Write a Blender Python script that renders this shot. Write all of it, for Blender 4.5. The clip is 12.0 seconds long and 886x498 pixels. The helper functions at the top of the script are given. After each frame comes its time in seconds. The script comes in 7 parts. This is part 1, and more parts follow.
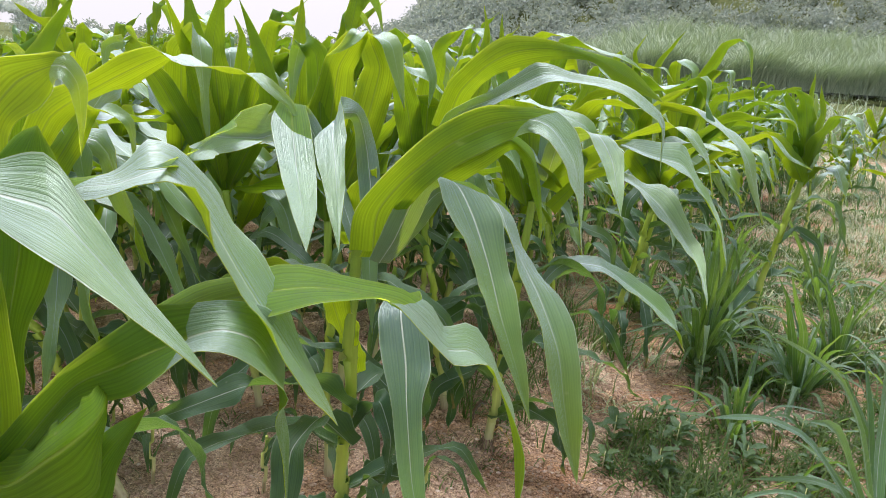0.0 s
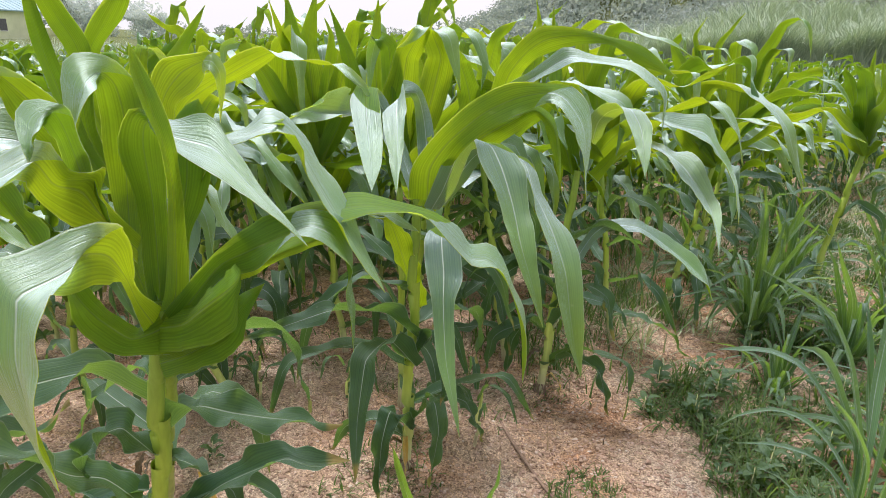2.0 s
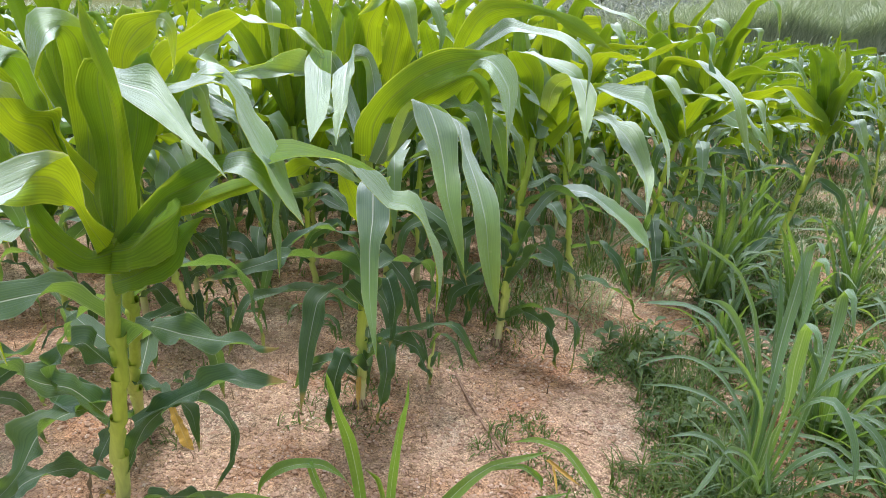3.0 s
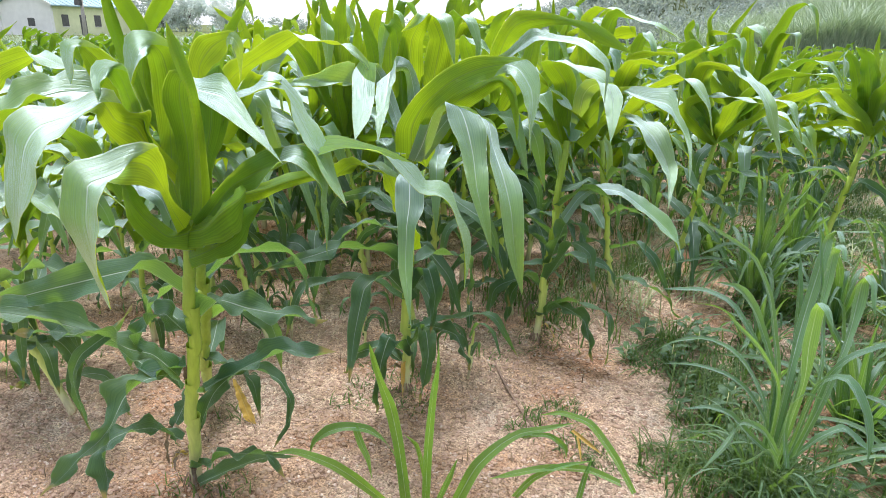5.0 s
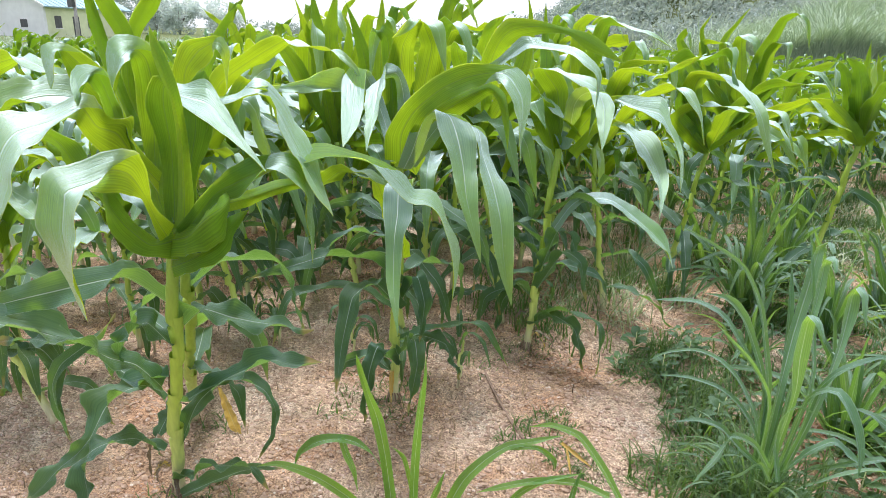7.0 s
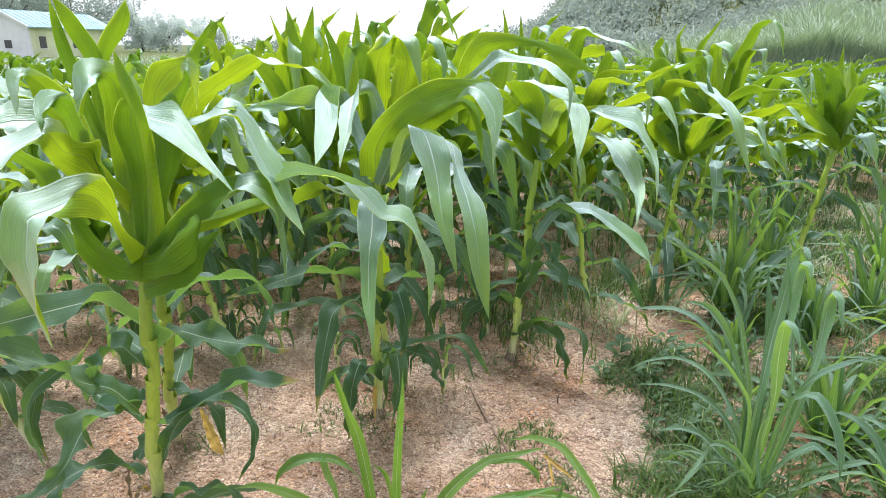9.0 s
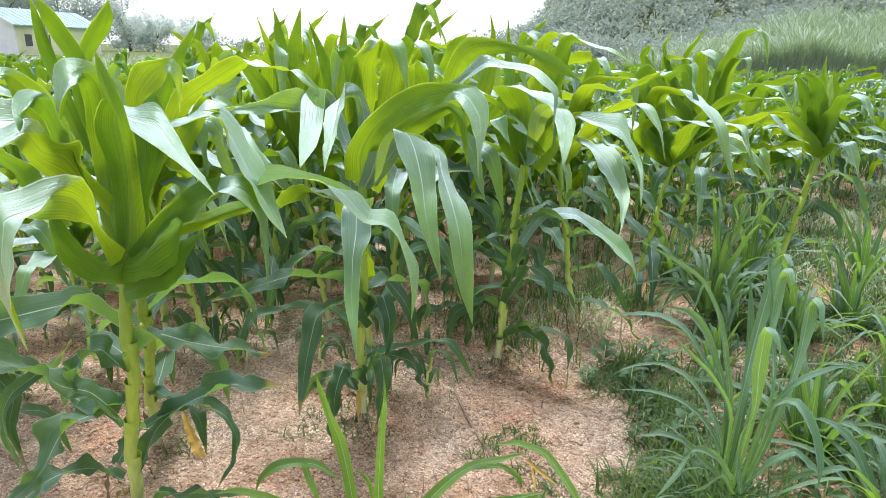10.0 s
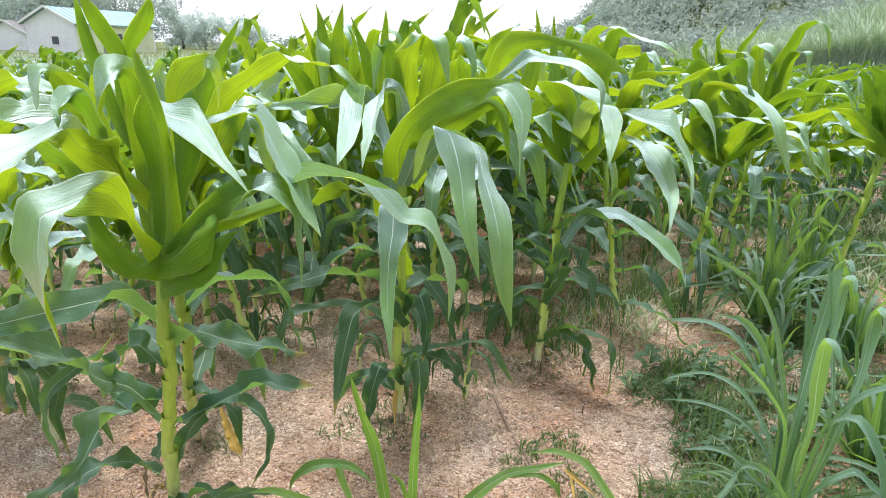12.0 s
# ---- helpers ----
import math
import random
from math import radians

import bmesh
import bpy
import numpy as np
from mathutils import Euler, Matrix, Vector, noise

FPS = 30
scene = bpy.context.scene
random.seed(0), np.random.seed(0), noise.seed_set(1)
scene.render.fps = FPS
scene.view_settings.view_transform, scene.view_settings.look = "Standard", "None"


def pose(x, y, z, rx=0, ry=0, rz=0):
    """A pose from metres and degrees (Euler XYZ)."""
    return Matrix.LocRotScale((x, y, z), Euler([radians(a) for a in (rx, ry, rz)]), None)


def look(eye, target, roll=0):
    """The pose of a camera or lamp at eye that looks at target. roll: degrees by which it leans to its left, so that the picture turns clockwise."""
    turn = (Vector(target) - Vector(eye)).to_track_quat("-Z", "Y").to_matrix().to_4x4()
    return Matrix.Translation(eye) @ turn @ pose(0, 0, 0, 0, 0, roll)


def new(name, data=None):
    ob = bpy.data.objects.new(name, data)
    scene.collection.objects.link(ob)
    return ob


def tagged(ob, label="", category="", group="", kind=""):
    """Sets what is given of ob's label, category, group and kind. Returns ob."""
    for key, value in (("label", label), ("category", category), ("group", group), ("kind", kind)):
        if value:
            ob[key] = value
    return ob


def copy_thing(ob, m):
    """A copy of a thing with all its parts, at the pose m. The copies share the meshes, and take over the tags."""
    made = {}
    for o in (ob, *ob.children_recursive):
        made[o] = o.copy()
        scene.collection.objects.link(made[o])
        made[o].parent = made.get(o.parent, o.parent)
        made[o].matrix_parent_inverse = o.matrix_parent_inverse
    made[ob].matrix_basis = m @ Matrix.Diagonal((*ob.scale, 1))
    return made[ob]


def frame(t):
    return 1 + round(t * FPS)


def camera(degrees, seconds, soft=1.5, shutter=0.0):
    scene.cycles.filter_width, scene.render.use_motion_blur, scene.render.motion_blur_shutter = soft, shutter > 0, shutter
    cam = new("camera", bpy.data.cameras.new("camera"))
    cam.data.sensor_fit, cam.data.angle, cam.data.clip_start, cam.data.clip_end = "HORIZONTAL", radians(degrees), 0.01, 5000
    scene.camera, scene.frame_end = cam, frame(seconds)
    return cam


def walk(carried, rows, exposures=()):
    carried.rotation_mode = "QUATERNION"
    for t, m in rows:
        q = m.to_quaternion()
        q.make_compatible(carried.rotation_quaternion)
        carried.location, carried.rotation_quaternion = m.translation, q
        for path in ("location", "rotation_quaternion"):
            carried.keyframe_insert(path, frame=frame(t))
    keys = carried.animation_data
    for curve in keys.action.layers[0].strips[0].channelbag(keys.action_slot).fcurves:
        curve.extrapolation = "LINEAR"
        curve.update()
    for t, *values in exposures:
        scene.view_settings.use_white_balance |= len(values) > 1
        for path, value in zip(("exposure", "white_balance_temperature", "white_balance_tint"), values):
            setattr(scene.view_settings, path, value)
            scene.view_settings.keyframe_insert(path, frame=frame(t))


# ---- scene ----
cam = camera(69.5, 12.0, soft=0.5)
PATH = [
    (0, (0.253, 0.251, 1.501), (0.023, 2.145, 0.903), 3.69),
    (0.5, (0.457, 0.168, 1.530), (0.097, 2.043, 0.934), 3.89),
    (1, (0.520, 0.107, 1.523), (0.028, 1.949, 0.918), 2.56),
    (1.5, (0.485, 0.031, 1.510), (-0.033, 1.868, 0.910), 2.35),
    (2, (0.439, -0.106, 1.507), (-0.058, 1.725, 0.873), 1.44),
    (2.5, (0.495, -0.184, 1.503), (0.035, 1.640, 0.824), 1.15),
    (3, (0.684, -0.231, 1.504), (0.173, 1.569, 0.797), 3.08),
    (3.2, (0.748, -0.269, 1.508), (0.176, 1.506, 0.786), 3.17),
    (4.8, (0.823, -0.421, 1.485), (0.121, 1.333, 0.827), 1.12),
    (5, (0.829, -0.418, 1.483), (0.140, 1.341, 0.826), 0.95),
    (5.5, (0.841, -0.397, 1.492), (0.168, 1.369, 0.837), 0.83),
    (6, (0.846, -0.386, 1.491), (0.165, 1.381, 0.847), 1.16),
    (6.5, (0.837, -0.386, 1.492), (0.147, 1.378, 0.853), 1.38),
    (7, (0.831, -0.387, 1.488), (0.160, 1.384, 0.846), 1.54),
    (9, (0.873, -0.366, 1.499), (0.222, 1.425, 0.889), 0.32),
    (9.5, (0.874, -0.365, 1.497), (0.227, 1.428, 0.892), 0.60),
    (10, (0.883, -0.359, 1.502), (0.266, 1.446, 0.903), 1.12),
    (10.5, (0.900, -0.341, 1.500), (0.300, 1.470, 0.900), 1.45),
    (11, (0.891, -0.327, 1.500), (0.276, 1.473, 0.882), 1.44),
    (11.5, (0.888, -0.314, 1.500), (0.230, 1.472, 0.889), 0.81),
    (12, (0.874, -0.304, 1.497), (0.135, 1.451, 0.885), 0.78),
]
walk(cam, [(t, look(eye, target, roll)) for t, eye, target, roll in PATH], exposures=[(0, -0.05, 6650, 18), (2.5, 0.0, 6700, 18), (5, 0.25, 6300, 13), (12, 0.27, 6250, 13)])


# ---------------------------------------------------------------- world, sun
world = bpy.data.worlds.new("sky")
scene.world = world
world.use_nodes = True
wn, wl = world.node_tree.nodes, world.node_tree.links
SUN_EL, SUN_AZ = 73.0, -42.0          # degrees; azimuth clockwise from +y
sky = wn.new("ShaderNodeTexSky")
sky.sky_type, sky.sun_disc = "NISHITA", False
sky.sun_elevation, sky.sun_rotation = radians(SUN_EL), radians(SUN_AZ)
sky.dust_density, sky.air_density = 6.0, 1.2
haze = wn.new("ShaderNodeMix")
haze.data_type = "RGBA"
haze.inputs[0].default_value = 0.75
haze.inputs[7].default_value = (12.8, 13.2, 13.9, 1)
wl.new(sky.outputs[0], haze.inputs[6])
bg = wn["Background"]
wl.new(haze.outputs[2], bg.inputs[0])
bg.inputs[1].default_value = 0.098
sun = new("sun", bpy.data.lights.new("sun", "SUN"))
sun.data.energy, sun.data.angle, sun.data.color = 4.9, radians(16.0), (1.0, 0.97, 0.92)
az, el = radians(SUN_AZ), radians(SUN_EL)
toward = Vector((math.sin(az) * math.cos(el), math.cos(az) * math.cos(el), math.sin(el)))
sun.matrix_world = look(toward * 50, (0, 0, 0))
scene.view_settings.exposure = 0.0


# ---------------------------------------------------------------- materials
def material(name):
    m = bpy.data.materials.new(name)
    m.use_nodes = True
    nt = m.node_tree
    return m, nt, nt.nodes["Principled BSDF"]


def node(nt, kind, **values):
    n = nt.nodes.new(kind)
    for key, v in values.items():
        n.inputs[key.replace("_", " ")].default_value = v
    return n


def ramp(nt, source, stops):
    r = nt.nodes.new("ShaderNodeValToRGB")
    e = r.color_ramp.elements
    while len(e) < len(stops):
        e.new(0.5)
    for slot, (at, c) in zip(e, stops):
        slot.position, slot.color = at, (*c, 1) if len(c) == 3 else c
    nt.links.new(source, r.inputs[0])
    return r.outputs[0]


def mixed(nt, kind, fac, a, b):
    n = nt.nodes.new("ShaderNodeMix")
    n.data_type, n.blend_type = "RGBA", kind
    for slot, v in ((0, fac), (6, a), (7, b)):
        if isinstance(v, (int, float)):
            n.inputs[slot].default_value = v
        elif isinstance(v, tuple):
            n.inputs[slot].default_value = (*v, 1)
        else:
            nt.links.new(v, n.inputs[slot])
    return n.outputs[2]


def maths(nt, op, a, b=0.0):
    n = nt.nodes.new("ShaderNodeMath")
    n.operation = op
    for slot, v in ((0, a), (1, b)):
        if isinstance(v, (int, float)):
            n.inputs[slot].default_value = v
        else:
            nt.links.new(v, n.inputs[slot])
    return n.outputs[0]


def leaf_material(name, dark, light, glow, rib, share=0.42, rough=0.46, streaks=26.0, island=False, edge=None, wax=0.8, tip=None, stripes=0.25):
    """A blade: colour along UV (x across, y along), parallel veins, a pale midrib and light that comes through."""
    m, nt, p = material(name)
    uv = nt.nodes.new("ShaderNodeUVMap")
    uv.uv_map = "UVMap"
    sep = nt.nodes.new("ShaderNodeSeparateXYZ")
    nt.links.new(uv.outputs[0], sep.inputs[0])
    across, along = sep.outputs[0], sep.outputs[1]
    stretch = nt.nodes.new("ShaderNodeMapping")
    stretch.inputs["Scale"].default_value = (streaks, 1.6, 1)
    nt.links.new(uv.outputs[0], stretch.inputs[0])
    veins = node(nt, "ShaderNodeTexNoise", Scale=1.6, Detail=4.0, Roughness=0.6)
    nt.links.new(stretch.outputs[0], veins.inputs["Vector"])
    blotch = node(nt, "ShaderNodeTexNoise", Scale=7.0, Detail=5.0, Roughness=0.62)
    pos = nt.nodes.new("ShaderNodeTexCoord")
    nt.links.new(pos.outputs["Object"], blotch.inputs["Vector"])
    if island:
        who = nt.nodes.new("ShaderNodeNewGeometry").outputs["Random Per Island"]
    else:
        who = nt.nodes.new("ShaderNodeObjectInfo").outputs["Random"]
    tone = maths(nt, "ADD", maths(nt, "MULTIPLY", blotch.outputs[0], 0.55), maths(nt, "MULTIPLY", who, 0.55))
    base = ramp(nt, tone, [(0.25, dark), (0.80, light)])
    base = mixed(nt, "MULTIPLY", 0.32, base, ramp(nt, veins.outputs[0], [(0.3, (0.62, 0.66, 0.6)), (0.7, (1.2, 1.2, 1.15))]))
    lines = maths(nt, "SINE", maths(nt, "MULTIPLY", across, streaks * 3.6))
    ribbed = maths(nt, "ADD", maths(nt, "MULTIPLY", lines, maths(nt, "MULTIPLY", blotch.outputs[0], 0.8)), veins.outputs[0])
    base = mixed(nt, "MULTIPLY", stripes, base, ramp(nt, ribbed, [(0.1, (0.5, 0.55, 0.5)), (0.9, (1.35, 1.35, 1.3))]))
    if tip:
        # light through the hanging tips, painted as a greener base colour
        toward = ramp(nt, maths(nt, "ADD", along, maths(nt, "MULTIPLY", blotch.outputs[0], 0.3)), [(0.52, (0, 0, 0)), (0.92, (1, 1, 1))])
        base = mixed(nt, "MIX", toward, base, tip)
    # midrib
    off = maths(nt, "ABSOLUTE", maths(nt, "SUBTRACT", across, 0.5))
    on_rib = ramp(nt, off, [(0.011, (1, 1, 1)), (0.023, (0, 0, 0))])
    fade = maths(nt, "MULTIPLY", on_rib, ramp(nt, along, [(0.0, (0.9, 0.9, 0.9)), (0.6, (0.75, 0.75, 0.75)), (0.97, (0.0, 0.0, 0.0))]))
    base = mixed(nt, "MIX", fade, base, rib)
    # the blade's own pale margin, which also paints in its rim light
    margin = ramp(nt, off, [(0.478, (0, 0, 0)), (0.496, (0.5, 0.5, 0.5))])
    base = mixed(nt, "MIX", margin, base, rib)
    # small pale scars
    scar = node(nt, "ShaderNodeTexNoise", Scale=38.0, Detail=2.0)
    nt.links.new(pos.outputs["Object"], scar.inputs["Vector"])
    marks = ramp(nt, scar.outputs[0], [(0.73, (0, 0, 0)), (0.78, (0.5, 0.5, 0.5))])
    base = mixed(nt, "MIX", marks, base, (0.42, 0.45, 0.26))
    if edge:
        rim = ramp(nt, maths(nt, "ADD", along, maths(nt, "MULTIPLY", blotch.outputs[0], 0.12)), [(0.97, (0, 0, 0)), (1.04, (1, 1, 1))])
        base = mixed(nt, "MIX", rim, base, edge)
    nt.nodes.remove(p)
    bump = node(nt, "ShaderNodeBump", Strength=0.5, Distance=0.006)
    height = maths(nt, "ADD", maths(nt, "MULTIPLY", lines, 0.05), veins.outputs[0])
    nt.links.new(maths(nt, "SUBTRACT", height, maths(nt, "MULTIPLY", on_rib, 0.8)), bump.inputs["Height"])
    body = nt.nodes.new("ShaderNodeBsdfDiffuse")
    nt.links.new(base, body.inputs[0])
    nt.links.new(bump.outputs[0], body.inputs["Normal"])
    thin = nt.nodes.new("ShaderNodeBsdfTranslucent")
    shine = mixed(nt, "MULTIPLY", 0.6, mixed(nt, "MIX", maths(nt, "MAXIMUM", fade, margin), glow, rib), ramp(nt, veins.outputs[0], [(0.3, (0.7, 0.72, 0.6)), (0.7, (1.15, 1.15, 1.1))]))
    shine = mixed(nt, "MULTIPLY", stripes * 1.6, shine, ramp(nt, ribbed, [(0.1, (0.42, 0.5, 0.4)), (0.9, (1.3, 1.3, 1.2))]))
    shine = mixed(nt, "MULTIPLY", 0.8, shine, ramp(nt, tone, [(0.25, (0.66, 0.80, 0.9)), (0.80, (1.15, 1.12, 0.9))]))
    nt.links.new(shine, thin.inputs[0])
    both = nt.nodes.new("ShaderNodeMixShader")
    both.inputs[0].default_value = share
    nt.links.new(body.outputs[0], both.inputs[1])
    nt.links.new(thin.outputs[0], both.inputs[2])
    gloss = nt.nodes.new("ShaderNodeBsdfAnisotropic")
    gloss.inputs["Color"].default_value = (0.78, 0.91, 1.0, 1)
    gloss.inputs["Roughness"].default_value = rough
    nt.links.new(bump.outputs[0], gloss.inputs["Normal"])
    tilt = nt.nodes.new("ShaderNodeLayerWeight")
    nt.links.new(bump.outputs[0], tilt.inputs["Normal"])
    sheen = maths(nt, "ADD", 0.10 * wax, maths(nt, "MULTIPLY", maths(nt, "POWER", tilt.outputs["Facing"], 2.2), 0.72 * wax))
    mix = nt.nodes.new("ShaderNodeMixShader")
    nt.links.new(sheen, mix.inputs[0])
    nt.links.new(both.outputs[0], mix.inputs[1])
    nt.links.new(gloss.outputs[0], mix.inputs[2])
    nt.links.new(mix.outputs[0], nt.nodes["Material Output"].inputs[0])
    return m


LEAF = leaf_material("corn_leaf_upper", (0.026, 0.096, 0.080), (0.068, 0.168, 0.142), (0.70, 0.84, 0.28), (0.70, 0.78, 0.70), share=0.44, wax=0.78, tip=(0.090, 0.235, 0.022), stripes=0.09)
LEAF_UNDER = leaf_material("corn_leaf_under", (0.024, 0.080, 0.022), (0.062, 0.142, 0.038), (0.82, 0.94, 0.08), (0.46, 0.56, 0.12), share=0.73, rough=0.55, wax=0.10, stripes=0.09)
YOUNG_LEAF = leaf_material("young_leaf", (0.040, 0.125, 0.022), (0.095, 0.215, 0.045), (0.52, 0.82, 0.06), (0.66, 0.76, 0.55), share=0.42, wax=0.3, stripes=0.2)
# blades low on the stalk: a darker, less waxy and less translucent green
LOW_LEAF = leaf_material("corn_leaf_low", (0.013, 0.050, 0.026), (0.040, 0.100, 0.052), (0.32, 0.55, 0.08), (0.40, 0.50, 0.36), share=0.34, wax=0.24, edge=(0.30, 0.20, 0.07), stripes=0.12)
GRASS_LEAF = leaf_material("grass_leaf", (0.030, 0.082, 0.042), (0.090, 0.170, 0.085), (0.40, 0.66, 0.07), (0.50, 0.58, 0.44), share=0.38, streaks=10, wax=0.35)
LITTER = leaf_material("leaf_litter", (0.10, 0.060, 0.035), (0.34, 0.24, 0.13), (0.2, 0.13, 0.06), (0.25, 0.18, 0.1), share=0.1, rough=0.8, streaks=4, island=True, wax=0.2)
CLUMP_LEAF = leaf_material("ribbed_grass_leaf", (0.030, 0.092, 0.052), (0.085, 0.185, 0.095), (0.46, 0.76, 0.08), (0.74, 0.80, 0.70), share=0.36, streaks=14, wax=0.42, stripes=0.12)
DRY_LEAF = leaf_material("dry_leaf", (0.50, 0.30, 0.04), (0.68, 0.44, 0.07), (0.6, 0.42, 0.06), (0.6, 0.5, 0.25), share=0.25, rough=0.7, wax=0.4)
TWIG_LEAF = leaf_material("withered_leaf", (0.12, 0.075, 0.04), (0.24, 0.16, 0.08), (0.25, 0.16, 0.07), (0.3, 0.22, 0.12), share=0.15, rough=0.8, wax=0.3)
WEED = leaf_material("weed_blade", (0.032, 0.075, 0.020), (0.115, 0.170, 0.052), (0.22, 0.38, 0.04), (0.12, 0.2, 0.06), share=0.35, rough=0.55, streaks=4, island=True, wax=0.15)
WEED_LEAF = leaf_material("broad_weed_leaf", (0.035, 0.085, 0.028), (0.075, 0.140, 0.045), (0.25, 0.42, 0.04), (0.10, 0.18, 0.06), share=0.35, wax=0.3)
STRAW = leaf_material("straw_blade", (0.22, 0.28, 0.10), (0.48, 0.50, 0.25), (0.4, 0.45, 0.15), (0.4, 0.4, 0.2), share=0.25, rough=0.6, streaks=4, island=True, wax=0.6)
# far reeds, trees and bushes: distance haze is mixed into these pale greyish colours
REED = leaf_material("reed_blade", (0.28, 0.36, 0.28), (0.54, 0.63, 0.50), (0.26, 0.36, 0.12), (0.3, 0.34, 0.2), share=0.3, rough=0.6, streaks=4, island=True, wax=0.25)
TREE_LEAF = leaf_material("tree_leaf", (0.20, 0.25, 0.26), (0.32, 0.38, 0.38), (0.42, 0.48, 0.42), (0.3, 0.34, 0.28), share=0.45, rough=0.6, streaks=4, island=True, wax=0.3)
HAZED_TREE_LEAF = leaf_material("hazed_tree_leaf", (0.62, 0.67, 0.70), (0.76, 0.80, 0.82), (0.70, 0.75, 0.75), (0.4, 0.44, 0.42), share=0.45, rough=0.6, streaks=4, island=True, wax=0.3)
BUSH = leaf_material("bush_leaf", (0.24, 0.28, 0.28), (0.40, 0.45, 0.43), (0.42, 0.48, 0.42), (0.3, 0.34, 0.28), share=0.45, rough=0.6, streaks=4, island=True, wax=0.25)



def stalk_material():
    m, nt, p = material("corn_stalk")
    pos = nt.nodes.new("ShaderNodeTexCoord")
    mp = nt.nodes.new("ShaderNodeMapping")
    mp.inputs["Scale"].default_value = (90, 90, 6)
    nt.links.new(pos.outputs["Object"], mp.inputs[0])
    n = node(nt, "ShaderNodeTexNoise", Scale=1.0, Detail=4.0)
    nt.links.new(mp.outputs[0], n.inputs["Vector"])
    sep = nt.nodes.new("ShaderNodeSeparateXYZ")
    nt.links.new(pos.outputs["Object"], sep.inputs[0])
    base = ramp(nt, maths(nt, "ADD", sep.outputs[2], maths(nt, "MULTIPLY", n.outputs[0], 0.12)),
                [(0.02, (0.30, 0.20, 0.14)), (0.10, (0.50, 0.47, 0.32)), (0.24, (0.48, 0.56, 0.17)), (0.55, (0.38, 0.50, 0.06)), (0.95, (0.20, 0.33, 0.04))])
    base = mixed(nt, "MULTIPLY", 0.6, base, ramp(nt, n.outputs[0], [(0.3, (0.65, 0.7, 0.55)), (0.7, (1.15, 1.15, 1.1))]))
    nt.links.new(base, p.inputs["Base Color"])
    p.inputs["Roughness"].default_value = 0.45
    p.inputs["Subsurface Weight"].default_value = 0.0
    bump = node(nt, "ShaderNodeBump", Strength=0.3, Distance=0.003)
    nt.links.new(n.outputs[0], bump.inputs["Height"])
    nt.links.new(bump.outputs[0], p.inputs["Normal"])
    return m


STALK = stalk_material()


def rough_material(name, stops, scale, bump=0.4, rough=0.9, distance=0.01, fine=0.0, second=None):
    m, nt, p = material(name)
    pos = nt.nodes.new("ShaderNodeTexCoord")
    a = node(nt, "ShaderNodeTexNoise", Scale=scale, Detail=8.0, Roughness=0.65)
    nt.links.new(pos.outputs["Object"], a.inputs["Vector"])
    base = ramp(nt, a.outputs[0], stops)
    b = node(nt, "ShaderNodeTexNoise", Scale=scale * 0.13, Detail=4.0)
    nt.links.new(pos.outputs["Object"], b.inputs["Vector"])
    base = mixed(nt, "MULTIPLY", 0.5, base, ramp(nt, b.outputs[0], [(0.3, (0.7, 0.7, 0.68)), (0.7, (1.2, 1.2, 1.2))]))
    nt.links.new(base, p.inputs["Base Color"])
    p.inputs["Roughness"].default_value = rough
    bp = node(nt, "ShaderNodeBump", Strength=bump, Distance=distance)
    nt.links.new(a.outputs[0], bp.inputs["Height"])
    nt.links.new(bp.outputs[0], p.inputs["Normal"])
    return m


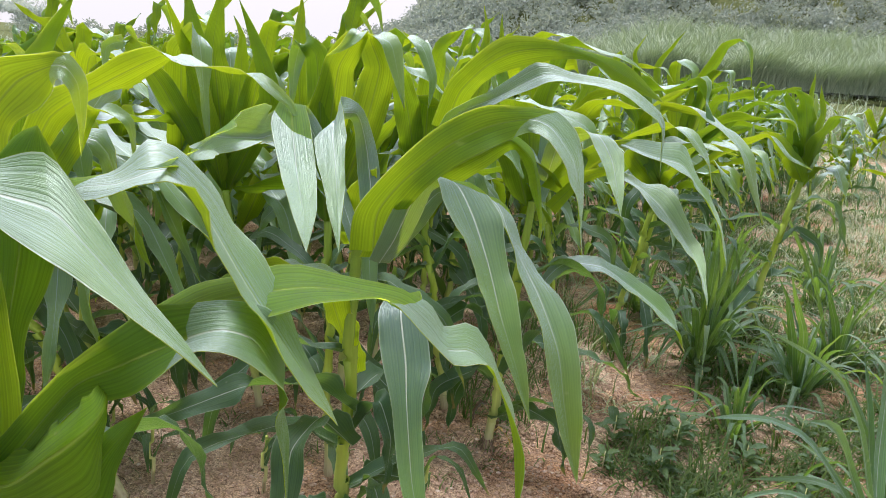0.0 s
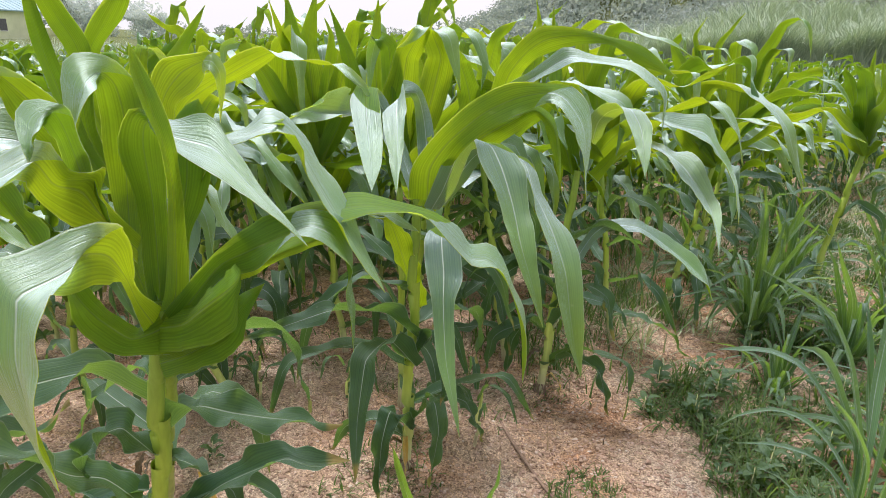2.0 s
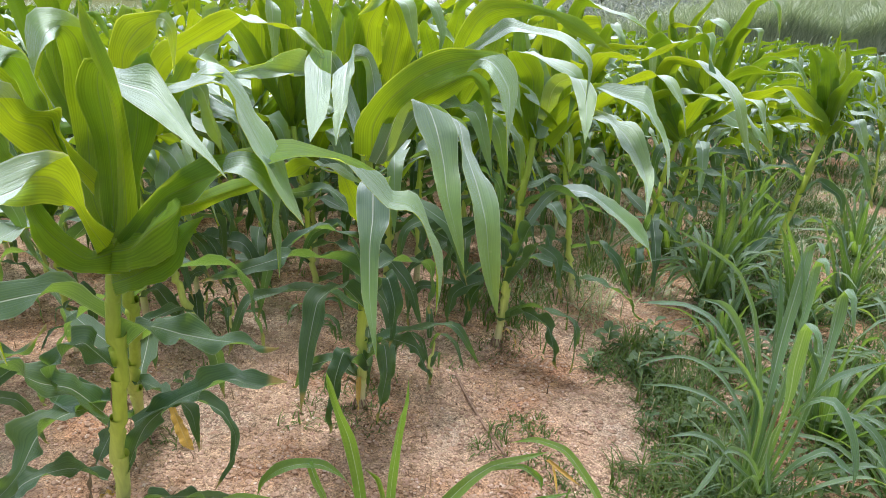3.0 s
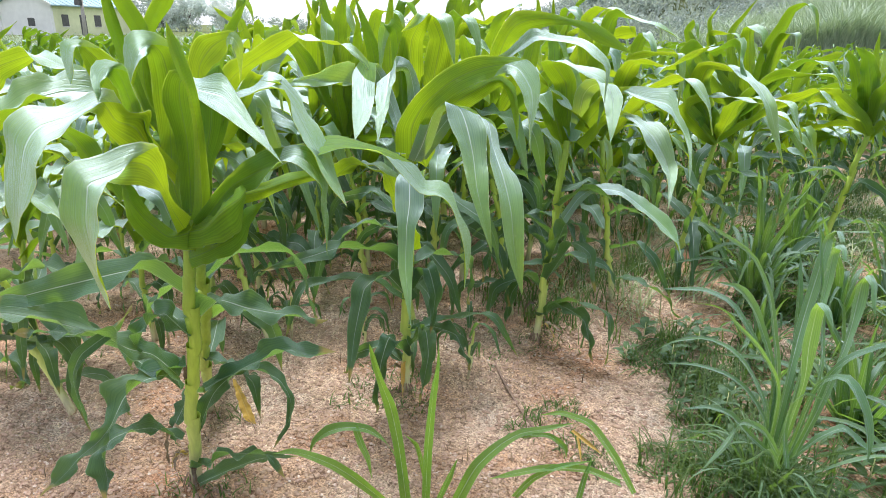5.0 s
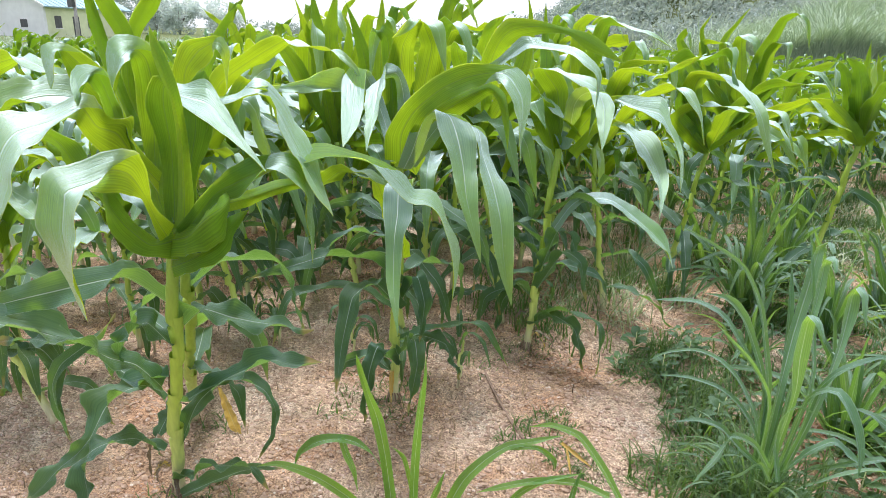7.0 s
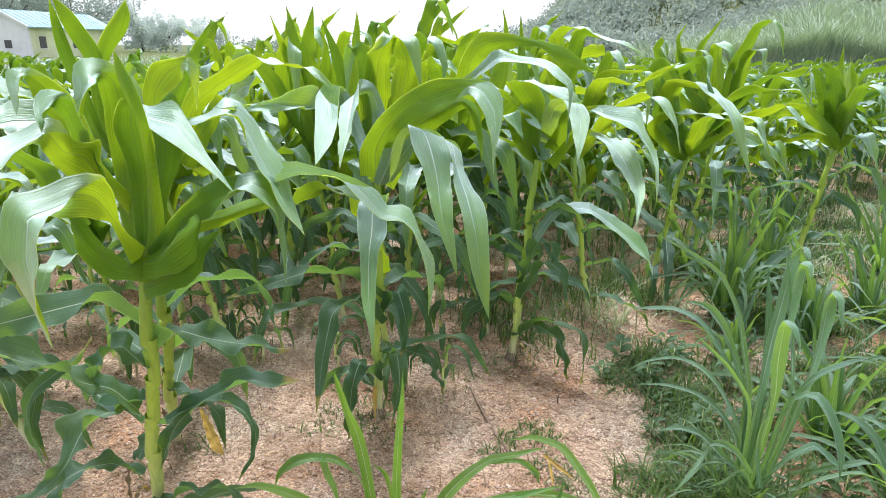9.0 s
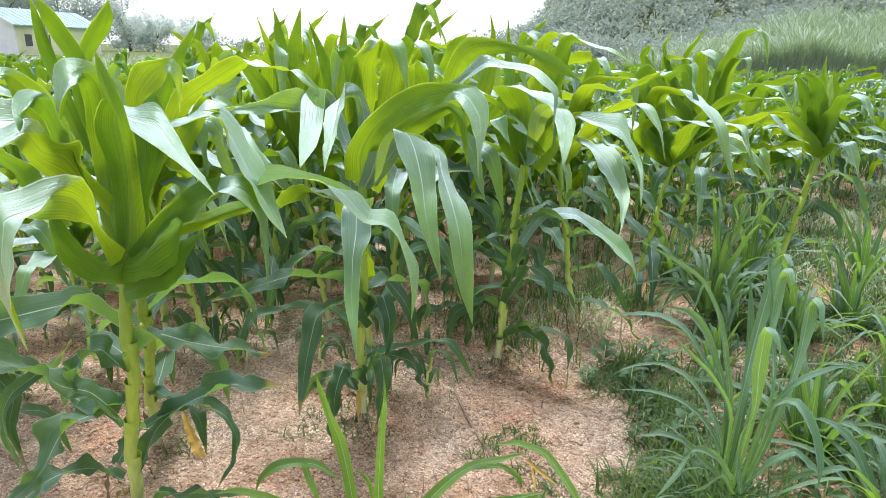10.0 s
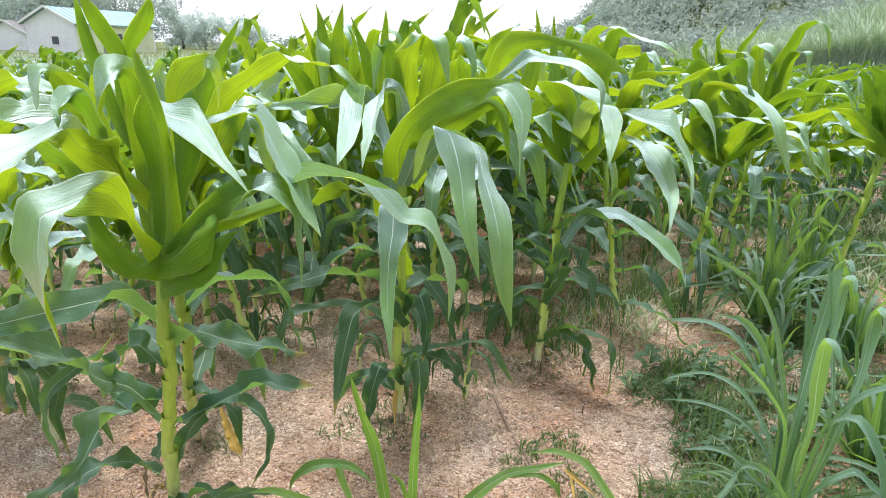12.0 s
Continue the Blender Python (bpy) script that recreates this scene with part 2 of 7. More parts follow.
def soil_material():
    """Pinkish sandy soil with grit, pale crusts and darker damp patches; weedy turf where the sheet's 'turf' mark is high."""
    m, nt, p = material("sandy_soil")
    pos = nt.nodes.new("ShaderNodeTexCoord").outputs["Object"]

    def noisy(scale, detail=6.0, rough=0.6):
        n = node(nt, "ShaderNodeTexNoise", Scale=scale, Detail=detail, Roughness=rough)
        nt.links.new(pos, n.inputs["Vector"])
        return n.outputs[0]

    patch, mid, grit = noisy(1.6, 5.0), noisy(11.0, 6.0), noisy(140.0, 4.0, 0.7)
    base = ramp(nt, patch, [(0.30, (0.40, 0.21, 0.125)), (0.44, (0.46, 0.32, 0.225)), (0.56, (0.54, 0.43, 0.34)), (0.68, (0.64, 0.55, 0.475))])
    base = mixed(nt, "MULTIPLY", 0.75, base, ramp(nt, mid, [(0.30, (0.50, 0.43, 0.38)), (0.50, (1.0, 1.0, 1.0)), (0.70, (1.3, 1.28, 1.24))]))
    base = mixed(nt, "MULTIPLY", 0.9, base, ramp(nt, grit, [(0.34, (0.22, 0.18, 0.16)), (0.5, (1.0, 0.97, 0.95)), (0.66, (1.8, 1.8, 1.8))]))
    cells = node(nt, "ShaderNodeTexVoronoi", Scale=95.0)
    nt.links.new(pos, cells.inputs["Vector"])
    stone = ramp(nt, cells.outputs["Distance"], [(0.10, (1, 1, 1)), (0.22, (0, 0, 0))])
    pick = nt.nodes.new("ShaderNodeSeparateColor")
    nt.links.new(cells.outputs["Color"], pick.inputs[0])
    few = maths(nt, "MULTIPLY", stone, maths(nt, "GREATER_THAN", pick.outputs[0], 0.72))
    base = mixed(nt, "MIX", few, base, ramp(nt, pick.outputs[1], [(0.2, (0.45, 0.40, 0.36)), (0.6, (0.30, 0.17, 0.13)), (0.9, (0.55, 0.51, 0.46))]))
    pits = noisy(48.0, 3.0, 0.5)
    base = mixed(nt, "MULTIPLY", 0.8, base, ramp(nt, pits, [(0.34, (0.42, 0.36, 0.32)), (0.44, (1.0, 1.0, 1.0)), (0.66, (1.16, 1.15, 1.12))]))
    att = nt.nodes.new("ShaderNodeAttribute")
    att.attribute_name = "turf"
    turf = ramp(nt, maths(nt, "ADD", att.outputs["Fac"], maths(nt, "MULTIPLY", maths(nt, "SUBTRACT", mid, 0.5), 0.9)), [(0.4, (0, 0, 0)), (0.62, (1, 1, 1))])
    green = mixed(nt, "MULTIPLY", 0.8, ramp(nt, grit, [(0.3, (0.045, 0.070, 0.030)), (0.7, (0.16, 0.19, 0.085))]), ramp(nt, noisy(3.5, 6.0), [(0.3, (0.5, 0.6, 0.5)), (0.7, (1.5, 1.35, 1.1))]))
    base = mixed(nt, "MIX", turf, base, green)
    nt.links.new(base, p.inputs["Base Color"])
    p.inputs["Roughness"].default_value = 0.95
    p.inputs["Specular IOR Level"].default_value = 0.2
    height = maths(nt, "ADD", maths(nt, "ADD", maths(nt, "ADD", maths(nt, "MULTIPLY", mid, 1.5), maths(nt, "MULTIPLY", pits, 0.7)), maths(nt, "MULTIPLY", grit, 0.6)), maths(nt, "MULTIPLY", few, 0.4))
    bp = node(nt, "ShaderNodeBump", Strength=1.0, Distance=0.03)
    nt.links.new(height, bp.inputs["Height"])
    nt.links.new(bp.outputs[0], p.inputs["Normal"])
    return m


SOIL = soil_material()
PEBBLE = rough_material("pebble", [(0.35, (0.22, 0.13, 0.10)), (0.5, (0.44, 0.31, 0.25)), (0.62, (0.60, 0.52, 0.45))], 40, rough=0.8)
CLOD = rough_material("soil_clod", [(0.3, (0.26, 0.16, 0.11)), (0.7, (0.48, 0.36, 0.28))], 60, rough=0.95)
WOOD = rough_material("weathered_twig", [(0.3, (0.14, 0.09, 0.07)), (0.7, (0.30, 0.21, 0.16))], 60, rough=0.85)
BARK = rough_material("bark", [(0.3, (0.08, 0.06, 0.05)), (0.7, (0.2, 0.17, 0.14))], 5, rough=0.95)
PLASTER = rough_material("pale_plaster", [(0.3, (0.74, 0.76, 0.80)), (0.7, (0.82, 0.84, 0.87))], 1.5, bump=0.1, rough=0.85)
LIME = rough_material("lime_plaster", [(0.3, (0.62, 0.68, 0.44)), (0.7, (0.74, 0.78, 0.54))], 1.5, bump=0.1, rough=0.85)
ROOF = rough_material("blue_roof_sheet", [(0.3, (0.20, 0.33, 0.40)), (0.7, (0.30, 0.44, 0.50))], 1.0, bump=0.1, rough=0.5)
TRIM = rough_material("white_trim", [(0.3, (0.7, 0.72, 0.74)), (0.7, (0.8, 0.8, 0.8))], 2, bump=0.05, rough=0.6)
DARK = rough_material("dark_opening", [(0.3, (0.05, 0.055, 0.06)), (0.7, (0.1, 0.1, 0.11))], 3, bump=0.05, rough=0.4)
TILE = rough_material("grey_roof", [(0.3, (0.22, 0.22, 0.23)), (0.7, (0.34, 0.33, 0.33))], 2, bump=0.3, rough=0.9)
CONCRETE = rough_material("concrete", [(0.3, (0.28, 0.27, 0.26)), (0.7, (0.42, 0.41, 0.4))], 8, rough=0.9)


# ---------------------------------------------------------------- mesh helpers
def mesh_of(name, verts, faces, mat, uvs=None, smooth=True):
    me = bpy.data.meshes.new(name)
    me.from_pydata([tuple(v) for v in verts], [], faces)
    if mat:
        me.materials.append(mat)
    if uvs is not None:
        layer = me.uv_layers.new(name="UVMap")
        idx = np.zeros(len(me.loops), dtype=np.int32)
        me.loops.foreach_get("vertex_index", idx)
        layer.data.foreach_set("uv", np.asarray(uvs, dtype=np.float32)[idx].ravel())
    if smooth:
        me.polygons.foreach_set("use_smooth", [True] * len(me.polygons))
    me.update()
    return me


def part_mesh(name, me, parent, label="", place=None):
    ob = new(name, me)
    ob.parent = parent
    if place is not None:
        ob.matrix_basis = place
    if label:
        tagged(ob, label)
    return ob


def part(name, bm, mat, parent, label=""):
    """Links a bmesh as ONE mesh object under a thing or a part."""
    me = bpy.data.meshes.new(name)
    bm.to_mesh(me)
    bm.free()
    me.materials.append(mat)
    return part_mesh(name, me, parent, label)


def thing(name, x, y, z, label, category, group="", turn=0.0, kind=""):
    ob = new(name)
    ob.empty_display_size = 0.1
    ob.matrix_basis = pose(x, y, z, 0, 0, turn)
    return tagged(ob, label, category, group, kind)


def smoothed(pts, n, tight=0.5):
    """n points spaced evenly along a smooth curve through pts; a low tight gives sharper bends."""
    p = np.array(pts, float)
    p = np.vstack([2 * p[0] - p[1], p, 2 * p[-1] - p[-2]])
    fine = []
    for i in range(1, len(p) - 2):
        for u in np.linspace(0, 1, 16, endpoint=False):
            a, b, c, d = p[i - 1], p[i], p[i + 1], p[i + 2]
            m0, m1 = tight * (c - a), tight * (d - b)
            fine.append(b + m0 * u + (3 * (c - b) - 2 * m0 - m1) * u * u + (2 * (b - c) + m0 + m1) * u ** 3)
    fine.append(p[-2])
    fine = np.array(fine)
    run = np.r_[0, np.cumsum(np.linalg.norm(np.diff(fine, axis=0), axis=1))]
    at = np.linspace(0, run[-1], n)
    return np.stack([np.interp(at, run, fine[:, k]) for k in range(3)], 1), run[-1]


OPEN_SIDE = np.array([-0.94, -0.34, 0.0])    # across the way to the field's open edge, to which the blades turn


def blade_data(pts, width, k0=0.0, k1=0.0, wave=0.06, seed=0, n=20, cols=7, clasp=0.8, base_w=0.75, fold=0.28, twist=0.0, sway=0.2, skins=1, tight=0.2):
    """Vertices, faces and UVs of one leaf blade along the spine pts. k0, k1: how far it turns its face to the open edge, at base and tip."""
    rng = random.Random(seed)
    c, length = smoothed(pts, n, tight)
    tan = np.gradient(c, axis=0)
    tan /= np.linalg.norm(tan, axis=1)[:, None] + 1e-9
    whole = c[-1] - c[0]
    flat = np.array([whole[0], whole[1], 0.0])
    if np.linalg.norm(flat) < 0.03:
        flat = np.array([math.cos(seed), math.sin(seed), 0])
    flat /= np.linalg.norm(flat)
    ph = [rng.uniform(0, 6.28) for _ in range(4)]
    waves = rng.uniform(3.2, 5.5)
    verts, ups, uvs = [], [], []
    crest, crimp = rng.uniform(0.28, 0.5), rng.uniform(0.2, 1.0) ** 2
    last = None
    us = np.linspace(-1, 1, cols)
    for i in range(n):
        s = i / (n - 1)
        t = tan[i]
        side = np.cross(flat, (0, 0, 1.0))
        side -= t * side.dot(t)
        side /= np.linalg.norm(side) + 1e-9
        other = OPEN_SIDE if np.cross(flat, (0, 0, 1.0)).dot(OPEN_SIDE) > -0.6 else -OPEN_SIDE
        k = k0 + (k1 - k0) * min(1, s / 0.5)
        side = side * (1 - k) + other * k
        side -= t * side.dot(t)
        side /= np.linalg.norm(side) + 1e-9
        if last is not None:
            side = side * 0.6 + last * 0.4
            side -= t * side.dot(t)
            side /= np.linalg.norm(side) + 1e-9
        last = side
        up = np.cross(side, t)
        a = radians(twist) * s + sway * math.sin(ph[3] + 6 * s)
        side, up = side * math.cos(a) + up * math.sin(a), up * math.cos(a) - side * math.sin(a)
        if s < 0.3:
            w = base_w + (1 - base_w) * math.sin(s / 0.3 * math.pi / 2)
        else:
            w = max(0.0, 1 - ((s - 0.3) / 0.7) ** 1.6)
        w *= 1 + 0.04 * math.sin(ph[2] + 17 * s)
        w *= width / 2
        f = fold * (1 + 0.7 * math.sin(ph[2] + 7 * s)) + clasp * math.exp(-s / 0.09)
        for u in us:
            au = abs(u)
            lift = w * au * math.sin(f) * (0.7 + 0.3 * au) + (wave * width * au * au * math.sin(waves * 6.28 * s + ph[0 if u > 0 else 1]) * min(1, s * 5) * (1 - s * 0.5))
            lift += (0.35 if n > 28 else 0.0) * wave * width * au * au * math.sin(waves * 14.7 * s + ph[1 if u > 0 else 2]) * min(1, s * 5) * (1 - s)
            lift += 0.07 * crimp * w * math.sin(9 * u + ph[3]) * math.exp(-((s - crest) / 0.11) ** 2)
            verts.append(c[i] + side * (w * u * math.cos(f)) + up * lift)
            ups.append(up)
            uvs.append(((u + 1) / 2, s))
    faces = [(i * cols + j, i * cols + j + 1, (i + 1) * cols + j + 1, (i + 1) * cols + j) for i in range(n - 1) for j in range(cols - 1)]
    if skins == 2:                                        # an upper skin and an under skin
        k = len(verts)
        grid = np.array(verts).reshape(n, cols, 3)
        out = np.cross(np.gradient(grid, axis=1), np.gradient(grid, axis=0)).reshape(-1, 3)
        size = np.linalg.norm(out, axis=1)[:, None]
        ups = np.array(ups)
        out = np.where(size > 1e-9, out / (size + 1e-12), ups)
        out *= np.where((out * ups).sum(1) < 0, -1.0, 1.0)[:, None]
        under = list(np.array(verts) - out * 0.0010)
        faces = faces + [(a + k, d + k, c + k, b + k) for a, b, c, d in faces]
        return verts + under, faces, uvs + uvs
    return verts, faces, uvs


COUNT = [0]


def blade(plant, width, k0, k1, wave, *pts, mat=None, label="", name="leaf", n=44, cols=9, **more):
    COUNT[0] += 1
    if mat is None:
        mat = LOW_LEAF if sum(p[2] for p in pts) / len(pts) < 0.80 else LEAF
    v, f, uv = blade_data(pts, width, k0, k1, wave, COUNT[0], n, cols, skins=2 if mat == LEAF else 1, **more)
    me = mesh_of(name, v, f, mat, uv)
    if mat == LEAF:
        me.materials.append(LEAF_UNDER)
        half = len(f) // 2
        me.polygons.foreach_set("material_index", [0] * half + [1] * half)
    return part_mesh(name, me, plant, label)

def strap(plant, *stations, wave=0.04, fold=0.12, n=46, cols=9, roll=0, mat=None, label="", name="leaf"):
    """A blade lofted between its two margins: each station is the left and the right margin, upper face outwards; it folds a little along the rib and ripples. Up to station roll it shows its under face."""
    COUNT[0] += 1
    rng = random.Random(COUNT[0])
    p = np.array(stations, float)
    p[:, [2, 5]] -= plant.matrix_basis.translation.z
    p = np.vstack([2 * p[0] - p[1], p, 2 * p[-1] - p[-2]])
    fine = []
    for i in range(1, len(p) - 2):
        a, b, c, d = p[i - 1], p[i], p[i + 1], p[i + 2]
        m0, m1 = 0.36 * (c - a), 0.36 * (d - b)
        for u in np.linspace(0, 1, 14, endpoint=False):
            fine.append(b + m0 * u + (3 * (c - b) - 2 * m0 - m1) * u * u + (2 * (b - c) + m0 + m1) * u ** 3)
    fine.append(p[-2])
    fine = np.array(fine)
    mid = (fine[:, :3] + fine[:, 3:]) / 2
    run = np.r_[0, np.cumsum(np.linalg.norm(np.diff(mid, axis=0), axis=1))]
    at = np.linspace(0, run[-1], n)
    rows = np.stack([np.interp(at, run, fine[:, k]) for k in range(6)], 1)
    left, right = rows[:, :3], rows[:, 3:]
    side = right - left
    wide = np.linalg.norm(side, axis=1)
    tan = np.gradient((left + right) / 2, axis=0)
    up = np.cross(side, tan)
    up /= np.linalg.norm(up, axis=1)[:, None] + 1e-9
    for k in range(2, n):                                 # keep the face's turn smooth where the blade is thin
        up[k] = up[k] * 0.7 + up[k - 1] * 0.3
    up /= np.linalg.norm(up, axis=1)[:, None] + 1e-9
    most = wide.max()
    ph = [rng.uniform(0, 6.28) for _ in range(4)]
    beats = rng.uniform(3.0, 5.0)
    slant = rng.uniform(1.5, 3.0) if roll else 0.0
    first = int(round(np.interp(run[14 * roll], at, range(n)))) if roll else 0
    grid, uvs = np.zeros((n, cols, 3)), []
    for row in range(n):
        for j in range(cols):
            u = 2 * j / (cols - 1) - 1
            au = abs(u)
            i = row - slant * u * max(0, 1 - abs(row - first) / 8)      # rows run aslant where the blade turns over
            i = min(n - 1, max(0, i))
            s = i / (n - 1)
            low = min(n - 2, int(i))
            f = i - low
            le, ri, nor = (q[low] * (1 - f) + q[low + 1] * f for q in (left, right, up))
            span = wide[low] * (1 - f) + wide[low + 1] * f
            lift = span * fold * (au - 0.55) * (1 + 0.5 * math.sin(ph[2] + 6 * s))
            rim = au * au * min(1, 6 * s, 5 * (1 - s))
            lift += wave * most * rim * math.sin(beats * 6.28 * s + ph[0 if u > 0 else 1])
            lift += 0.35 * wave * most * rim * math.sin(beats * 15.1 * s + ph[1 if u > 0 else 2])
            lift += 0.012 * span * math.sin(11 * u + ph[3] + 3 * s)
            grid[row, j] = (le * (1 - u) + ri * (1 + u)) / 2 + nor * lift
            uvs.append(((u + 1) / 2, s))
    out = np.cross(np.gradient(grid, axis=1), np.gradient(grid, axis=0)).reshape(-1, 3)
    size = np.linalg.norm(out, axis=1)[:, None]
    out = np.where(size > 1e-9, out / (size + 1e-12), np.repeat(up, cols, axis=0))
    verts = grid.reshape(-1, 3)
    k = len(verts)
    faces = [(i * cols + j, i * cols + j + 1, (i + 1) * cols + j + 1, (i + 1) * cols + j) for i in range(n - 1) for j in range(cols - 1)]
    if mat:
        return part_mesh(name, mesh_of(name, verts, faces, mat, uvs), plant, label)
    faces = faces + [(a + k, d + k, c + k, b + k) for a, b, c, d in faces]
    me = mesh_of(name, list(verts) + list(verts - out * 0.0010), faces, LEAF, uvs + uvs)
    me.materials.append(LEAF_UNDER)
    skin = [1 if i < first else 0 for i in range(n - 1) for j in range(cols - 1)]
    me.polygons.foreach_set("material_index", skin + [1 - q for q in skin])
    return part_mesh(name, me, plant, label)



def tube(pts, radii, sides=10):
    """Verts and faces of a tapered tube along pts."""
    pts = [np.array(p, float) for p in pts]
    verts, faces = [], []
    for i, p in enumerate(pts):
        d = pts[min(i + 1, len(pts) - 1)] - pts[max(i - 1, 0)]
        d /= np.linalg.norm(d) + 1e-9
        x = np.cross(d, (0.31, 0.95, 0.05))
        x /= np.linalg.norm(x) + 1e-9
        y = np.cross(d, x)
        for j in range(sides):
            a = 2 * math.pi * j / sides
            verts.append(p + radii[i] * (math.cos(a) * x + math.sin(a) * y))
    for i in range(len(pts) - 1):
        for j in range(sides):
            k = (j + 1) % sides
            faces.append((i * sides + j, i * sides + k, (i + 1) * sides + k, (i + 1) * sides + j))
    faces.append(tuple(range(sides))[::-1])
    faces.append(tuple((len(pts) - 1) * sides + j for j in range(sides)))
    return verts, faces


def stalk(plant, top, radius=0.016, nodes=6, sheaths=False):
    """A jointed stalk from the ground to top, swollen at the joints, with sheath collars."""
    top = np.array(top, float)
    pts, radii = [np.array([0, 0, -0.03])], [radius * 1.25]
    for i in range(nodes):
        a, b = i / nodes, (i + 1) / nodes
        bend = np.array([0.008 * math.sin(i * 2.1), 0.008 * math.cos(i * 1.7), 0])
        r = radius * (1.08 - 0.28 * a)
        pts += [top * a ** 1.1 + bend * 0.6 + np.array([0, 0, 0.004]), top * (a + 0.10 / nodes) + bend, top * (a + 0.22 / nodes) + bend, top * (a + 0.9 / nodes) + bend]
        radii += [r * 1.02, r * 1.2, r * 0.98, r * 1.05]
    pts.append(top)
    radii.append(radius * 0.9)
    order = sorted(range(len(pts)), key=lambda k: pts[k][2])
    v, f = tube([pts[k] for k in order], [radii[k] for k in order], 12)
    body = part_mesh("stalk", mesh_of("stalk", v, f, STALK), plant)
    for i in range(nodes if sheaths else 0):              # leaf sheaths that wrap the stem, each with a flared lip
        a, c = i / nodes + 0.015, (i + 1) / nodes + 0.03
        r = radius * (1.12 - 0.22 * i / nodes)
        bend = np.array([0.008 * math.sin(i * 2.1), 0.008 * math.cos(i * 1.7), 0])
        ring = [top * (a + (c - a) * q) + bend * (1 - q * 0.6) for q in (0, 0.08, 0.5, 0.9, 1.0)]
        v, f = tube(ring, [r * 1.04, r * 1.12, r * 1.03, r * 1.05, r * 1.15], 14)
        part_mesh("sheath", mesh_of("sheath", v, f[:-2], STALK), plant)
    return body


def roots(plant, n=7, seed=1, radius=0.012):
    """Brace roots that splay from the lowest joint into the soil."""
    rng = random.Random(seed)
    for i in range(n):
        a = i / n * 6.28 + rng.uniform(-0.2, 0.2)
        c, s = math.cos(a), math.sin(a)
        r = rng.uniform(0.03, 0.05)
        v, f = tube([(c * radius * 0.8, s * radius * 0.8, 0.045), (c * r * 0.7, s * r * 0.7, 0.025), (c * r, s * r, -0.01)], [0.0035, 0.003, 0.002], 5)
        part_mesh("root", mesh_of("root", v, f, WOOD), plant)


# ---------------------------------------------------------------- ground
EDGE = Vector((0.42, 0.907, 0)).normalized()             # the way the rows run
LEFT = Vector((-EDGE.y, EDGE.x, 0))
START = Vector((-0.58, 0.95, 0))


def from_edge(x, y):
    """Metres from the field's open edge (positive: into the field), and along it."""
    d = Vector((x, y, 0)) - START
    return d.dot(LEFT), d.dot(EDGE)


def ground_height(x, y):
    into, along = from_edge(x, y)
    near = math.exp(-((x / 9) ** 2 + ((y - 2) / 9) ** 2))
    z = 0.012 * math.cos(into / 0.66 * 2 * math.pi) * near if into > -1.2 else 0.0
    z += near * (0.03 * noise.noise((x * 1.3, y * 1.3, 0)) + 0.018 * noise.noise((x * 5, y * 5, 3)) + 0.010 * noise.noise((x * 14, y * 14, 7)) + 0.006 * noise.noise((x * 31, y * 31, 5)))
    z += 0.03 * near * max(0.0, min(1.0, (x - 0.7) / 0.8))
    z -= 0.05 * near * max(0.0, min(1.0, (-x - 0.6) / 1.5))
    return z - 0.02 * near


def lines_of(lo, hi, step, far):
    mid = list(np.arange(lo, hi, step))
    out, s, d = [], step, 0.0
    while d < far:
        s *= 1.35
        d += s
        out.append(d)
    return [lo - d for d in reversed(out)] + mid + [mid[-1] + d for d in out]


def weed_edge(along):
    """How far into the field, at a place along its edge, the weeds of the strip reach."""
    return float(np.interp(along, [0.9, 1.5, 2.2, 3.2, 5.0], [-1.50, -1.27, -0.96, -0.5, -0.1]))


def bare(x, y):
    """How open the strip is at a place: above nought the soil shows between the weeds."""
    return noise.noise((x * 2.4, y * 2.4, 7)) + 0.4 * noise.noise((x * 6, y * 6, 3)) - 0.10 + 0.20 * max(0, min(1, 2.1 - y))


def turf_mark(x, y):
    into, along = from_edge(x, y)
    if y > 14 or into > 12:
        return 0.8
    t = 0.0
    edge = weed_edge(along) - 0.1 + 0.22 * noise.noise((x * 2.3, y * 2.3, 4))
    if into < edge + 0.15:
        t = min(0.70, 0.30 + 0.35 * (edge - into)) * min(1, (edge + 0.15 - into) / 0.3)
    t *= 1 - 0.6 * min(1, max(0, (along - 2.5 + 0.8 * noise.noise((x * 0.7, y * 0.7, 2))) / 1.6))
    t *= 1 - 0.75 * min(1, max(0, bare(x, y) * 5))
    return t + 0.25 * noise.noise((x * 0.9, y * 0.9, 9))


def build_ground():
    xs, ys = lines_of(-3.2, 3.2, 0.035, 420), lines_of(0.3, 5.2, 0.035, 420)
    verts = [(x, y, ground_height(x, y)) for y in ys for x in xs]
    w = len(xs)
    faces = [(j * w + i, j * w + i + 1, (j + 1) * w + i + 1, (j + 1) * w + i) for j in range(len(ys) - 1) for i in range(w - 1)]
    me = mesh_of("ground", verts, faces, SOIL)
    att = me.attributes.new("turf", "FLOAT", "POINT")
    att.data.foreach_set("value", [turf_mark(x, y) for y in ys for x in xs])
    tagged(new("ground", me), "pinkish sandy soil with grit and low weeds", "ground", kind="structure")


build_ground()


# ---------------------------------------------------------------- corn
CORN = "tall green maize plant with arching blades, rooted in sandy soil"


def corn(x, y, label=CORN, group="maize plants of the field"):
    return thing("corn_plant", x, y, ground_height(x, y), label, "maize plant", group)


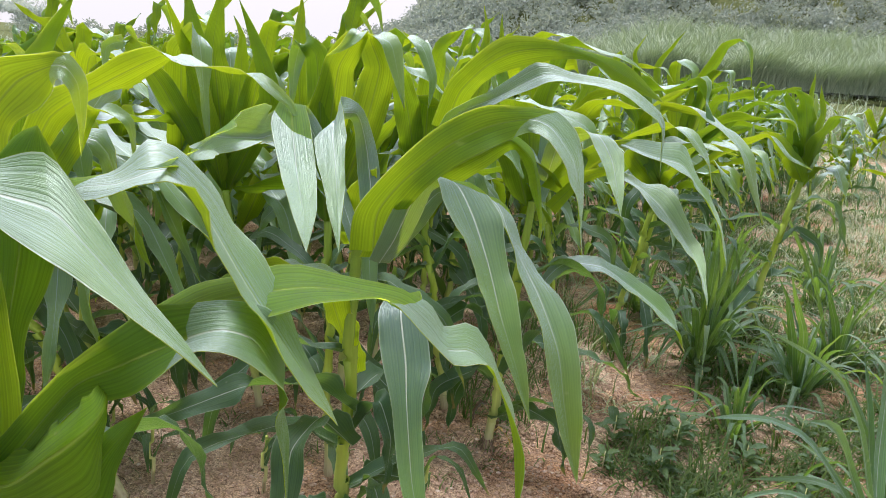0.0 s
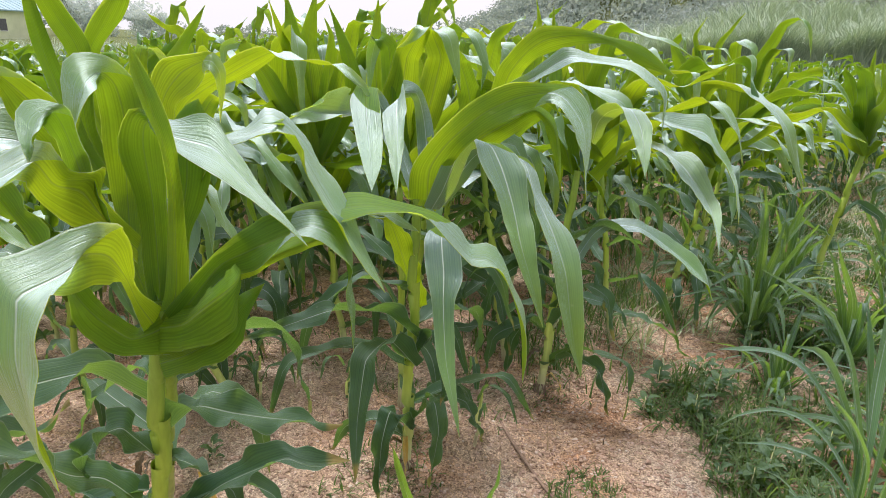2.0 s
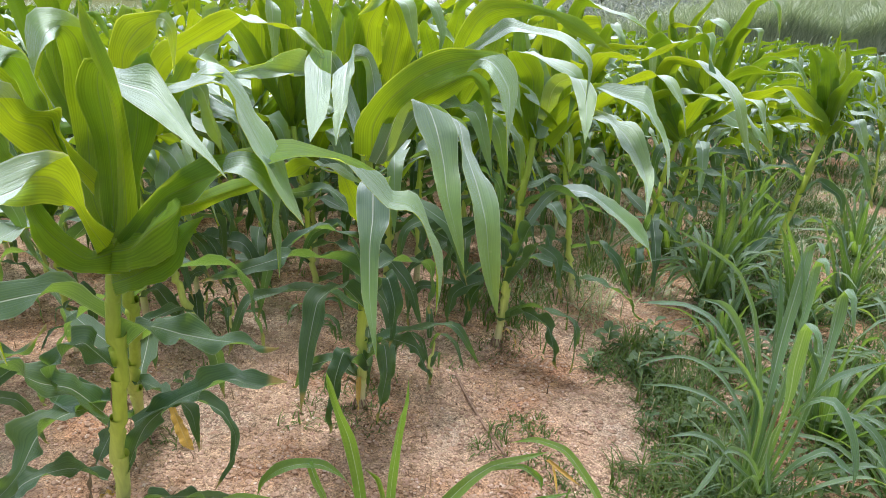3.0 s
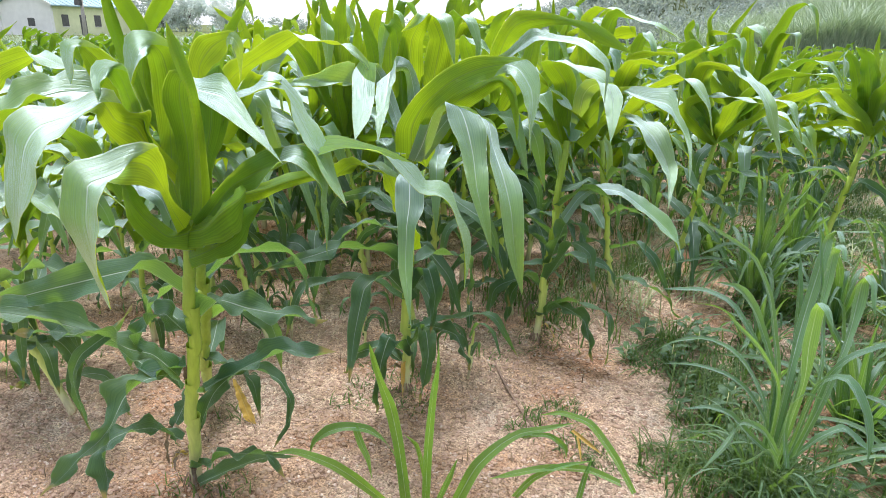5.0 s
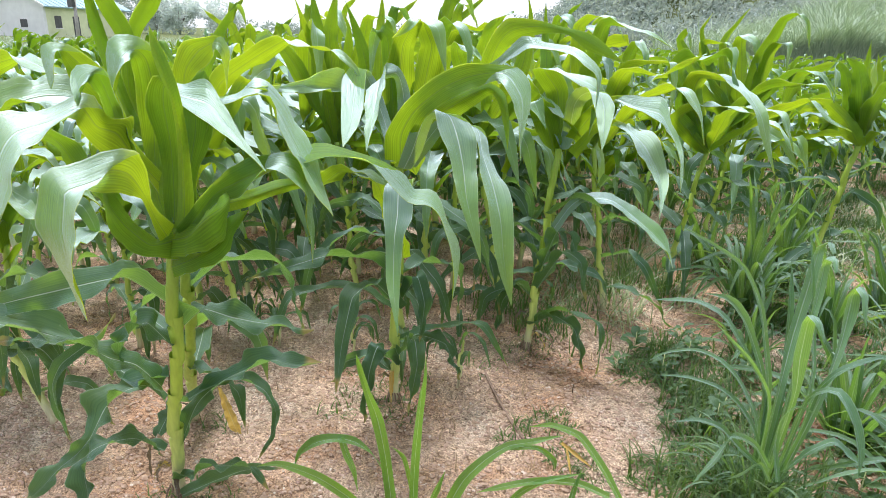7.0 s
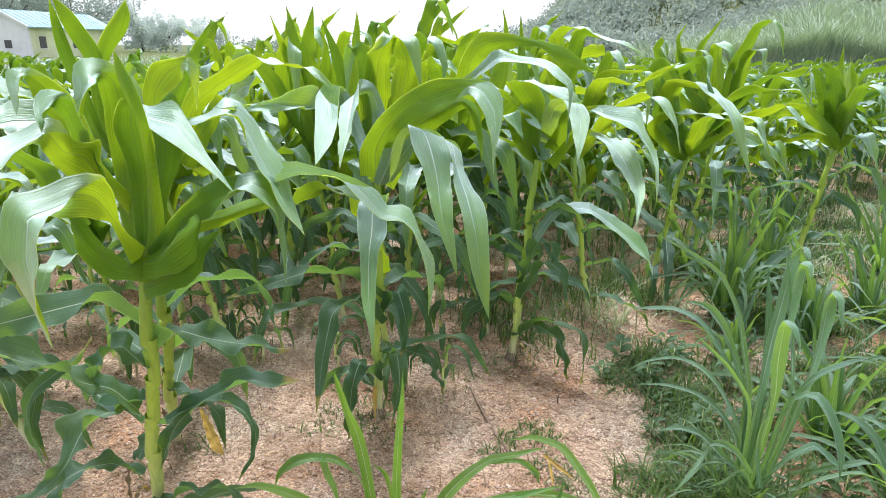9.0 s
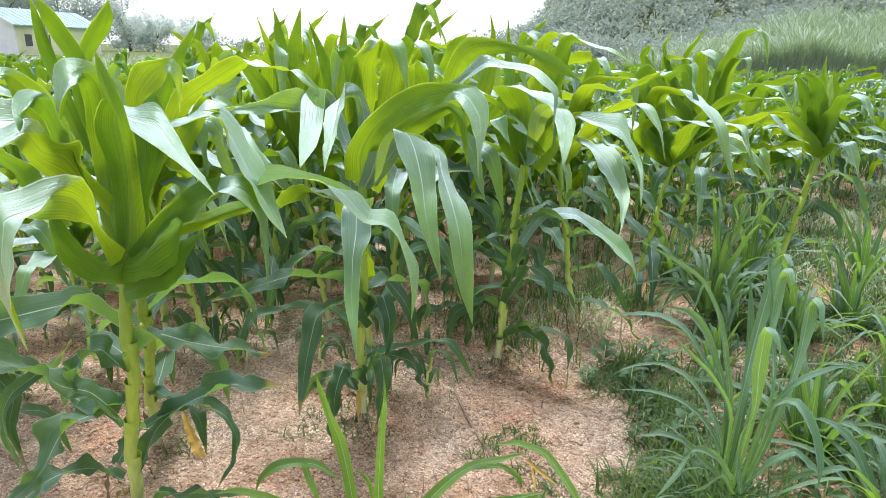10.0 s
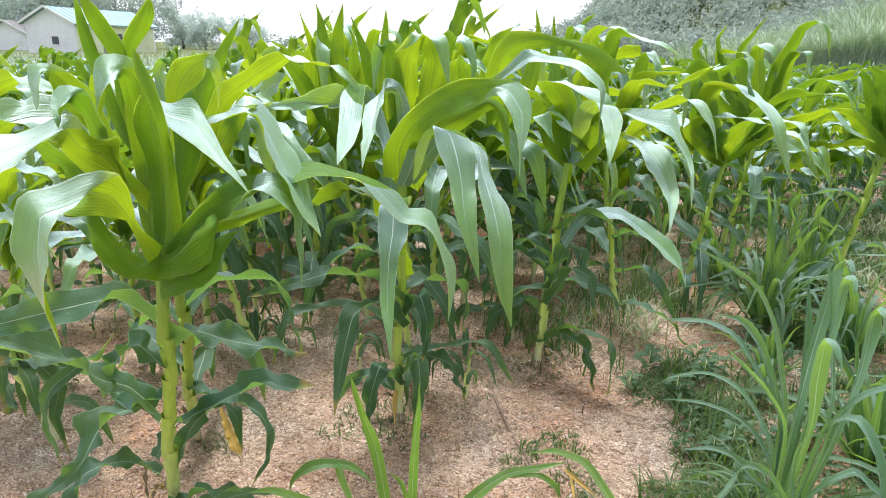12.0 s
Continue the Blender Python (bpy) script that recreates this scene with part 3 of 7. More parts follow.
def drooping(h, az, length, rise, fall, s0, spread, out=0.01):
    """Spine of a blade that leaves the stalk at height h, rises and bends over."""
    ca, sa = math.cos(az), math.sin(az)
    p, pts, n = np.array([ca * out, sa * out, h]), [], 7
    for i in range(n):
        pts.append(tuple(p))
        s = (i + 0.5) / (n - 1)
        u = max(0.0, min(1.0, (s - s0) / spread))
        e = radians(rise + (fall - rise) * u * u * (3 - 2 * u))
        p = p + length / (n - 1) * np.array([ca * math.cos(e), sa * math.cos(e), math.sin(e)])
    return pts


def breaking(h, az, length, elevations, breaks, swerve=0.0, out=0.01):
    """Spine of a blade that rises, breaks over, runs on and hangs: three elevations with two short bends."""
    p, pts, n = np.array([math.cos(az) * out, math.sin(az) * out, h]), [], 11
    for i in range(n):
        pts.append(tuple(p))
        s = (i + 0.5) / (n - 1)
        e = elevations[0]
        for (at, soft), nxt, was in zip(breaks, elevations[1:], elevations[:-1]):
            u = max(0.0, min(1.0, (s - at) / soft))
            e += (nxt - was) * u * u * (3 - 2 * u)
        e, a = radians(e), az + swerve * s * s
        p = p + length / (n - 1) * np.array([math.cos(a) * math.cos(e), math.sin(a) * math.cos(e), math.sin(e)])
    return pts


def lower_leaves(plant, seed, top, lean, count=7):
    """The smaller, wavy blades along the lower stalk."""
    rng = random.Random(seed)
    az = rng.uniform(0, 6.28)
    for i in range(count):
        az += math.pi + rng.uniform(-0.7, 0.7)
        h = top * (0.14 + 0.72 * i / count)
        pts = breaking(h, az, rng.uniform(0.42, 0.70), (rng.uniform(15, 60), rng.uniform(-40, 15), rng.uniform(-95, -60)), ((rng.uniform(0.12, 0.3), 0.12), (rng.uniform(0.4, 0.6), 0.2)), rng.uniform(-0.7, 0.7))
        pts = [(q[0] + lean[0] * h / top, q[1] + lean[1] * h / top, max(q[2], 0.02)) for q in pts]
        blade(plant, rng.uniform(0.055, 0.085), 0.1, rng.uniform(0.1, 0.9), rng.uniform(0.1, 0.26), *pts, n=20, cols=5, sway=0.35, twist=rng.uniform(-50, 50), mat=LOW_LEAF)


def withered(plant, seed, count=4, top=0.22):
    """Dry brown remains of blades that cling to the foot of a stalk."""
    rng = random.Random(seed)
    for i in range(count):
        pts = breaking(rng.uniform(0.06, top), rng.uniform(0, 6.28), rng.uniform(0.10, 0.24), (rng.uniform(10, 50), rng.uniform(-70, -30), rng.uniform(-100, -80)), ((0.15, 0.12), (0.45, 0.2)), rng.uniform(-0.8, 0.8), out=0.014)
        pts = [(q[0], q[1], max(q[2], 0.012)) for q in pts]
        blade(plant, rng.uniform(0.018, 0.034), 0.1, rng.uniform(0.1, 0.9), 0.2, *pts, n=16, cols=5, mat=rng.choice((DRY_LEAF, TWIG_LEAF, TWIG_LEAF)), label="withered brown blade", twist=rng.uniform(-90, 90))


def tuft(clump, seed, count, length, width, spread):
    """Narrow grass blades that splay from one root."""
    rng = random.Random(seed)
    for i in range(count):
        a, f = rng.uniform(0, 6.28), rng.random()
        L = length * rng.uniform(0.55, 1.1)
        pts = drooping(0.0, a, L, rng.uniform(60, 86) - 30 * (1 - f), rng.uniform(-88, 0), rng.uniform(0.15, 0.4), rng.uniform(0.3, 0.6), out=rng.uniform(0, spread))
        pts = [(q[0], q[1], max(q[2], 0.012)) for q in pts]
        blade(clump, width * rng.uniform(0.6, 1.15), 0.0, rng.uniform(0, 0.6), 0.05, *pts, n=14, cols=5, mat=GRASS_LEAF, clasp=0.5, twist=rng.uniform(-60, 60))


corn_one = corn(-0.62, 0.964, "tall maize plant with broad arching blades at the field's edge")
stalk(corn_one, (0.232, -0.119, 0.985), 0.0165, 7, sheaths=True)
roots(corn_one, 8, 1, 0.019)
strap(corn_one, (0.241, -0.167, 0.939, 0.255, -0.138, 1.006), (0.250, -0.202, 1.022, 0.261, -0.187, 1.052), (0.281, -0.253, 1.099, 0.297, -0.243, 1.109), (0.331, -0.352, 1.146, 0.348, -0.301, 1.207), (0.388, -0.461, 1.174, 0.347, -0.342, 1.236), (0.388, -0.484, 1.173, 0.310, -0.421, 1.212), (0.404, -0.518, 1.155, 0.282, -0.479, 1.209), (0.420, -0.551, 1.097, 0.300, -0.517, 1.128), (0.437, -0.570, 1.039, 0.334, -0.526, 1.054), (0.450, -0.576, 0.993, 0.368, -0.530, 0.989), (0.424, -0.554, 0.945, 0.424, -0.554, 0.945), fold=0.12, roll=4)
strap(corn_one, (0.191, -0.114, 1.078, 0.192, -0.096, 1.127), (0.183, -0.161, 1.146, 0.168, -0.146, 1.203), (0.172, -0.230, 1.185, 0.227, -0.204, 1.290), (0.185, -0.295, 1.242, 0.226, -0.262, 1.287), (0.244, -0.371, 1.296, 0.211, -0.290, 1.338), (0.246, -0.435, 1.275, 0.179, -0.368, 1.313), (0.256, -0.497, 1.249, 0.145, -0.439, 1.310), (0.275, -0.538, 1.209, 0.138, -0.487, 1.277), (0.274, -0.571, 1.150, 0.158, -0.526, 1.182), (0.217, -0.574, 1.063, 0.217, -0.574, 1.063), fold=0.1, roll=4)
strap(corn_one, (0.126, -0.132, 1.098, 0.148, -0.119, 1.112), (0.088, -0.151, 1.197, 0.037, -0.082, 1.223), (0.037, -0.183, 1.289, -0.012, -0.110, 1.325), (0.016, -0.258, 1.291, -0.055, -0.181, 1.362), (-0.013, -0.337, 1.294, -0.076, -0.268, 1.333), (-0.041, -0.406, 1.259, -0.104, -0.337, 1.298), (-0.103, -0.419, 1.211, -0.103, -0.419, 1.211), wave=0.12, fold=0.3)
strap(corn_one, (0.134, -0.136, 1.141, 0.165, -0.128, 1.131), (0.164, -0.212, 1.274, 0.209, -0.201, 1.256), (0.208, -0.271, 1.345, 0.243, -0.256, 1.349), (0.240, -0.317, 1.371, 0.269, -0.297, 1.397), (0.291, -0.367, 1.368, 0.217, -0.306, 1.398), (0.293, -0.377, 1.359, 0.215, -0.327, 1.379), (0.262, -0.356, 1.341, 0.254, -0.366, 1.339), (0.256, -0.363, 1.322, 0.256, -0.363, 1.322), fold=0.15, roll=3)
strap(corn_one, (0.119, -0.116, 1.151, 0.144, -0.110, 1.140), (0.080, -0.152, 1.282, 0.123, -0.128, 1.299), (0.049, -0.194, 1.354, 0.108, -0.159, 1.389), (0.042, -0.211, 1.410, 0.049, -0.197, 1.441), (0.073, -0.240, 1.421, 0.006, -0.216, 1.436), (0.079, -0.263, 1.390, 0.010, -0.233, 1.407), (0.065, -0.259, 1.358, 0.043, -0.257, 1.361), (0.059, -0.264, 1.340, 0.059, -0.264, 1.340), fold=0.15, roll=3)
strap(corn_one, (0.229, -0.137, 0.956, 0.260, -0.125, 0.957), (0.142, -0.094, 1.061, 0.177, -0.077, 1.069), (0.093, -0.048, 1.178, 0.142, -0.021, 1.201), (0.102, -0.058, 1.328, 0.180, -0.030, 1.322), (0.130, -0.091, 1.396, 0.157, -0.010, 1.403), (0.167, -0.129, 1.408, 0.150, -0.063, 1.451), (0.213, -0.191, 1.390, 0.124, -0.112, 1.453), (0.213, -0.214, 1.357, 0.118, -0.131, 1.437), (0.190, -0.211, 1.326, 0.118, -0.147, 1.362), (0.141, -0.180, 1.294, 0.141, -0.180, 1.294), fold=0.1, roll=5)
strap(corn_one, (0.260, -0.125, 0.957, 0.229, -0.137, 0.956), (0.298, -0.112, 1.030, 0.257, -0.128, 1.029), (0.323, -0.134, 1.162, 0.295, -0.145, 1.161), (0.344, -0.159, 1.256, 0.323, -0.168, 1.256), (0.357, -0.181, 1.325, 0.332, -0.189, 1.330), (0.347, -0.188, 1.393, 0.318, -0.200, 1.393), (0.323, -0.189, 1.447, 0.305, -0.199, 1.441), (0.304, -0.194, 1.486, 0.304, -0.194, 1.486), fold=0.35, wave=0.02)
strap(corn_one, (0.229, -0.137, 0.956, 0.260, -0.125, 0.957), (0.182, -0.086, 1.071, 0.231, -0.069, 1.065), (0.176, -0.079, 1.190, 0.231, -0.056, 1.195), (0.181, -0.105, 1.301, 0.257, -0.081, 1.286), (0.194, -0.108, 1.343, 0.263, -0.093, 1.310), (0.228, -0.115, 1.378, 0.279, -0.115, 1.324), (0.282, -0.097, 1.356, 0.348, -0.166, 1.311), (0.368, -0.095, 1.361, 0.437, -0.198, 1.285), (0.433, -0.131, 1.318, 0.482, -0.207, 1.274), (0.531, -0.182, 1.252, 0.541, -0.220, 1.243), (0.615, -0.224, 1.193, 0.615, -0.224, 1.193), fold=0.08, roll=5)
strap(corn_one, (0.260, -0.125, 0.957, 0.229, -0.137, 0.956), (0.269, -0.082, 1.019, 0.239, -0.094, 1.018), (0.271, -0.058, 1.116, 0.236, -0.063, 1.140), (0.300, -0.039, 1.199, 0.237, -0.046, 1.248), (0.313, -0.024, 1.256, 0.228, -0.035, 1.318), (0.315, -0.014, 1.315, 0.256, -0.018, 1.368), (0.288, -0.011, 1.383, 0.288, -0.011, 1.383), fold=0.2)
strap(corn_one, (0.229, -0.137, 0.956, 0.260, -0.125, 0.957), (0.219, -0.061, 1.070, 0.248, -0.052, 1.063), (0.243, -0.026, 1.202, 0.272, -0.019, 1.190), (0.294, 0.001, 1.312, 0.354, -0.050, 1.302), (0.362, 0.017, 1.330, 0.413, -0.049, 1.318), (0.387, 0.059, 1.359, 0.494, -0.046, 1.330), (0.454, 0.075, 1.315, 0.526, -0.051, 1.266), (0.519, 0.056, 1.241, 0.577, -0.074, 1.193), (0.585, 0.024, 1.159, 0.641, -0.100, 1.133), (0.683, -0.069, 1.064, 0.683, -0.069, 1.064), fold=0.06, roll=3)
strap(corn_one, (0.262, -0.138, 0.998, 0.291, -0.145, 0.946), (0.356, -0.106, 1.110, 0.375, -0.114, 1.068), (0.409, -0.102, 1.157, 0.444, -0.111, 1.093), (0.451, -0.045, 1.175, 0.537, -0.130, 1.160), (0.536, -0.058, 1.203, 0.571, -0.133, 1.178), (0.572, -0.028, 1.186, 0.599, -0.110, 1.149), (0.583, -0.001, 1.123, 0.626, -0.103, 1.107), (0.605, -0.031, 1.048, 0.602, -0.055, 1.047), (0.614, -0.060, 0.928, 0.614, -0.060, 0.928), fold=0.12, roll=3)
strap(corn_one, (0.292, -0.115, 0.965, 0.281, -0.098, 1.025), (0.322, -0.040, 1.015, 0.318, -0.025, 1.062), (0.364, 0.026, 1.028, 0.360, 0.040, 1.071), (0.396, 0.090, 1.045, 0.402, 0.107, 1.086), (0.441, 0.158, 1.058, 0.444, 0.170, 1.089), (0.492, 0.212, 1.058, 0.492, 0.212, 1.058), fold=0.3, wave=0.1)
strap(corn_one, (0.232, -0.126, 1.000, 0.288, -0.165, 0.927), (0.235, -0.178, 0.980, 0.245, -0.240, 0.954), (0.218, -0.222, 1.034, 0.210, -0.279, 1.010), (0.236, -0.275, 1.085, 0.203, -0.291, 1.078), (0.225, -0.289, 1.121, 0.207, -0.297, 1.120), (0.208, -0.331, 1.148, 0.208, -0.331, 1.148), fold=0.25)
strap(corn_one, (0.265, -0.182, 0.935, 0.258, -0.118, 0.996), (0.344, -0.188, 0.958, 0.317, -0.131, 1.021), (0.422, -0.177, 0.999, 0.379, -0.128, 1.087), (0.425, -0.134, 1.052, 0.407, -0.124, 1.098), (0.406, -0.088, 1.104, 0.406, -0.088, 1.104), fold=0.25)
strap(corn_one, (0.281, -0.184, 0.882, 0.247, -0.150, 0.919), (0.342, -0.183, 0.911, 0.321, -0.134, 0.944), (0.417, -0.162, 0.952, 0.383, -0.118, 0.985), (0.428, -0.116, 1.004, 0.406, -0.113, 1.037), (0.434, -0.063, 1.050, 0.434, -0.063, 1.050), fold=0.25)
strap(corn_one, (0.229, -0.088, 0.984, 0.264, -0.084, 0.957), (0.351, -0.019, 1.106, 0.372, -0.021, 1.078), (0.451, 0.047, 1.180, 0.531, -0.040, 1.165), (0.571, 0.066, 1.207, 0.646, -0.014, 1.194), (0.660, 0.095, 1.186, 0.703, 0.045, 1.178), (0.715, 0.155, 1.161, 0.741, 0.051, 1.160), (0.745, 0.197, 1.121, 0.788, 0.071, 1.100), (0.768, 0.207, 1.078, 0.805, 0.109, 1.067), (0.808, 0.247, 1.065, 0.839, 0.141, 1.051), (0.862, 0.221, 1.009, 0.862, 0.184, 1.006), (0.893, 0.244, 0.917, 0.915, 0.138, 0.913), (0.913, 0.152, 0.799, 0.913, 0.152, 0.799), fold=0.08, n=54, roll=5)
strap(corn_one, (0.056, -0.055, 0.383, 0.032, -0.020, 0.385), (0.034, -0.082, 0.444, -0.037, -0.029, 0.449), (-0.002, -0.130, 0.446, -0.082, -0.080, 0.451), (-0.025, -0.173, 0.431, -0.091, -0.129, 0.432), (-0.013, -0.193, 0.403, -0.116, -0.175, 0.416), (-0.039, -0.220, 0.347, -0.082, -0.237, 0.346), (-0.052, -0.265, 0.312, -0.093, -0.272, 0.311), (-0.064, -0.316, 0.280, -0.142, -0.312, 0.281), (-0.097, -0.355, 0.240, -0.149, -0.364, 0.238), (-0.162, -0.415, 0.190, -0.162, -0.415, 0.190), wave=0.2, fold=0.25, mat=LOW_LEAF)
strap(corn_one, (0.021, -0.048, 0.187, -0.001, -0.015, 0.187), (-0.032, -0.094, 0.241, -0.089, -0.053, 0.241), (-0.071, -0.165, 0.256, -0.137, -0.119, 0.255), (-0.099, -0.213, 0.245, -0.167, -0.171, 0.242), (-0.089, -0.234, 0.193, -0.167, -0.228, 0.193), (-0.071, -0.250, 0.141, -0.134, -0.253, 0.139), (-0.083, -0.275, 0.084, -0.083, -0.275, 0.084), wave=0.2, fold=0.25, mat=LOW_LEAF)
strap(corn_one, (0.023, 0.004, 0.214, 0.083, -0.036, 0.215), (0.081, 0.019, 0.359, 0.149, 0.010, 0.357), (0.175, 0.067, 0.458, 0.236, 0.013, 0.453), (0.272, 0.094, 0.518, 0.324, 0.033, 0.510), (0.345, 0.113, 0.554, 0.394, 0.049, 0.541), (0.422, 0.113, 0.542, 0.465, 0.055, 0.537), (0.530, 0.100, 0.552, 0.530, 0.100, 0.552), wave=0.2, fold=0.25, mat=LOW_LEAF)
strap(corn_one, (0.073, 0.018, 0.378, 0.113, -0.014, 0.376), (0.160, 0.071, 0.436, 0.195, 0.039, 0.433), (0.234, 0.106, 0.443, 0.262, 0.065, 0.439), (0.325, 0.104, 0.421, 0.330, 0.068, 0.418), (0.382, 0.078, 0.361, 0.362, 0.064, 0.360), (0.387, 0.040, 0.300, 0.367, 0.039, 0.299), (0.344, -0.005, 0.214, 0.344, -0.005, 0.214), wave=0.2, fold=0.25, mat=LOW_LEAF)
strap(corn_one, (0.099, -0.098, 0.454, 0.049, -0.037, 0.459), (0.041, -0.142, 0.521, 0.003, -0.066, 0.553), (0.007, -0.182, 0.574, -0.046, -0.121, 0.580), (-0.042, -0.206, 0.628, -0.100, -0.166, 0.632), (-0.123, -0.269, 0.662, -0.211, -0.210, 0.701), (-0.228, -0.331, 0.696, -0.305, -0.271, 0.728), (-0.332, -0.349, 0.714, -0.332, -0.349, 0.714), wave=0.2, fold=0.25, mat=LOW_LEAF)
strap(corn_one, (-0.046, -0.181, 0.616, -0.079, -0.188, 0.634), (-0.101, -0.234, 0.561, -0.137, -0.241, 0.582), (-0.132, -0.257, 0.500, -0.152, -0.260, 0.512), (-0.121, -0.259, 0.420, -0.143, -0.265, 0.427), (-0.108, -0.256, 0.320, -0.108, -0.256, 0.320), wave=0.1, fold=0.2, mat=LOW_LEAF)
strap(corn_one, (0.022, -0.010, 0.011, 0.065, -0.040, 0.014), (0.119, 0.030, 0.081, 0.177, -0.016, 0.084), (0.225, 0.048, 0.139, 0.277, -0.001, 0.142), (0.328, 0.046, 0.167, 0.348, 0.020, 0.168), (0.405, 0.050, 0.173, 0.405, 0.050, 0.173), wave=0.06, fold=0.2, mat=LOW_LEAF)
blade(corn_one, 0.102, 0.50, 0.95, 0.20, (0.14, -0.08, 0.76), (0.05, -0.13, 0.84), (-0.11, -0.19, 0.80), (-0.33, -0.27, 0.73), (-0.48, -0.31, 0.55))
blade(corn_one, 0.094, 0.20, 0.50, 0.34, (0.09, -0.06, 0.50), (-0.09, -0.04, 0.45), (-0.20, -0.04, 0.49), (-0.44, -0.07, 0.52), (-0.60, -0.12, 0.50))
blade(corn_one, 0.072, 0.20, 0.50, 0.34, (0.03, -0.03, 0.08), (0.20, -0.04, 0.20), (0.35, -0.04, 0.24), (0.43, -0.06, 0.19))
blade(corn_one, 0.094, 0.20, 0.50, 0.34, (0.15, -0.07, 0.66), (0.23, -0.04, 0.74), (0.29, -0.00, 0.71), (0.36, 0.02, 0.70), (0.53, 0.06, 0.69))
blade(corn_one, 0.087, 0.20, 0.50, 0.34, (0.15, -0.09, 0.63), (0.09, -0.11, 0.70), (0.02, -0.12, 0.66), (-0.05, -0.14, 0.50))
withered(corn_one, 71)

corn_left = corn(-1.40, 1.12, "maize plant with drooping dark lower blades")
stalk(corn_left, (-0.401, -0.010, 0.89), 0.015, 7)
lower_leaves(corn_left, 42, 0.89, (-0.401, -0.010))
blade(corn_left, 0.108, 0.50, 0.95, 0.17, (-0.42, 0.00, 0.90), (-0.20, 0.03, 1.14), (-0.03, 0.06, 1.26), (0.15, 0.08, 1.29), (0.32, 0.08, 1.30))
blade(corn_left, 0.108, 0.50, 0.95, 0.17, (-0.42, 0.00, 0.90), (-0.26, 0.03, 1.22), (-0.11, 0.06, 1.36), (0.07, 0.08, 1.41), (0.22, 0.08, 1.37), (0.41, 0.06, 1.34))
blade(corn_left, 0.096, 0.50, 0.95, 0.17, (-0.39, -0.02, 0.91), (-0.35, -0.02, 1.18), (-0.29, -0.02, 1.41), (-0.21, -0.02, 1.56))
blade(corn_left, 0.102, 0.50, 0.95, 0.26, (-0.37, -0.02, 0.86), (-0.10, -0.04, 0.94), (0.17, -0.07, 0.93), (0.35, -0.10, 0.86))
blade(corn_left, 0.123, 0.20, 0.50, 0.37, (-0.61, 0.03, 0.20), (-0.30, 0.02, 0.37), (-0.00, 0.00, 0.43), (0.25, -0.02, 0.41), (0.48, -0.04, 0.57))
blade(corn_left, 0.094, 0.20, 0.50, 0.37, (-0.50, 0.03, 0.22), (0.03, -0.02, 0.35), (0.16, -0.05, 0.30), (0.12, -0.06, 0.18), (0.19, -0.07, 0.01))
blade(corn_left, 0.102, 0.20, 0.50, 0.37, (-0.81, 0.13, 0.01), (-0.48, 0.13, 0.07), (-0.40, 0.10, 0.01), (-0.37, 0.08, 0.01), (-0.40, 0.03, 0.01))
blade(corn_left, 0.116, 0.20, 0.50, 0.26, (-0.32, -0.07, 0.50), (0.05, -0.12, 0.67), (0.23, -0.14, 0.73), (0.41, -0.16, 0.72), (0.55, -0.17, 0.76))

corn_two = corn(-0.19, 1.76, "maize plant with long hanging blue-green blades")
stalk(corn_two, (0.054, -0.055, 1.02), 0.0145, 7, sheaths=True)
roots(corn_two, 8, 3, 0.017)
lower_leaves(corn_two, 143, 1.02, (0.054, -0.055), 5)
strap(corn_two, (0.174, -0.236, 1.054, 0.133, -0.249, 1.062), (0.213, -0.247, 1.106, 0.159, -0.262, 1.123), (0.246, -0.262, 1.184, 0.196, -0.273, 1.209), (0.270, -0.268, 1.236, 0.224, -0.277, 1.262), (0.342, -0.216, 1.241, 0.268, -0.273, 1.257), (0.396, -0.247, 1.189, 0.305, -0.315, 1.196), (0.427, -0.312, 1.102, 0.360, -0.356, 1.117), (0.460, -0.387, 1.016, 0.397, -0.403, 1.039), (0.481, -0.423, 0.941, 0.444, -0.432, 0.956), (0.499, -0.448, 0.844, 0.499, -0.448, 0.844), fold=0.12, roll=4)
strap(corn_two, (0.183, -0.208, 1.059, 0.139, -0.226, 1.058), (0.240, -0.203, 1.135, 0.187, -0.220, 1.146), (0.290, -0.181, 1.204, 0.253, -0.190, 1.221), (0.407, -0.192, 1.204, 0.363, -0.208, 1.208), (0.452, -0.261, 1.121, 0.414, -0.274, 1.160), (0.536, -0.336, 1.045, 0.457, -0.362, 1.088), (0.576, -0.400, 0.965, 0.503, -0.415, 1.002), (0.592, -0.433, 0.855, 0.530, -0.438, 0.909), (0.597, -0.444, 0.789, 0.559, -0.448, 0.820), (0.600, -0.452, 0.726, 0.600, -0.452, 0.726), fold=0.12, roll=3)
strap(corn_two, (0.091, -0.256, 1.087, 0.185, -0.228, 1.063), (0.109, -0.285, 1.177, 0.200, -0.255, 1.162), (0.182, -0.312, 1.273, 0.252, -0.297, 1.238), (0.268, -0.282, 1.357, 0.325, -0.282, 1.296), (0.350, -0.235, 1.398, 0.392, -0.243, 1.330), (0.445, -0.191, 1.400, 0.448, -0.207, 1.354), (0.498, -0.153, 1.388, 0.482, -0.256, 1.339), (0.549, -0.183, 1.326, 0.524, -0.274, 1.291), (0.561, -0.234, 1.264, 0.543, -0.295, 1.245), (0.557, -0.290, 1.204, 0.554, -0.310, 1.198), (0.568, -0.329, 1.135, 0.568, -0.329, 1.135), fold=0.1, roll=5)
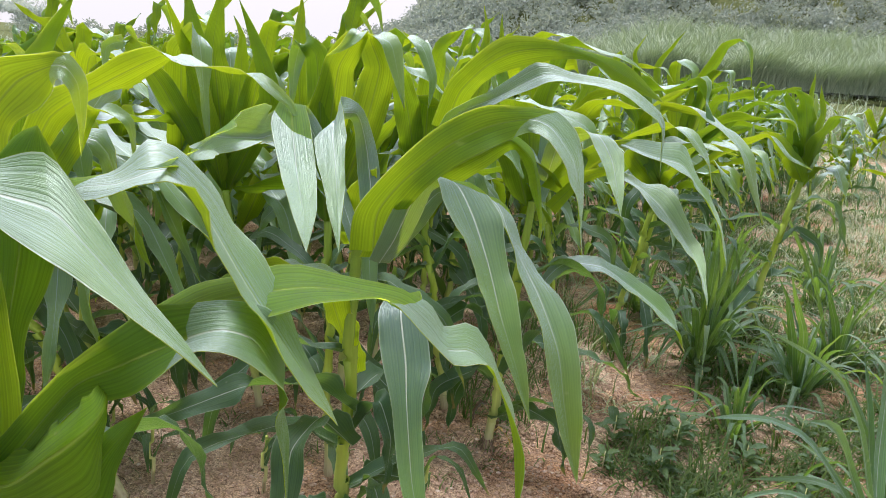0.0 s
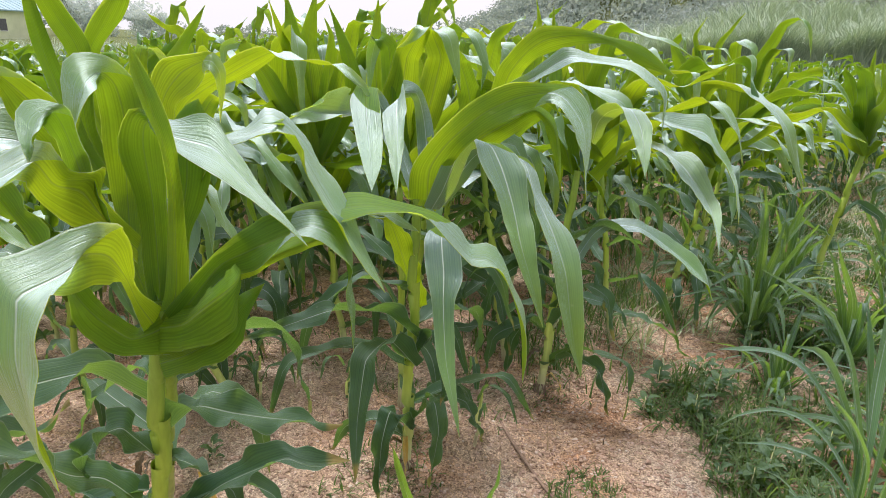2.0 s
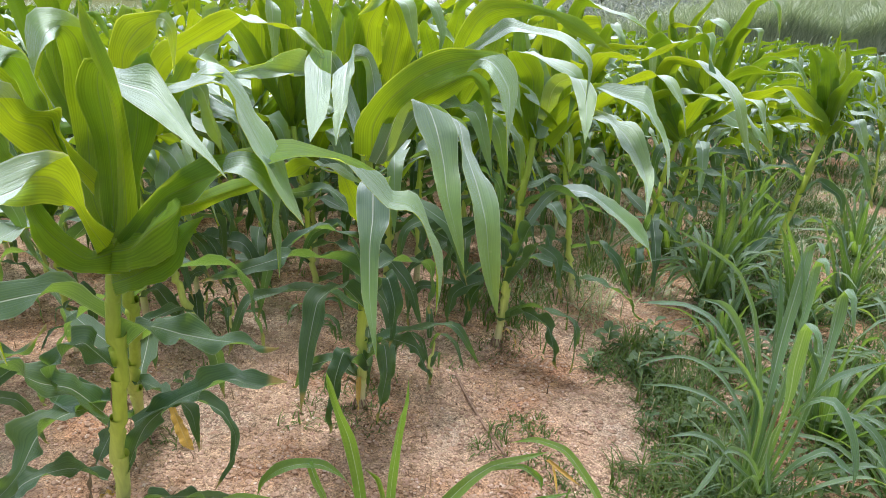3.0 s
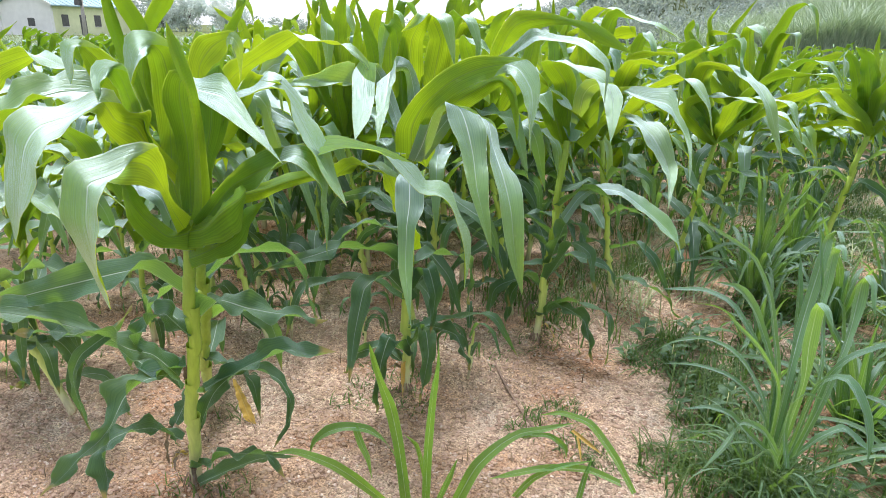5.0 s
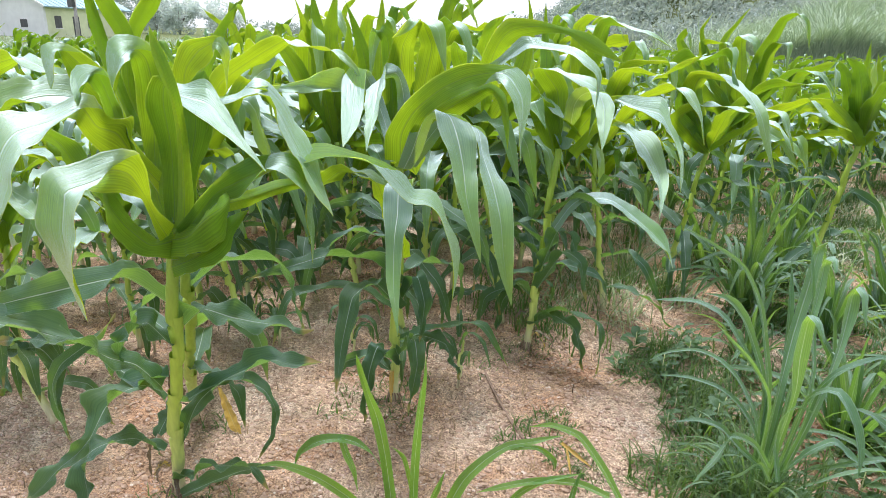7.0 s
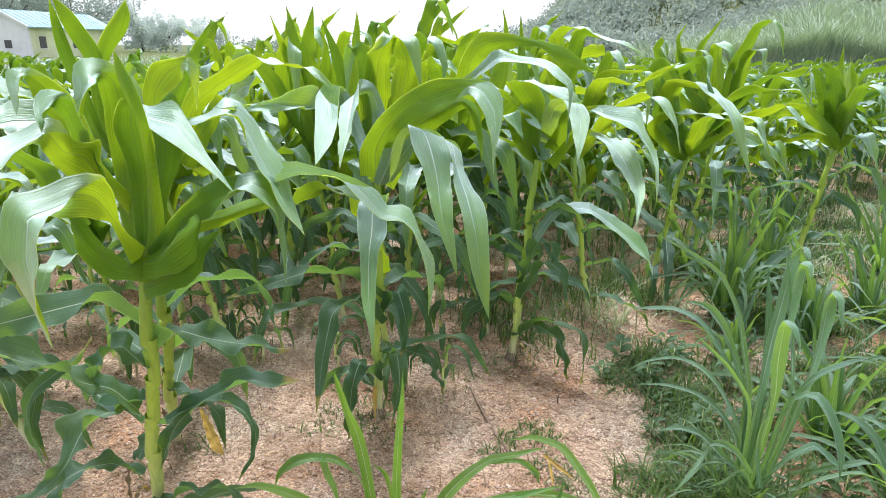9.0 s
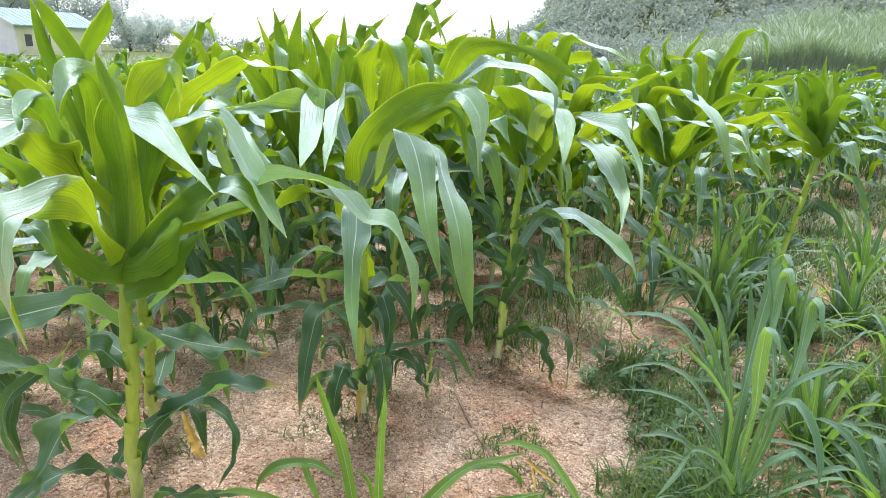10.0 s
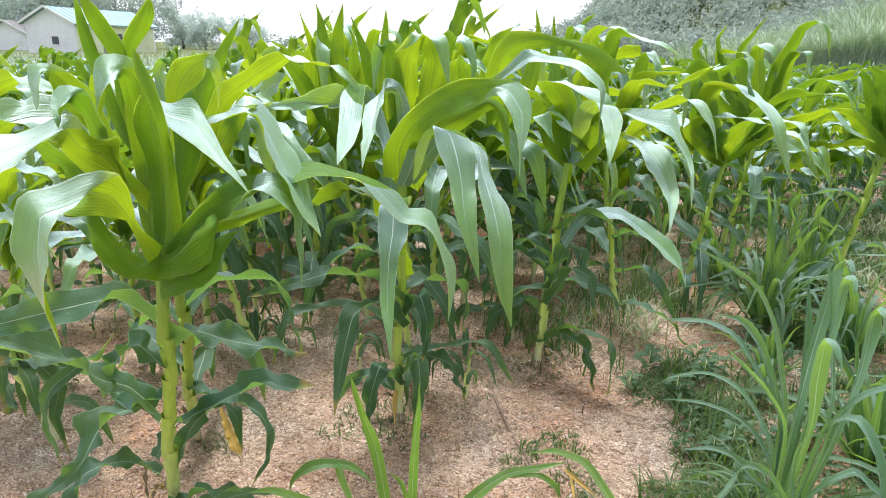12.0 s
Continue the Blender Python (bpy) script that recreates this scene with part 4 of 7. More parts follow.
strap(corn_two, (0.179, -0.186, 1.062, 0.106, -0.218, 1.053), (0.231, -0.181, 1.144, 0.147, -0.208, 1.160), (0.304, -0.169, 1.222, 0.221, -0.187, 1.264), (0.367, -0.161, 1.271, 0.310, -0.168, 1.312), (0.416, -0.140, 1.307, 0.391, -0.138, 1.341), (0.451, -0.156, 1.258, 0.455, -0.135, 1.309), (0.467, -0.167, 1.210, 0.482, -0.159, 1.216), (0.490, -0.194, 1.141, 0.490, -0.194, 1.141), fold=0.2)
strap(corn_two, (0.147, -0.170, 1.078, 0.112, -0.187, 1.068), (0.129, -0.122, 1.166, 0.082, -0.141, 1.165), (0.099, -0.072, 1.275, 0.058, -0.091, 1.265), (0.068, -0.076, 1.359, 0.042, -0.093, 1.340), (0.031, -0.097, 1.383, -0.002, -0.194, 1.298), (0.074, -0.229, 1.304, 0.043, -0.297, 1.245), (0.102, -0.334, 1.235, 0.087, -0.388, 1.197), (0.131, -0.465, 1.145, 0.131, -0.465, 1.145), fold=0.15, roll=4)
strap(corn_two, (0.104, -0.169, 1.064, 0.075, -0.181, 1.063), (0.030, -0.086, 1.184, -0.008, -0.101, 1.183), (-0.044, -0.045, 1.314, -0.080, -0.067, 1.294), (-0.074, -0.065, 1.357, -0.118, -0.075, 1.375), (-0.023, -0.170, 1.323, -0.113, -0.161, 1.322), (0.021, -0.270, 1.250, -0.047, -0.294, 1.257), (0.073, -0.413, 1.205, 0.028, -0.430, 1.207), (0.102, -0.551, 1.169, 0.102, -0.551, 1.169), fold=0.15, roll=4)
strap(corn_two, (0.073, -0.153, 1.078, 0.043, -0.159, 1.096), (-0.040, -0.090, 1.204, -0.075, -0.036, 1.232), (-0.110, -0.076, 1.281, -0.158, -0.004, 1.322), (-0.120, -0.163, 1.276, -0.163, -0.082, 1.326), (-0.100, -0.387, 1.294, -0.146, -0.258, 1.353), (-0.060, -0.567, 1.316, -0.079, -0.508, 1.340), (-0.001, -0.737, 1.332, -0.014, -0.714, 1.341), (0.033, -0.883, 1.358, 0.033, -0.883, 1.358), fold=0.4, wave=0.1)
strap(corn_two, (0.243, -0.375, 1.033, 0.216, -0.383, 1.041), (0.270, -0.420, 1.068, 0.228, -0.434, 1.073), (0.289, -0.480, 1.069, 0.217, -0.512, 1.059), (0.317, -0.544, 0.986, 0.237, -0.568, 1.007), (0.314, -0.596, 0.942, 0.267, -0.614, 0.940), (0.334, -0.659, 0.840, 0.298, -0.673, 0.839), (0.358, -0.721, 0.768, 0.344, -0.726, 0.768), (0.374, -0.757, 0.714, 0.374, -0.757, 0.714), fold=0.1, roll=2)
blade(corn_two, 0.096, 0.50, 0.95, 0.17, (0.05, -0.04, 0.45), (-0.01, -0.14, 0.59), (-0.04, -0.26, 0.57), (-0.02, -0.38, 0.44), (0.02, -0.50, 0.31))
blade(corn_two, 0.096, 0.50, 0.95, 0.17, (0.06, -0.02, 0.54), (-0.03, -0.12, 0.67), (-0.18, -0.20, 0.69), (-0.33, -0.28, 0.64), (-0.45, -0.32, 0.60))
blade(corn_two, 0.072, 0.20, 0.50, 0.17, (0.05, -0.02, 0.49), (0.12, -0.04, 0.60), (0.16, -0.06, 0.50), (0.15, -0.08, 0.34))
blade(corn_two, 0.080, 0.20, 0.50, 0.34, (0.03, -0.02, 0.18), (-0.02, -0.10, 0.30), (-0.03, -0.16, 0.21), (-0.03, -0.21, 0.01))
blade(corn_two, 0.072, 0.20, 0.50, 0.34, (0.02, 0.00, 0.27), (0.11, 0.04, 0.31), (0.20, 0.08, 0.27), (0.27, 0.08, 0.12))
blade(corn_two, 0.072, 0.20, 0.50, 0.34, (0.04, -0.04, 0.24), (0.12, -0.06, 0.34), (0.15, -0.10, 0.25), (0.13, -0.14, 0.06))
blade(corn_two, 0.087, 0.20, 0.50, 0.14, (0.04, 0.00, 0.65), (-0.01, -0.11, 0.96), (-0.06, -0.21, 1.02), (-0.17, -0.26, 1.02))
blade(corn_two, 0.072, 0.50, 0.95, 0.10, (-0.17, -0.26, 0.96), (-0.08, -0.26, 1.03), (0.05, -0.29, 1.04), (0.14, -0.31, 1.01))
blade(corn_two, 0.144, 0.50, 0.95, 0.09, (0.10, -0.02, 0.99), (0.08, -0.08, 1.09), (0.08, -0.10, 1.17), (0.11, -0.11, 1.24))
withered(corn_two, 73)

corn_three = corn(0.21, 2.47, "maize plant with reddish brace roots at the field's edge")
stalk(corn_three, (0.077, 0.010, 0.99), 0.0145, 7, sheaths=True)
roots(corn_three, 8, 4, 0.018)
lower_leaves(corn_three, 144, 0.99, (0.077, 0.010), 5)
strap(corn_three, (0.147, 0.046, 1.074, 0.086, 0.026, 1.084), (0.173, -0.025, 1.194, 0.106, -0.043, 1.216), (0.211, -0.107, 1.239, 0.156, -0.113, 1.282), (0.283, -0.166, 1.279, 0.220, -0.191, 1.280), (0.331, -0.236, 1.224, 0.261, -0.268, 1.212), (0.331, -0.346, 1.139, 0.297, -0.359, 1.138), (0.322, -0.416, 1.080, 0.322, -0.416, 1.080), roll=3)
strap(corn_three, (0.102, 0.023, 1.061, 0.164, 0.040, 1.038), (0.176, -0.032, 1.171, 0.228, -0.028, 1.126), (0.257, -0.144, 1.245, 0.294, -0.141, 1.213), (0.318, -0.187, 1.265, 0.341, -0.217, 1.247), (0.415, -0.195, 1.262, 0.433, -0.285, 1.212), (0.506, -0.181, 1.264, 0.508, -0.311, 1.184), (0.551, -0.269, 1.172, 0.543, -0.303, 1.158), (0.598, -0.316, 1.110, 0.582, -0.359, 1.094), (0.616, -0.375, 1.058, 0.604, -0.410, 1.047), (0.619, -0.462, 0.963, 0.619, -0.462, 0.963), roll=3)
strap(corn_three, (0.122, 0.010, 1.001, 0.163, 0.013, 0.966), (0.228, -0.028, 1.126, 0.244, -0.034, 1.092), (0.315, -0.093, 1.166, 0.330, -0.097, 1.139), (0.415, -0.154, 1.136, 0.409, -0.214, 1.110), (0.485, -0.171, 1.128, 0.444, -0.293, 1.054), (0.547, -0.278, 1.035, 0.506, -0.369, 1.004), (0.570, -0.390, 0.972, 0.543, -0.459, 0.950), (0.567, -0.501, 0.916, 0.557, -0.512, 0.914), (0.560, -0.556, 0.875, 0.560, -0.556, 0.875), roll=2)
strap(corn_three, (0.096, -0.104, 0.685, 0.124, -0.105, 0.649), (0.154, -0.056, 0.785, 0.177, -0.063, 0.742), (0.210, -0.006, 0.819, 0.232, -0.062, 0.791), (0.339, -0.007, 0.826, 0.341, -0.077, 0.794), (0.433, -0.032, 0.784, 0.446, -0.120, 0.745), (0.523, -0.068, 0.744, 0.533, -0.165, 0.685), (0.592, -0.105, 0.676, 0.595, -0.184, 0.645), (0.633, -0.171, 0.577, 0.633, -0.171, 0.577))
blade(corn_three, 0.120, 0.50, 0.95, 0.10, (0.06, 0.01, 1.00), (0.01, -0.01, 1.16), (-0.03, -0.07, 1.23), (0.04, -0.11, 1.12))
blade(corn_three, 0.120, 0.50, 0.95, 0.10, (0.08, 0.03, 1.01), (0.07, 0.13, 1.22), (0.02, 0.13, 1.35), (-0.08, 0.11, 1.34))
blade(corn_three, 0.108, 0.50, 0.95, 0.10, (0.08, 0.03, 1.01), (0.04, 0.08, 1.26), (-0.02, 0.03, 1.36), (0.11, -0.02, 1.34), (0.20, -0.05, 1.31), (0.24, -0.07, 1.28), (0.22, -0.09, 1.10))
blade(corn_three, 0.087, 0.20, 0.50, 0.17, (0.03, -0.01, 0.33), (0.16, -0.09, 0.57), (0.25, -0.15, 0.55), (0.29, -0.17, 0.38))
blade(corn_three, 0.087, 0.20, 0.50, 0.34, (0.01, -0.01, 0.14), (0.14, -0.07, 0.24), (0.25, -0.11, 0.20), (0.31, -0.13, 0.01))
blade(corn_three, 0.087, 0.20, 0.50, 0.17, (0.03, 0.01, 0.26), (-0.08, 0.03, 0.33), (-0.14, 0.01, 0.23), (-0.16, -0.01, 0.05))
blade(corn_three, 0.102, 0.20, 0.50, 0.17, (0.04, -0.01, 0.50), (-0.12, -0.02, 0.60), (-0.23, -0.05, 0.51), (-0.27, -0.07, 0.30))
blade(corn_three, 0.087, 0.20, 0.50, 0.26, (0.04, -0.01, 0.42), (0.11, -0.05, 0.64), (0.18, -0.07, 0.65), (0.25, -0.11, 0.48))
withered(corn_three, 74)

corn_four = corn(-0.892, 1.344, "maize plant with erect young blades behind the edge row")
stalk(corn_four, (0.411, -0.357, 0.980), 0.015, 7, sheaths=True)
lower_leaves(corn_four, 45, 0.980, (0.411, -0.357))
strap(corn_four, (0.355, -0.274, 1.145, 0.393, -0.259, 1.146), (0.352, -0.279, 1.354, 0.405, -0.263, 1.340), (0.390, -0.277, 1.443, 0.468, -0.266, 1.389), (0.484, -0.279, 1.461, 0.505, -0.282, 1.429), (0.518, -0.275, 1.467, 0.521, -0.288, 1.428), (0.540, -0.267, 1.435, 0.525, -0.282, 1.409), (0.526, -0.259, 1.376, 0.517, -0.264, 1.372), (0.503, -0.245, 1.316, 0.503, -0.245, 1.316), roll=3)
strap(corn_four, (0.363, -0.276, 1.037, 0.339, -0.283, 1.044), (0.220, -0.302, 1.245, 0.191, -0.316, 1.237), (0.200, -0.333, 1.399, 0.165, -0.348, 1.395), (0.198, -0.358, 1.488, 0.167, -0.372, 1.484), (0.197, -0.377, 1.563, 0.179, -0.387, 1.556), (0.196, -0.395, 1.608, 0.196, -0.395, 1.608))
strap(corn_four, (0.349, -0.261, 1.032, 0.327, -0.266, 1.039), (0.210, -0.275, 1.267, 0.179, -0.288, 1.266), (0.231, -0.287, 1.463, 0.194, -0.309, 1.441), (0.211, -0.313, 1.538, 0.182, -0.335, 1.507), (0.208, -0.344, 1.579, 0.183, -0.362, 1.557), (0.172, -0.366, 1.620, 0.172, -0.366, 1.620))
strap(corn_four, (0.339, -0.244, 1.027, 0.319, -0.249, 1.035), (0.199, -0.240, 1.312, 0.172, -0.254, 1.304), (0.227, -0.258, 1.454, 0.189, -0.275, 1.447), (0.291, -0.252, 1.524, 0.227, -0.283, 1.508), (0.323, -0.258, 1.567, 0.272, -0.282, 1.555), (0.321, -0.266, 1.611, 0.321, -0.266, 1.611))
strap(corn_four, (0.120, 0.045, 0.120, 0.107, 0.041, 0.124), (0.161, 0.034, 0.079, 0.135, 0.021, 0.069), (0.202, 0.021, 0.029, 0.169, 0.002, 0.012), (0.229, 0.007, -0.007, 0.200, -0.009, -0.020), (0.239, 0.001, -0.034, 0.239, 0.001, -0.034), mat=DRY_LEAF, wave=0.1, label="withered yellow blade")
blade(corn_four, 0.108, 0.50, 0.95, 0.14, (-0.31, 0.00, 0.86), (-0.47, -0.02, 1.09), (-0.55, -0.10, 1.18), (-0.67, -0.18, 1.11))
withered(corn_four, 75)

corn_five = corn(-0.98, 1.90, "maize plant with blades arching over its neighbours")
stalk(corn_five, (-0.330, -0.005, 0.86), 0.015, 7)
lower_leaves(corn_five, 46, 0.86, (-0.330, -0.005))
blade(corn_five, 0.113, 0.50, 0.95, 0.09, (-0.33, 0.00, 0.85), (-0.22, 0.00, 1.29), (-0.09, 0.00, 1.47), (0.02, 0.00, 1.61))
blade(corn_five, 0.098, 0.50, 0.95, 0.17, (-0.31, -0.02, 0.89), (-0.04, -0.08, 1.28), (0.16, -0.12, 1.39), (0.35, -0.16, 1.47), (0.49, -0.20, 1.45), (0.61, -0.24, 1.44), (0.71, -0.26, 1.38), (0.73, -0.28, 1.30))
blade(corn_five, 0.093, 0.50, 0.95, 0.17, (-0.33, 0.00, 0.85), (-0.38, 0.00, 1.21), (-0.45, 0.00, 1.38), (-0.40, 0.00, 1.45), (-0.31, -0.02, 1.33))
blade(corn_five, 0.098, 0.50, 0.95, 0.17, (-0.34, 0.00, 0.83), (-0.11, 0.05, 1.17), (-0.05, 0.10, 1.29), (0.07, 0.10, 1.27), (0.09, 0.10, 1.13))

corn_six = corn(-0.36, 2.20, "maize plant with an upright whorl of yellow-green blades")
stalk(corn_six, (0.000, -0.020, 1.01), 0.015, 7)
lower_leaves(corn_six, 47, 1.01, (0.000, -0.020))
blade(corn_six, 0.103, 0.50, 0.95, 0.09, (-0.00, -0.05, 0.99), (0.00, -0.10, 1.31), (-0.00, -0.14, 1.50), (-0.04, -0.15, 1.53), (-0.06, -0.15, 1.46), (-0.07, -0.16, 1.33))
blade(corn_six, 0.143, 0.50, 0.95, 0.09, (-0.00, -0.05, 1.02), (0.02, -0.08, 1.28), (0.06, -0.12, 1.47), (0.13, -0.15, 1.57), (0.08, -0.18, 1.52), (0.05, -0.20, 1.50))
blade(corn_six, 0.123, 0.50, 0.95, 0.09, (0.02, -0.02, 1.01), (0.11, -0.04, 1.26), (0.17, -0.08, 1.47), (0.14, -0.10, 1.56), (0.21, -0.12, 1.54), (0.26, -0.14, 1.36))
blade(corn_six, 0.098, 0.50, 0.95, 0.10, (0.02, 0.00, 1.04), (0.12, 0.00, 1.40), (0.20, 0.00, 1.56), (0.28, -0.02, 1.54), (0.32, -0.04, 1.45), (0.31, -0.05, 1.36))
blade(corn_six, 0.108, 0.50, 0.95, 0.10, (-0.01, 0.00, 1.01), (0.03, 0.00, 1.23), (0.07, 0.00, 1.35), (0.08, -0.05, 1.27))
blade(corn_six, 0.108, 0.50, 0.95, 0.09, (-0.02, 0.00, 1.01), (-0.10, 0.00, 1.35), (-0.10, 0.00, 1.55), (-0.09, 0.00, 1.67))

corn_seven = corn(-0.78, 2.55, "maize plant with broad erect yellow-green blades")
stalk(corn_seven, (-0.084, -0.050, 0.95), 0.015, 7)
lower_leaves(corn_seven, 48, 0.95, (-0.084, -0.050))
blade(corn_seven, 0.138, 0.50, 0.95, 0.09, (-0.10, -0.05, 0.96), (-0.15, -0.05, 1.32), (-0.18, -0.05, 1.51), (-0.21, -0.05, 1.69))
blade(corn_seven, 0.138, 0.50, 0.95, 0.09, (-0.08, -0.05, 0.96), (-0.10, -0.05, 1.32), (-0.11, -0.05, 1.48), (-0.06, -0.05, 1.69))
blade(corn_seven, 0.098, 0.50, 0.95, 0.09, (-0.07, -0.05, 0.96), (0.12, -0.10, 1.30), (0.10, -0.13, 1.46), (0.04, -0.15, 1.63))
blade(corn_seven, 0.079, 0.50, 0.95, 0.09, (-0.10, -0.05, 0.96), (-0.12, -0.15, 1.36), (-0.15, -0.20, 1.51), (-0.17, -0.25, 1.64))
blade(corn_seven, 0.089, 0.50, 0.95, 0.09, (-0.07, -0.05, 0.96), (-0.01, -0.05, 1.38), (0.01, -0.07, 1.51), (-0.01, -0.09, 1.58))
blade(corn_seven, 0.098, 0.50, 0.95, 0.10, (-0.10, -0.05, 0.93), (-0.28, -0.10, 1.32), (-0.37, -0.15, 1.47), (-0.44, -0.17, 1.45), (-0.45, -0.19, 1.32))
blade(corn_seven, 0.098, 0.50, 0.95, 0.10, (-0.07, -0.05, 0.93), (0.08, -0.05, 1.46), (0.11, -0.05, 1.56), (0.23, -0.05, 1.55), (0.26, -0.05, 1.44))

corn_eight = corn(0.00, 2.75, "maize plant with long blades laid over by the wind")
stalk(corn_eight, (-0.126, -0.150, 1.02), 0.015, 7)
lower_leaves(corn_eight, 49, 1.02, (-0.126, -0.150))
strap(corn_eight, (0.023, -0.424, 1.255, -0.058, -0.452, 1.264), (0.073, -0.532, 1.370, -0.001, -0.552, 1.397), (0.149, -0.704, 1.441, 0.087, -0.712, 1.484), (0.220, -0.813, 1.469, 0.167, -0.809, 1.539), (0.300, -0.830, 1.492, 0.263, -0.827, 1.540), (0.388, -0.818, 1.492, 0.362, -0.819, 1.519), (0.464, -0.807, 1.442, 0.475, -0.784, 1.492), (0.586, -0.773, 1.403, 0.586, -0.773, 1.403))
strap(corn_eight, (-0.043, -0.526, 1.200, -0.006, -0.520, 1.178), (0.017, -0.683, 1.327, 0.045, -0.681, 1.302), (0.143, -0.811, 1.403, 0.172, -0.853, 1.378), (0.256, -0.899, 1.478, 0.289, -0.965, 1.441), (0.344, -0.936, 1.464, 0.366, -0.984, 1.438), (0.431, -0.947, 1.458, 0.443, -1.003, 1.431), (0.494, -0.983, 1.425, 0.491, -1.037, 1.403), (0.545, -1.016, 1.377, 0.534, -1.043, 1.367), (0.545, -1.068, 1.259, 0.545, -1.068, 1.259))
blade(corn_eight, 0.118, 0.50, 0.95, 0.17, (-0.13, -0.15, 1.05), (-0.11, -0.20, 1.39), (-0.07, -0.25, 1.53), (0.00, -0.25, 1.60), (0.04, -0.25, 1.61))
blade(corn_eight, 0.098, 0.50, 0.95, 0.17, (-0.14, -0.15, 1.02), (-0.18, -0.25, 1.34), (-0.20, -0.30, 1.44), (-0.16, -0.35, 1.47), (0.01, -0.40, 1.37))
blade(corn_eight, 0.098, 0.50, 0.95, 0.09, (-0.12, -0.15, 1.02), (0.05, -0.10, 1.37), (0.07, -0.05, 1.57), (0.05, -0.05, 1.69))
blade(corn_eight, 0.089, 0.50, 0.95, 0.09, (-0.11, -0.15, 1.02), (0.15, -0.05, 1.32), (0.12, 0.05, 1.52), (0.11, 0.05, 1.67))

corn_nine = corn(0.50, 3.12, "maize plant of the edge row with draped blades")
stalk(corn_nine, (-0.137, -0.041, 0.93), 0.015, 7)
lower_leaves(corn_nine, 50, 0.93, (-0.137, -0.041))
blade(corn_nine, 0.118, 0.50, 0.95, 0.10, (-0.15, -0.02, 0.93), (-0.19, -0.07, 1.31), (-0.13, -0.12, 1.54), (-0.08, -0.12, 1.55), (0.07, -0.17, 1.52), (0.21, -0.22, 1.45))
blade(corn_nine, 0.098, 0.50, 0.95, 0.10, (-0.17, -0.02, 0.92), (-0.26, -0.02, 1.36), (-0.28, -0.02, 1.54), (-0.22, -0.02, 1.59), (-0.10, -0.07, 1.58), (-0.03, -0.12, 1.48))
blade(corn_nine, 0.078, 0.50, 0.95, 0.09, (-0.14, -0.02, 0.93), (-0.04, -0.12, 1.29), (0.01, -0.17, 1.36), (0.14, -0.22, 1.39), (0.21, -0.27, 1.39), (0.23, -0.29, 1.31), (0.23, -0.30, 1.14))
blade(corn_nine, 0.108, 0.50, 0.95, 0.17, (-0.14, -0.02, 0.93), (-0.04, -0.17, 1.24), (0.01, -0.27, 1.34), (0.18, -0.32, 1.34), (0.35, -0.32, 1.44))
blade(corn_nine, 0.093, 0.50, 0.95, 0.14, (-0.09, -0.12, 0.94), (0.11, -0.47, 1.24), (0.23, -0.52, 1.30), (0.30, -0.57, 1.28), (0.36, -0.62, 1.20), (0.39, -0.64, 1.08))
blade(corn_nine, 0.098, 0.50, 0.95, 0.34, (-0.13, -0.07, 0.94), (-0.06, -0.12, 1.20), (0.07, -0.17, 1.28), (0.16, -0.22, 1.26))
blade(corn_nine, 0.089, 0.50, 0.95, 0.14, (-0.14, -0.02, 0.93), (-0.03, -0.02, 1.34), (0.02, -0.02, 1.48), (0.07, -0.07, 1.42), (0.10, -0.12, 1.27))

corn_ten = corn(0.80, 3.62, "maize plant of the edge row with a broad folded blade")
stalk(corn_ten, (0.137, -0.076, 0.91), 0.015, 7)
lower_leaves(corn_ten, 51, 0.91, (0.137, -0.076))
blade(corn_ten, 0.133, 0.50, 0.95, 0.10, (0.12, -0.07, 0.90), (0.02, -0.22, 1.22), (0.04, -0.32, 1.31), (0.18, -0.47, 1.30), (0.26, -0.57, 1.26), (0.33, -0.67, 1.16), (0.42, -0.72, 0.91))
blade(corn_ten, 0.098, 0.50, 0.95, 0.14, (0.14, -0.12, 0.91), (0.21, -0.32, 1.15), (0.34, -0.42, 1.18), (0.44, -0.52, 1.15), (0.50, -0.57, 1.00))
blade(corn_ten, 0.138, 0.50, 0.95, 0.51, (0.14, -0.12, 0.91), (-0.07, -0.22, 1.32), (0.05, -0.32, 1.41), (0.15, -0.42, 1.42), (0.22, -0.52, 1.29))
blade(corn_ten, 0.108, 0.50, 0.95, 0.20, (0.15, -0.07, 0.90), (0.30, -0.07, 1.19), (0.40, -0.12, 1.26), (0.52, -0.17, 1.29), (0.64, -0.22, 1.28), (0.69, -0.22, 1.21))
blade(corn_ten, 0.079, 0.50, 0.95, 0.14, (0.15, -0.02, 0.93), (0.42, -0.07, 1.28), (0.51, -0.12, 1.35), (0.62, -0.12, 1.34), (0.71, -0.17, 1.22))
blade(corn_ten, 0.108, 0.50, 0.95, 0.10, (0.12, -0.02, 0.92), (0.02, -0.12, 1.18), (0.05, -0.17, 1.28), (0.12, -0.22, 1.22))
blade(corn_ten, 0.118, 0.50, 0.95, 0.10, (0.14, -0.12, 0.89), (-0.04, -0.22, 1.08), (0.07, -0.32, 1.17), (0.23, -0.42, 1.17), (0.34, -0.52, 1.15))
blade(corn_ten, 0.098, 0.50, 0.95, 0.10, (0.15, -0.07, 0.89), (0.48, -0.02, 1.14), (0.60, -0.07, 1.20), (0.71, -0.12, 1.11), (0.81, -0.12, 1.06))

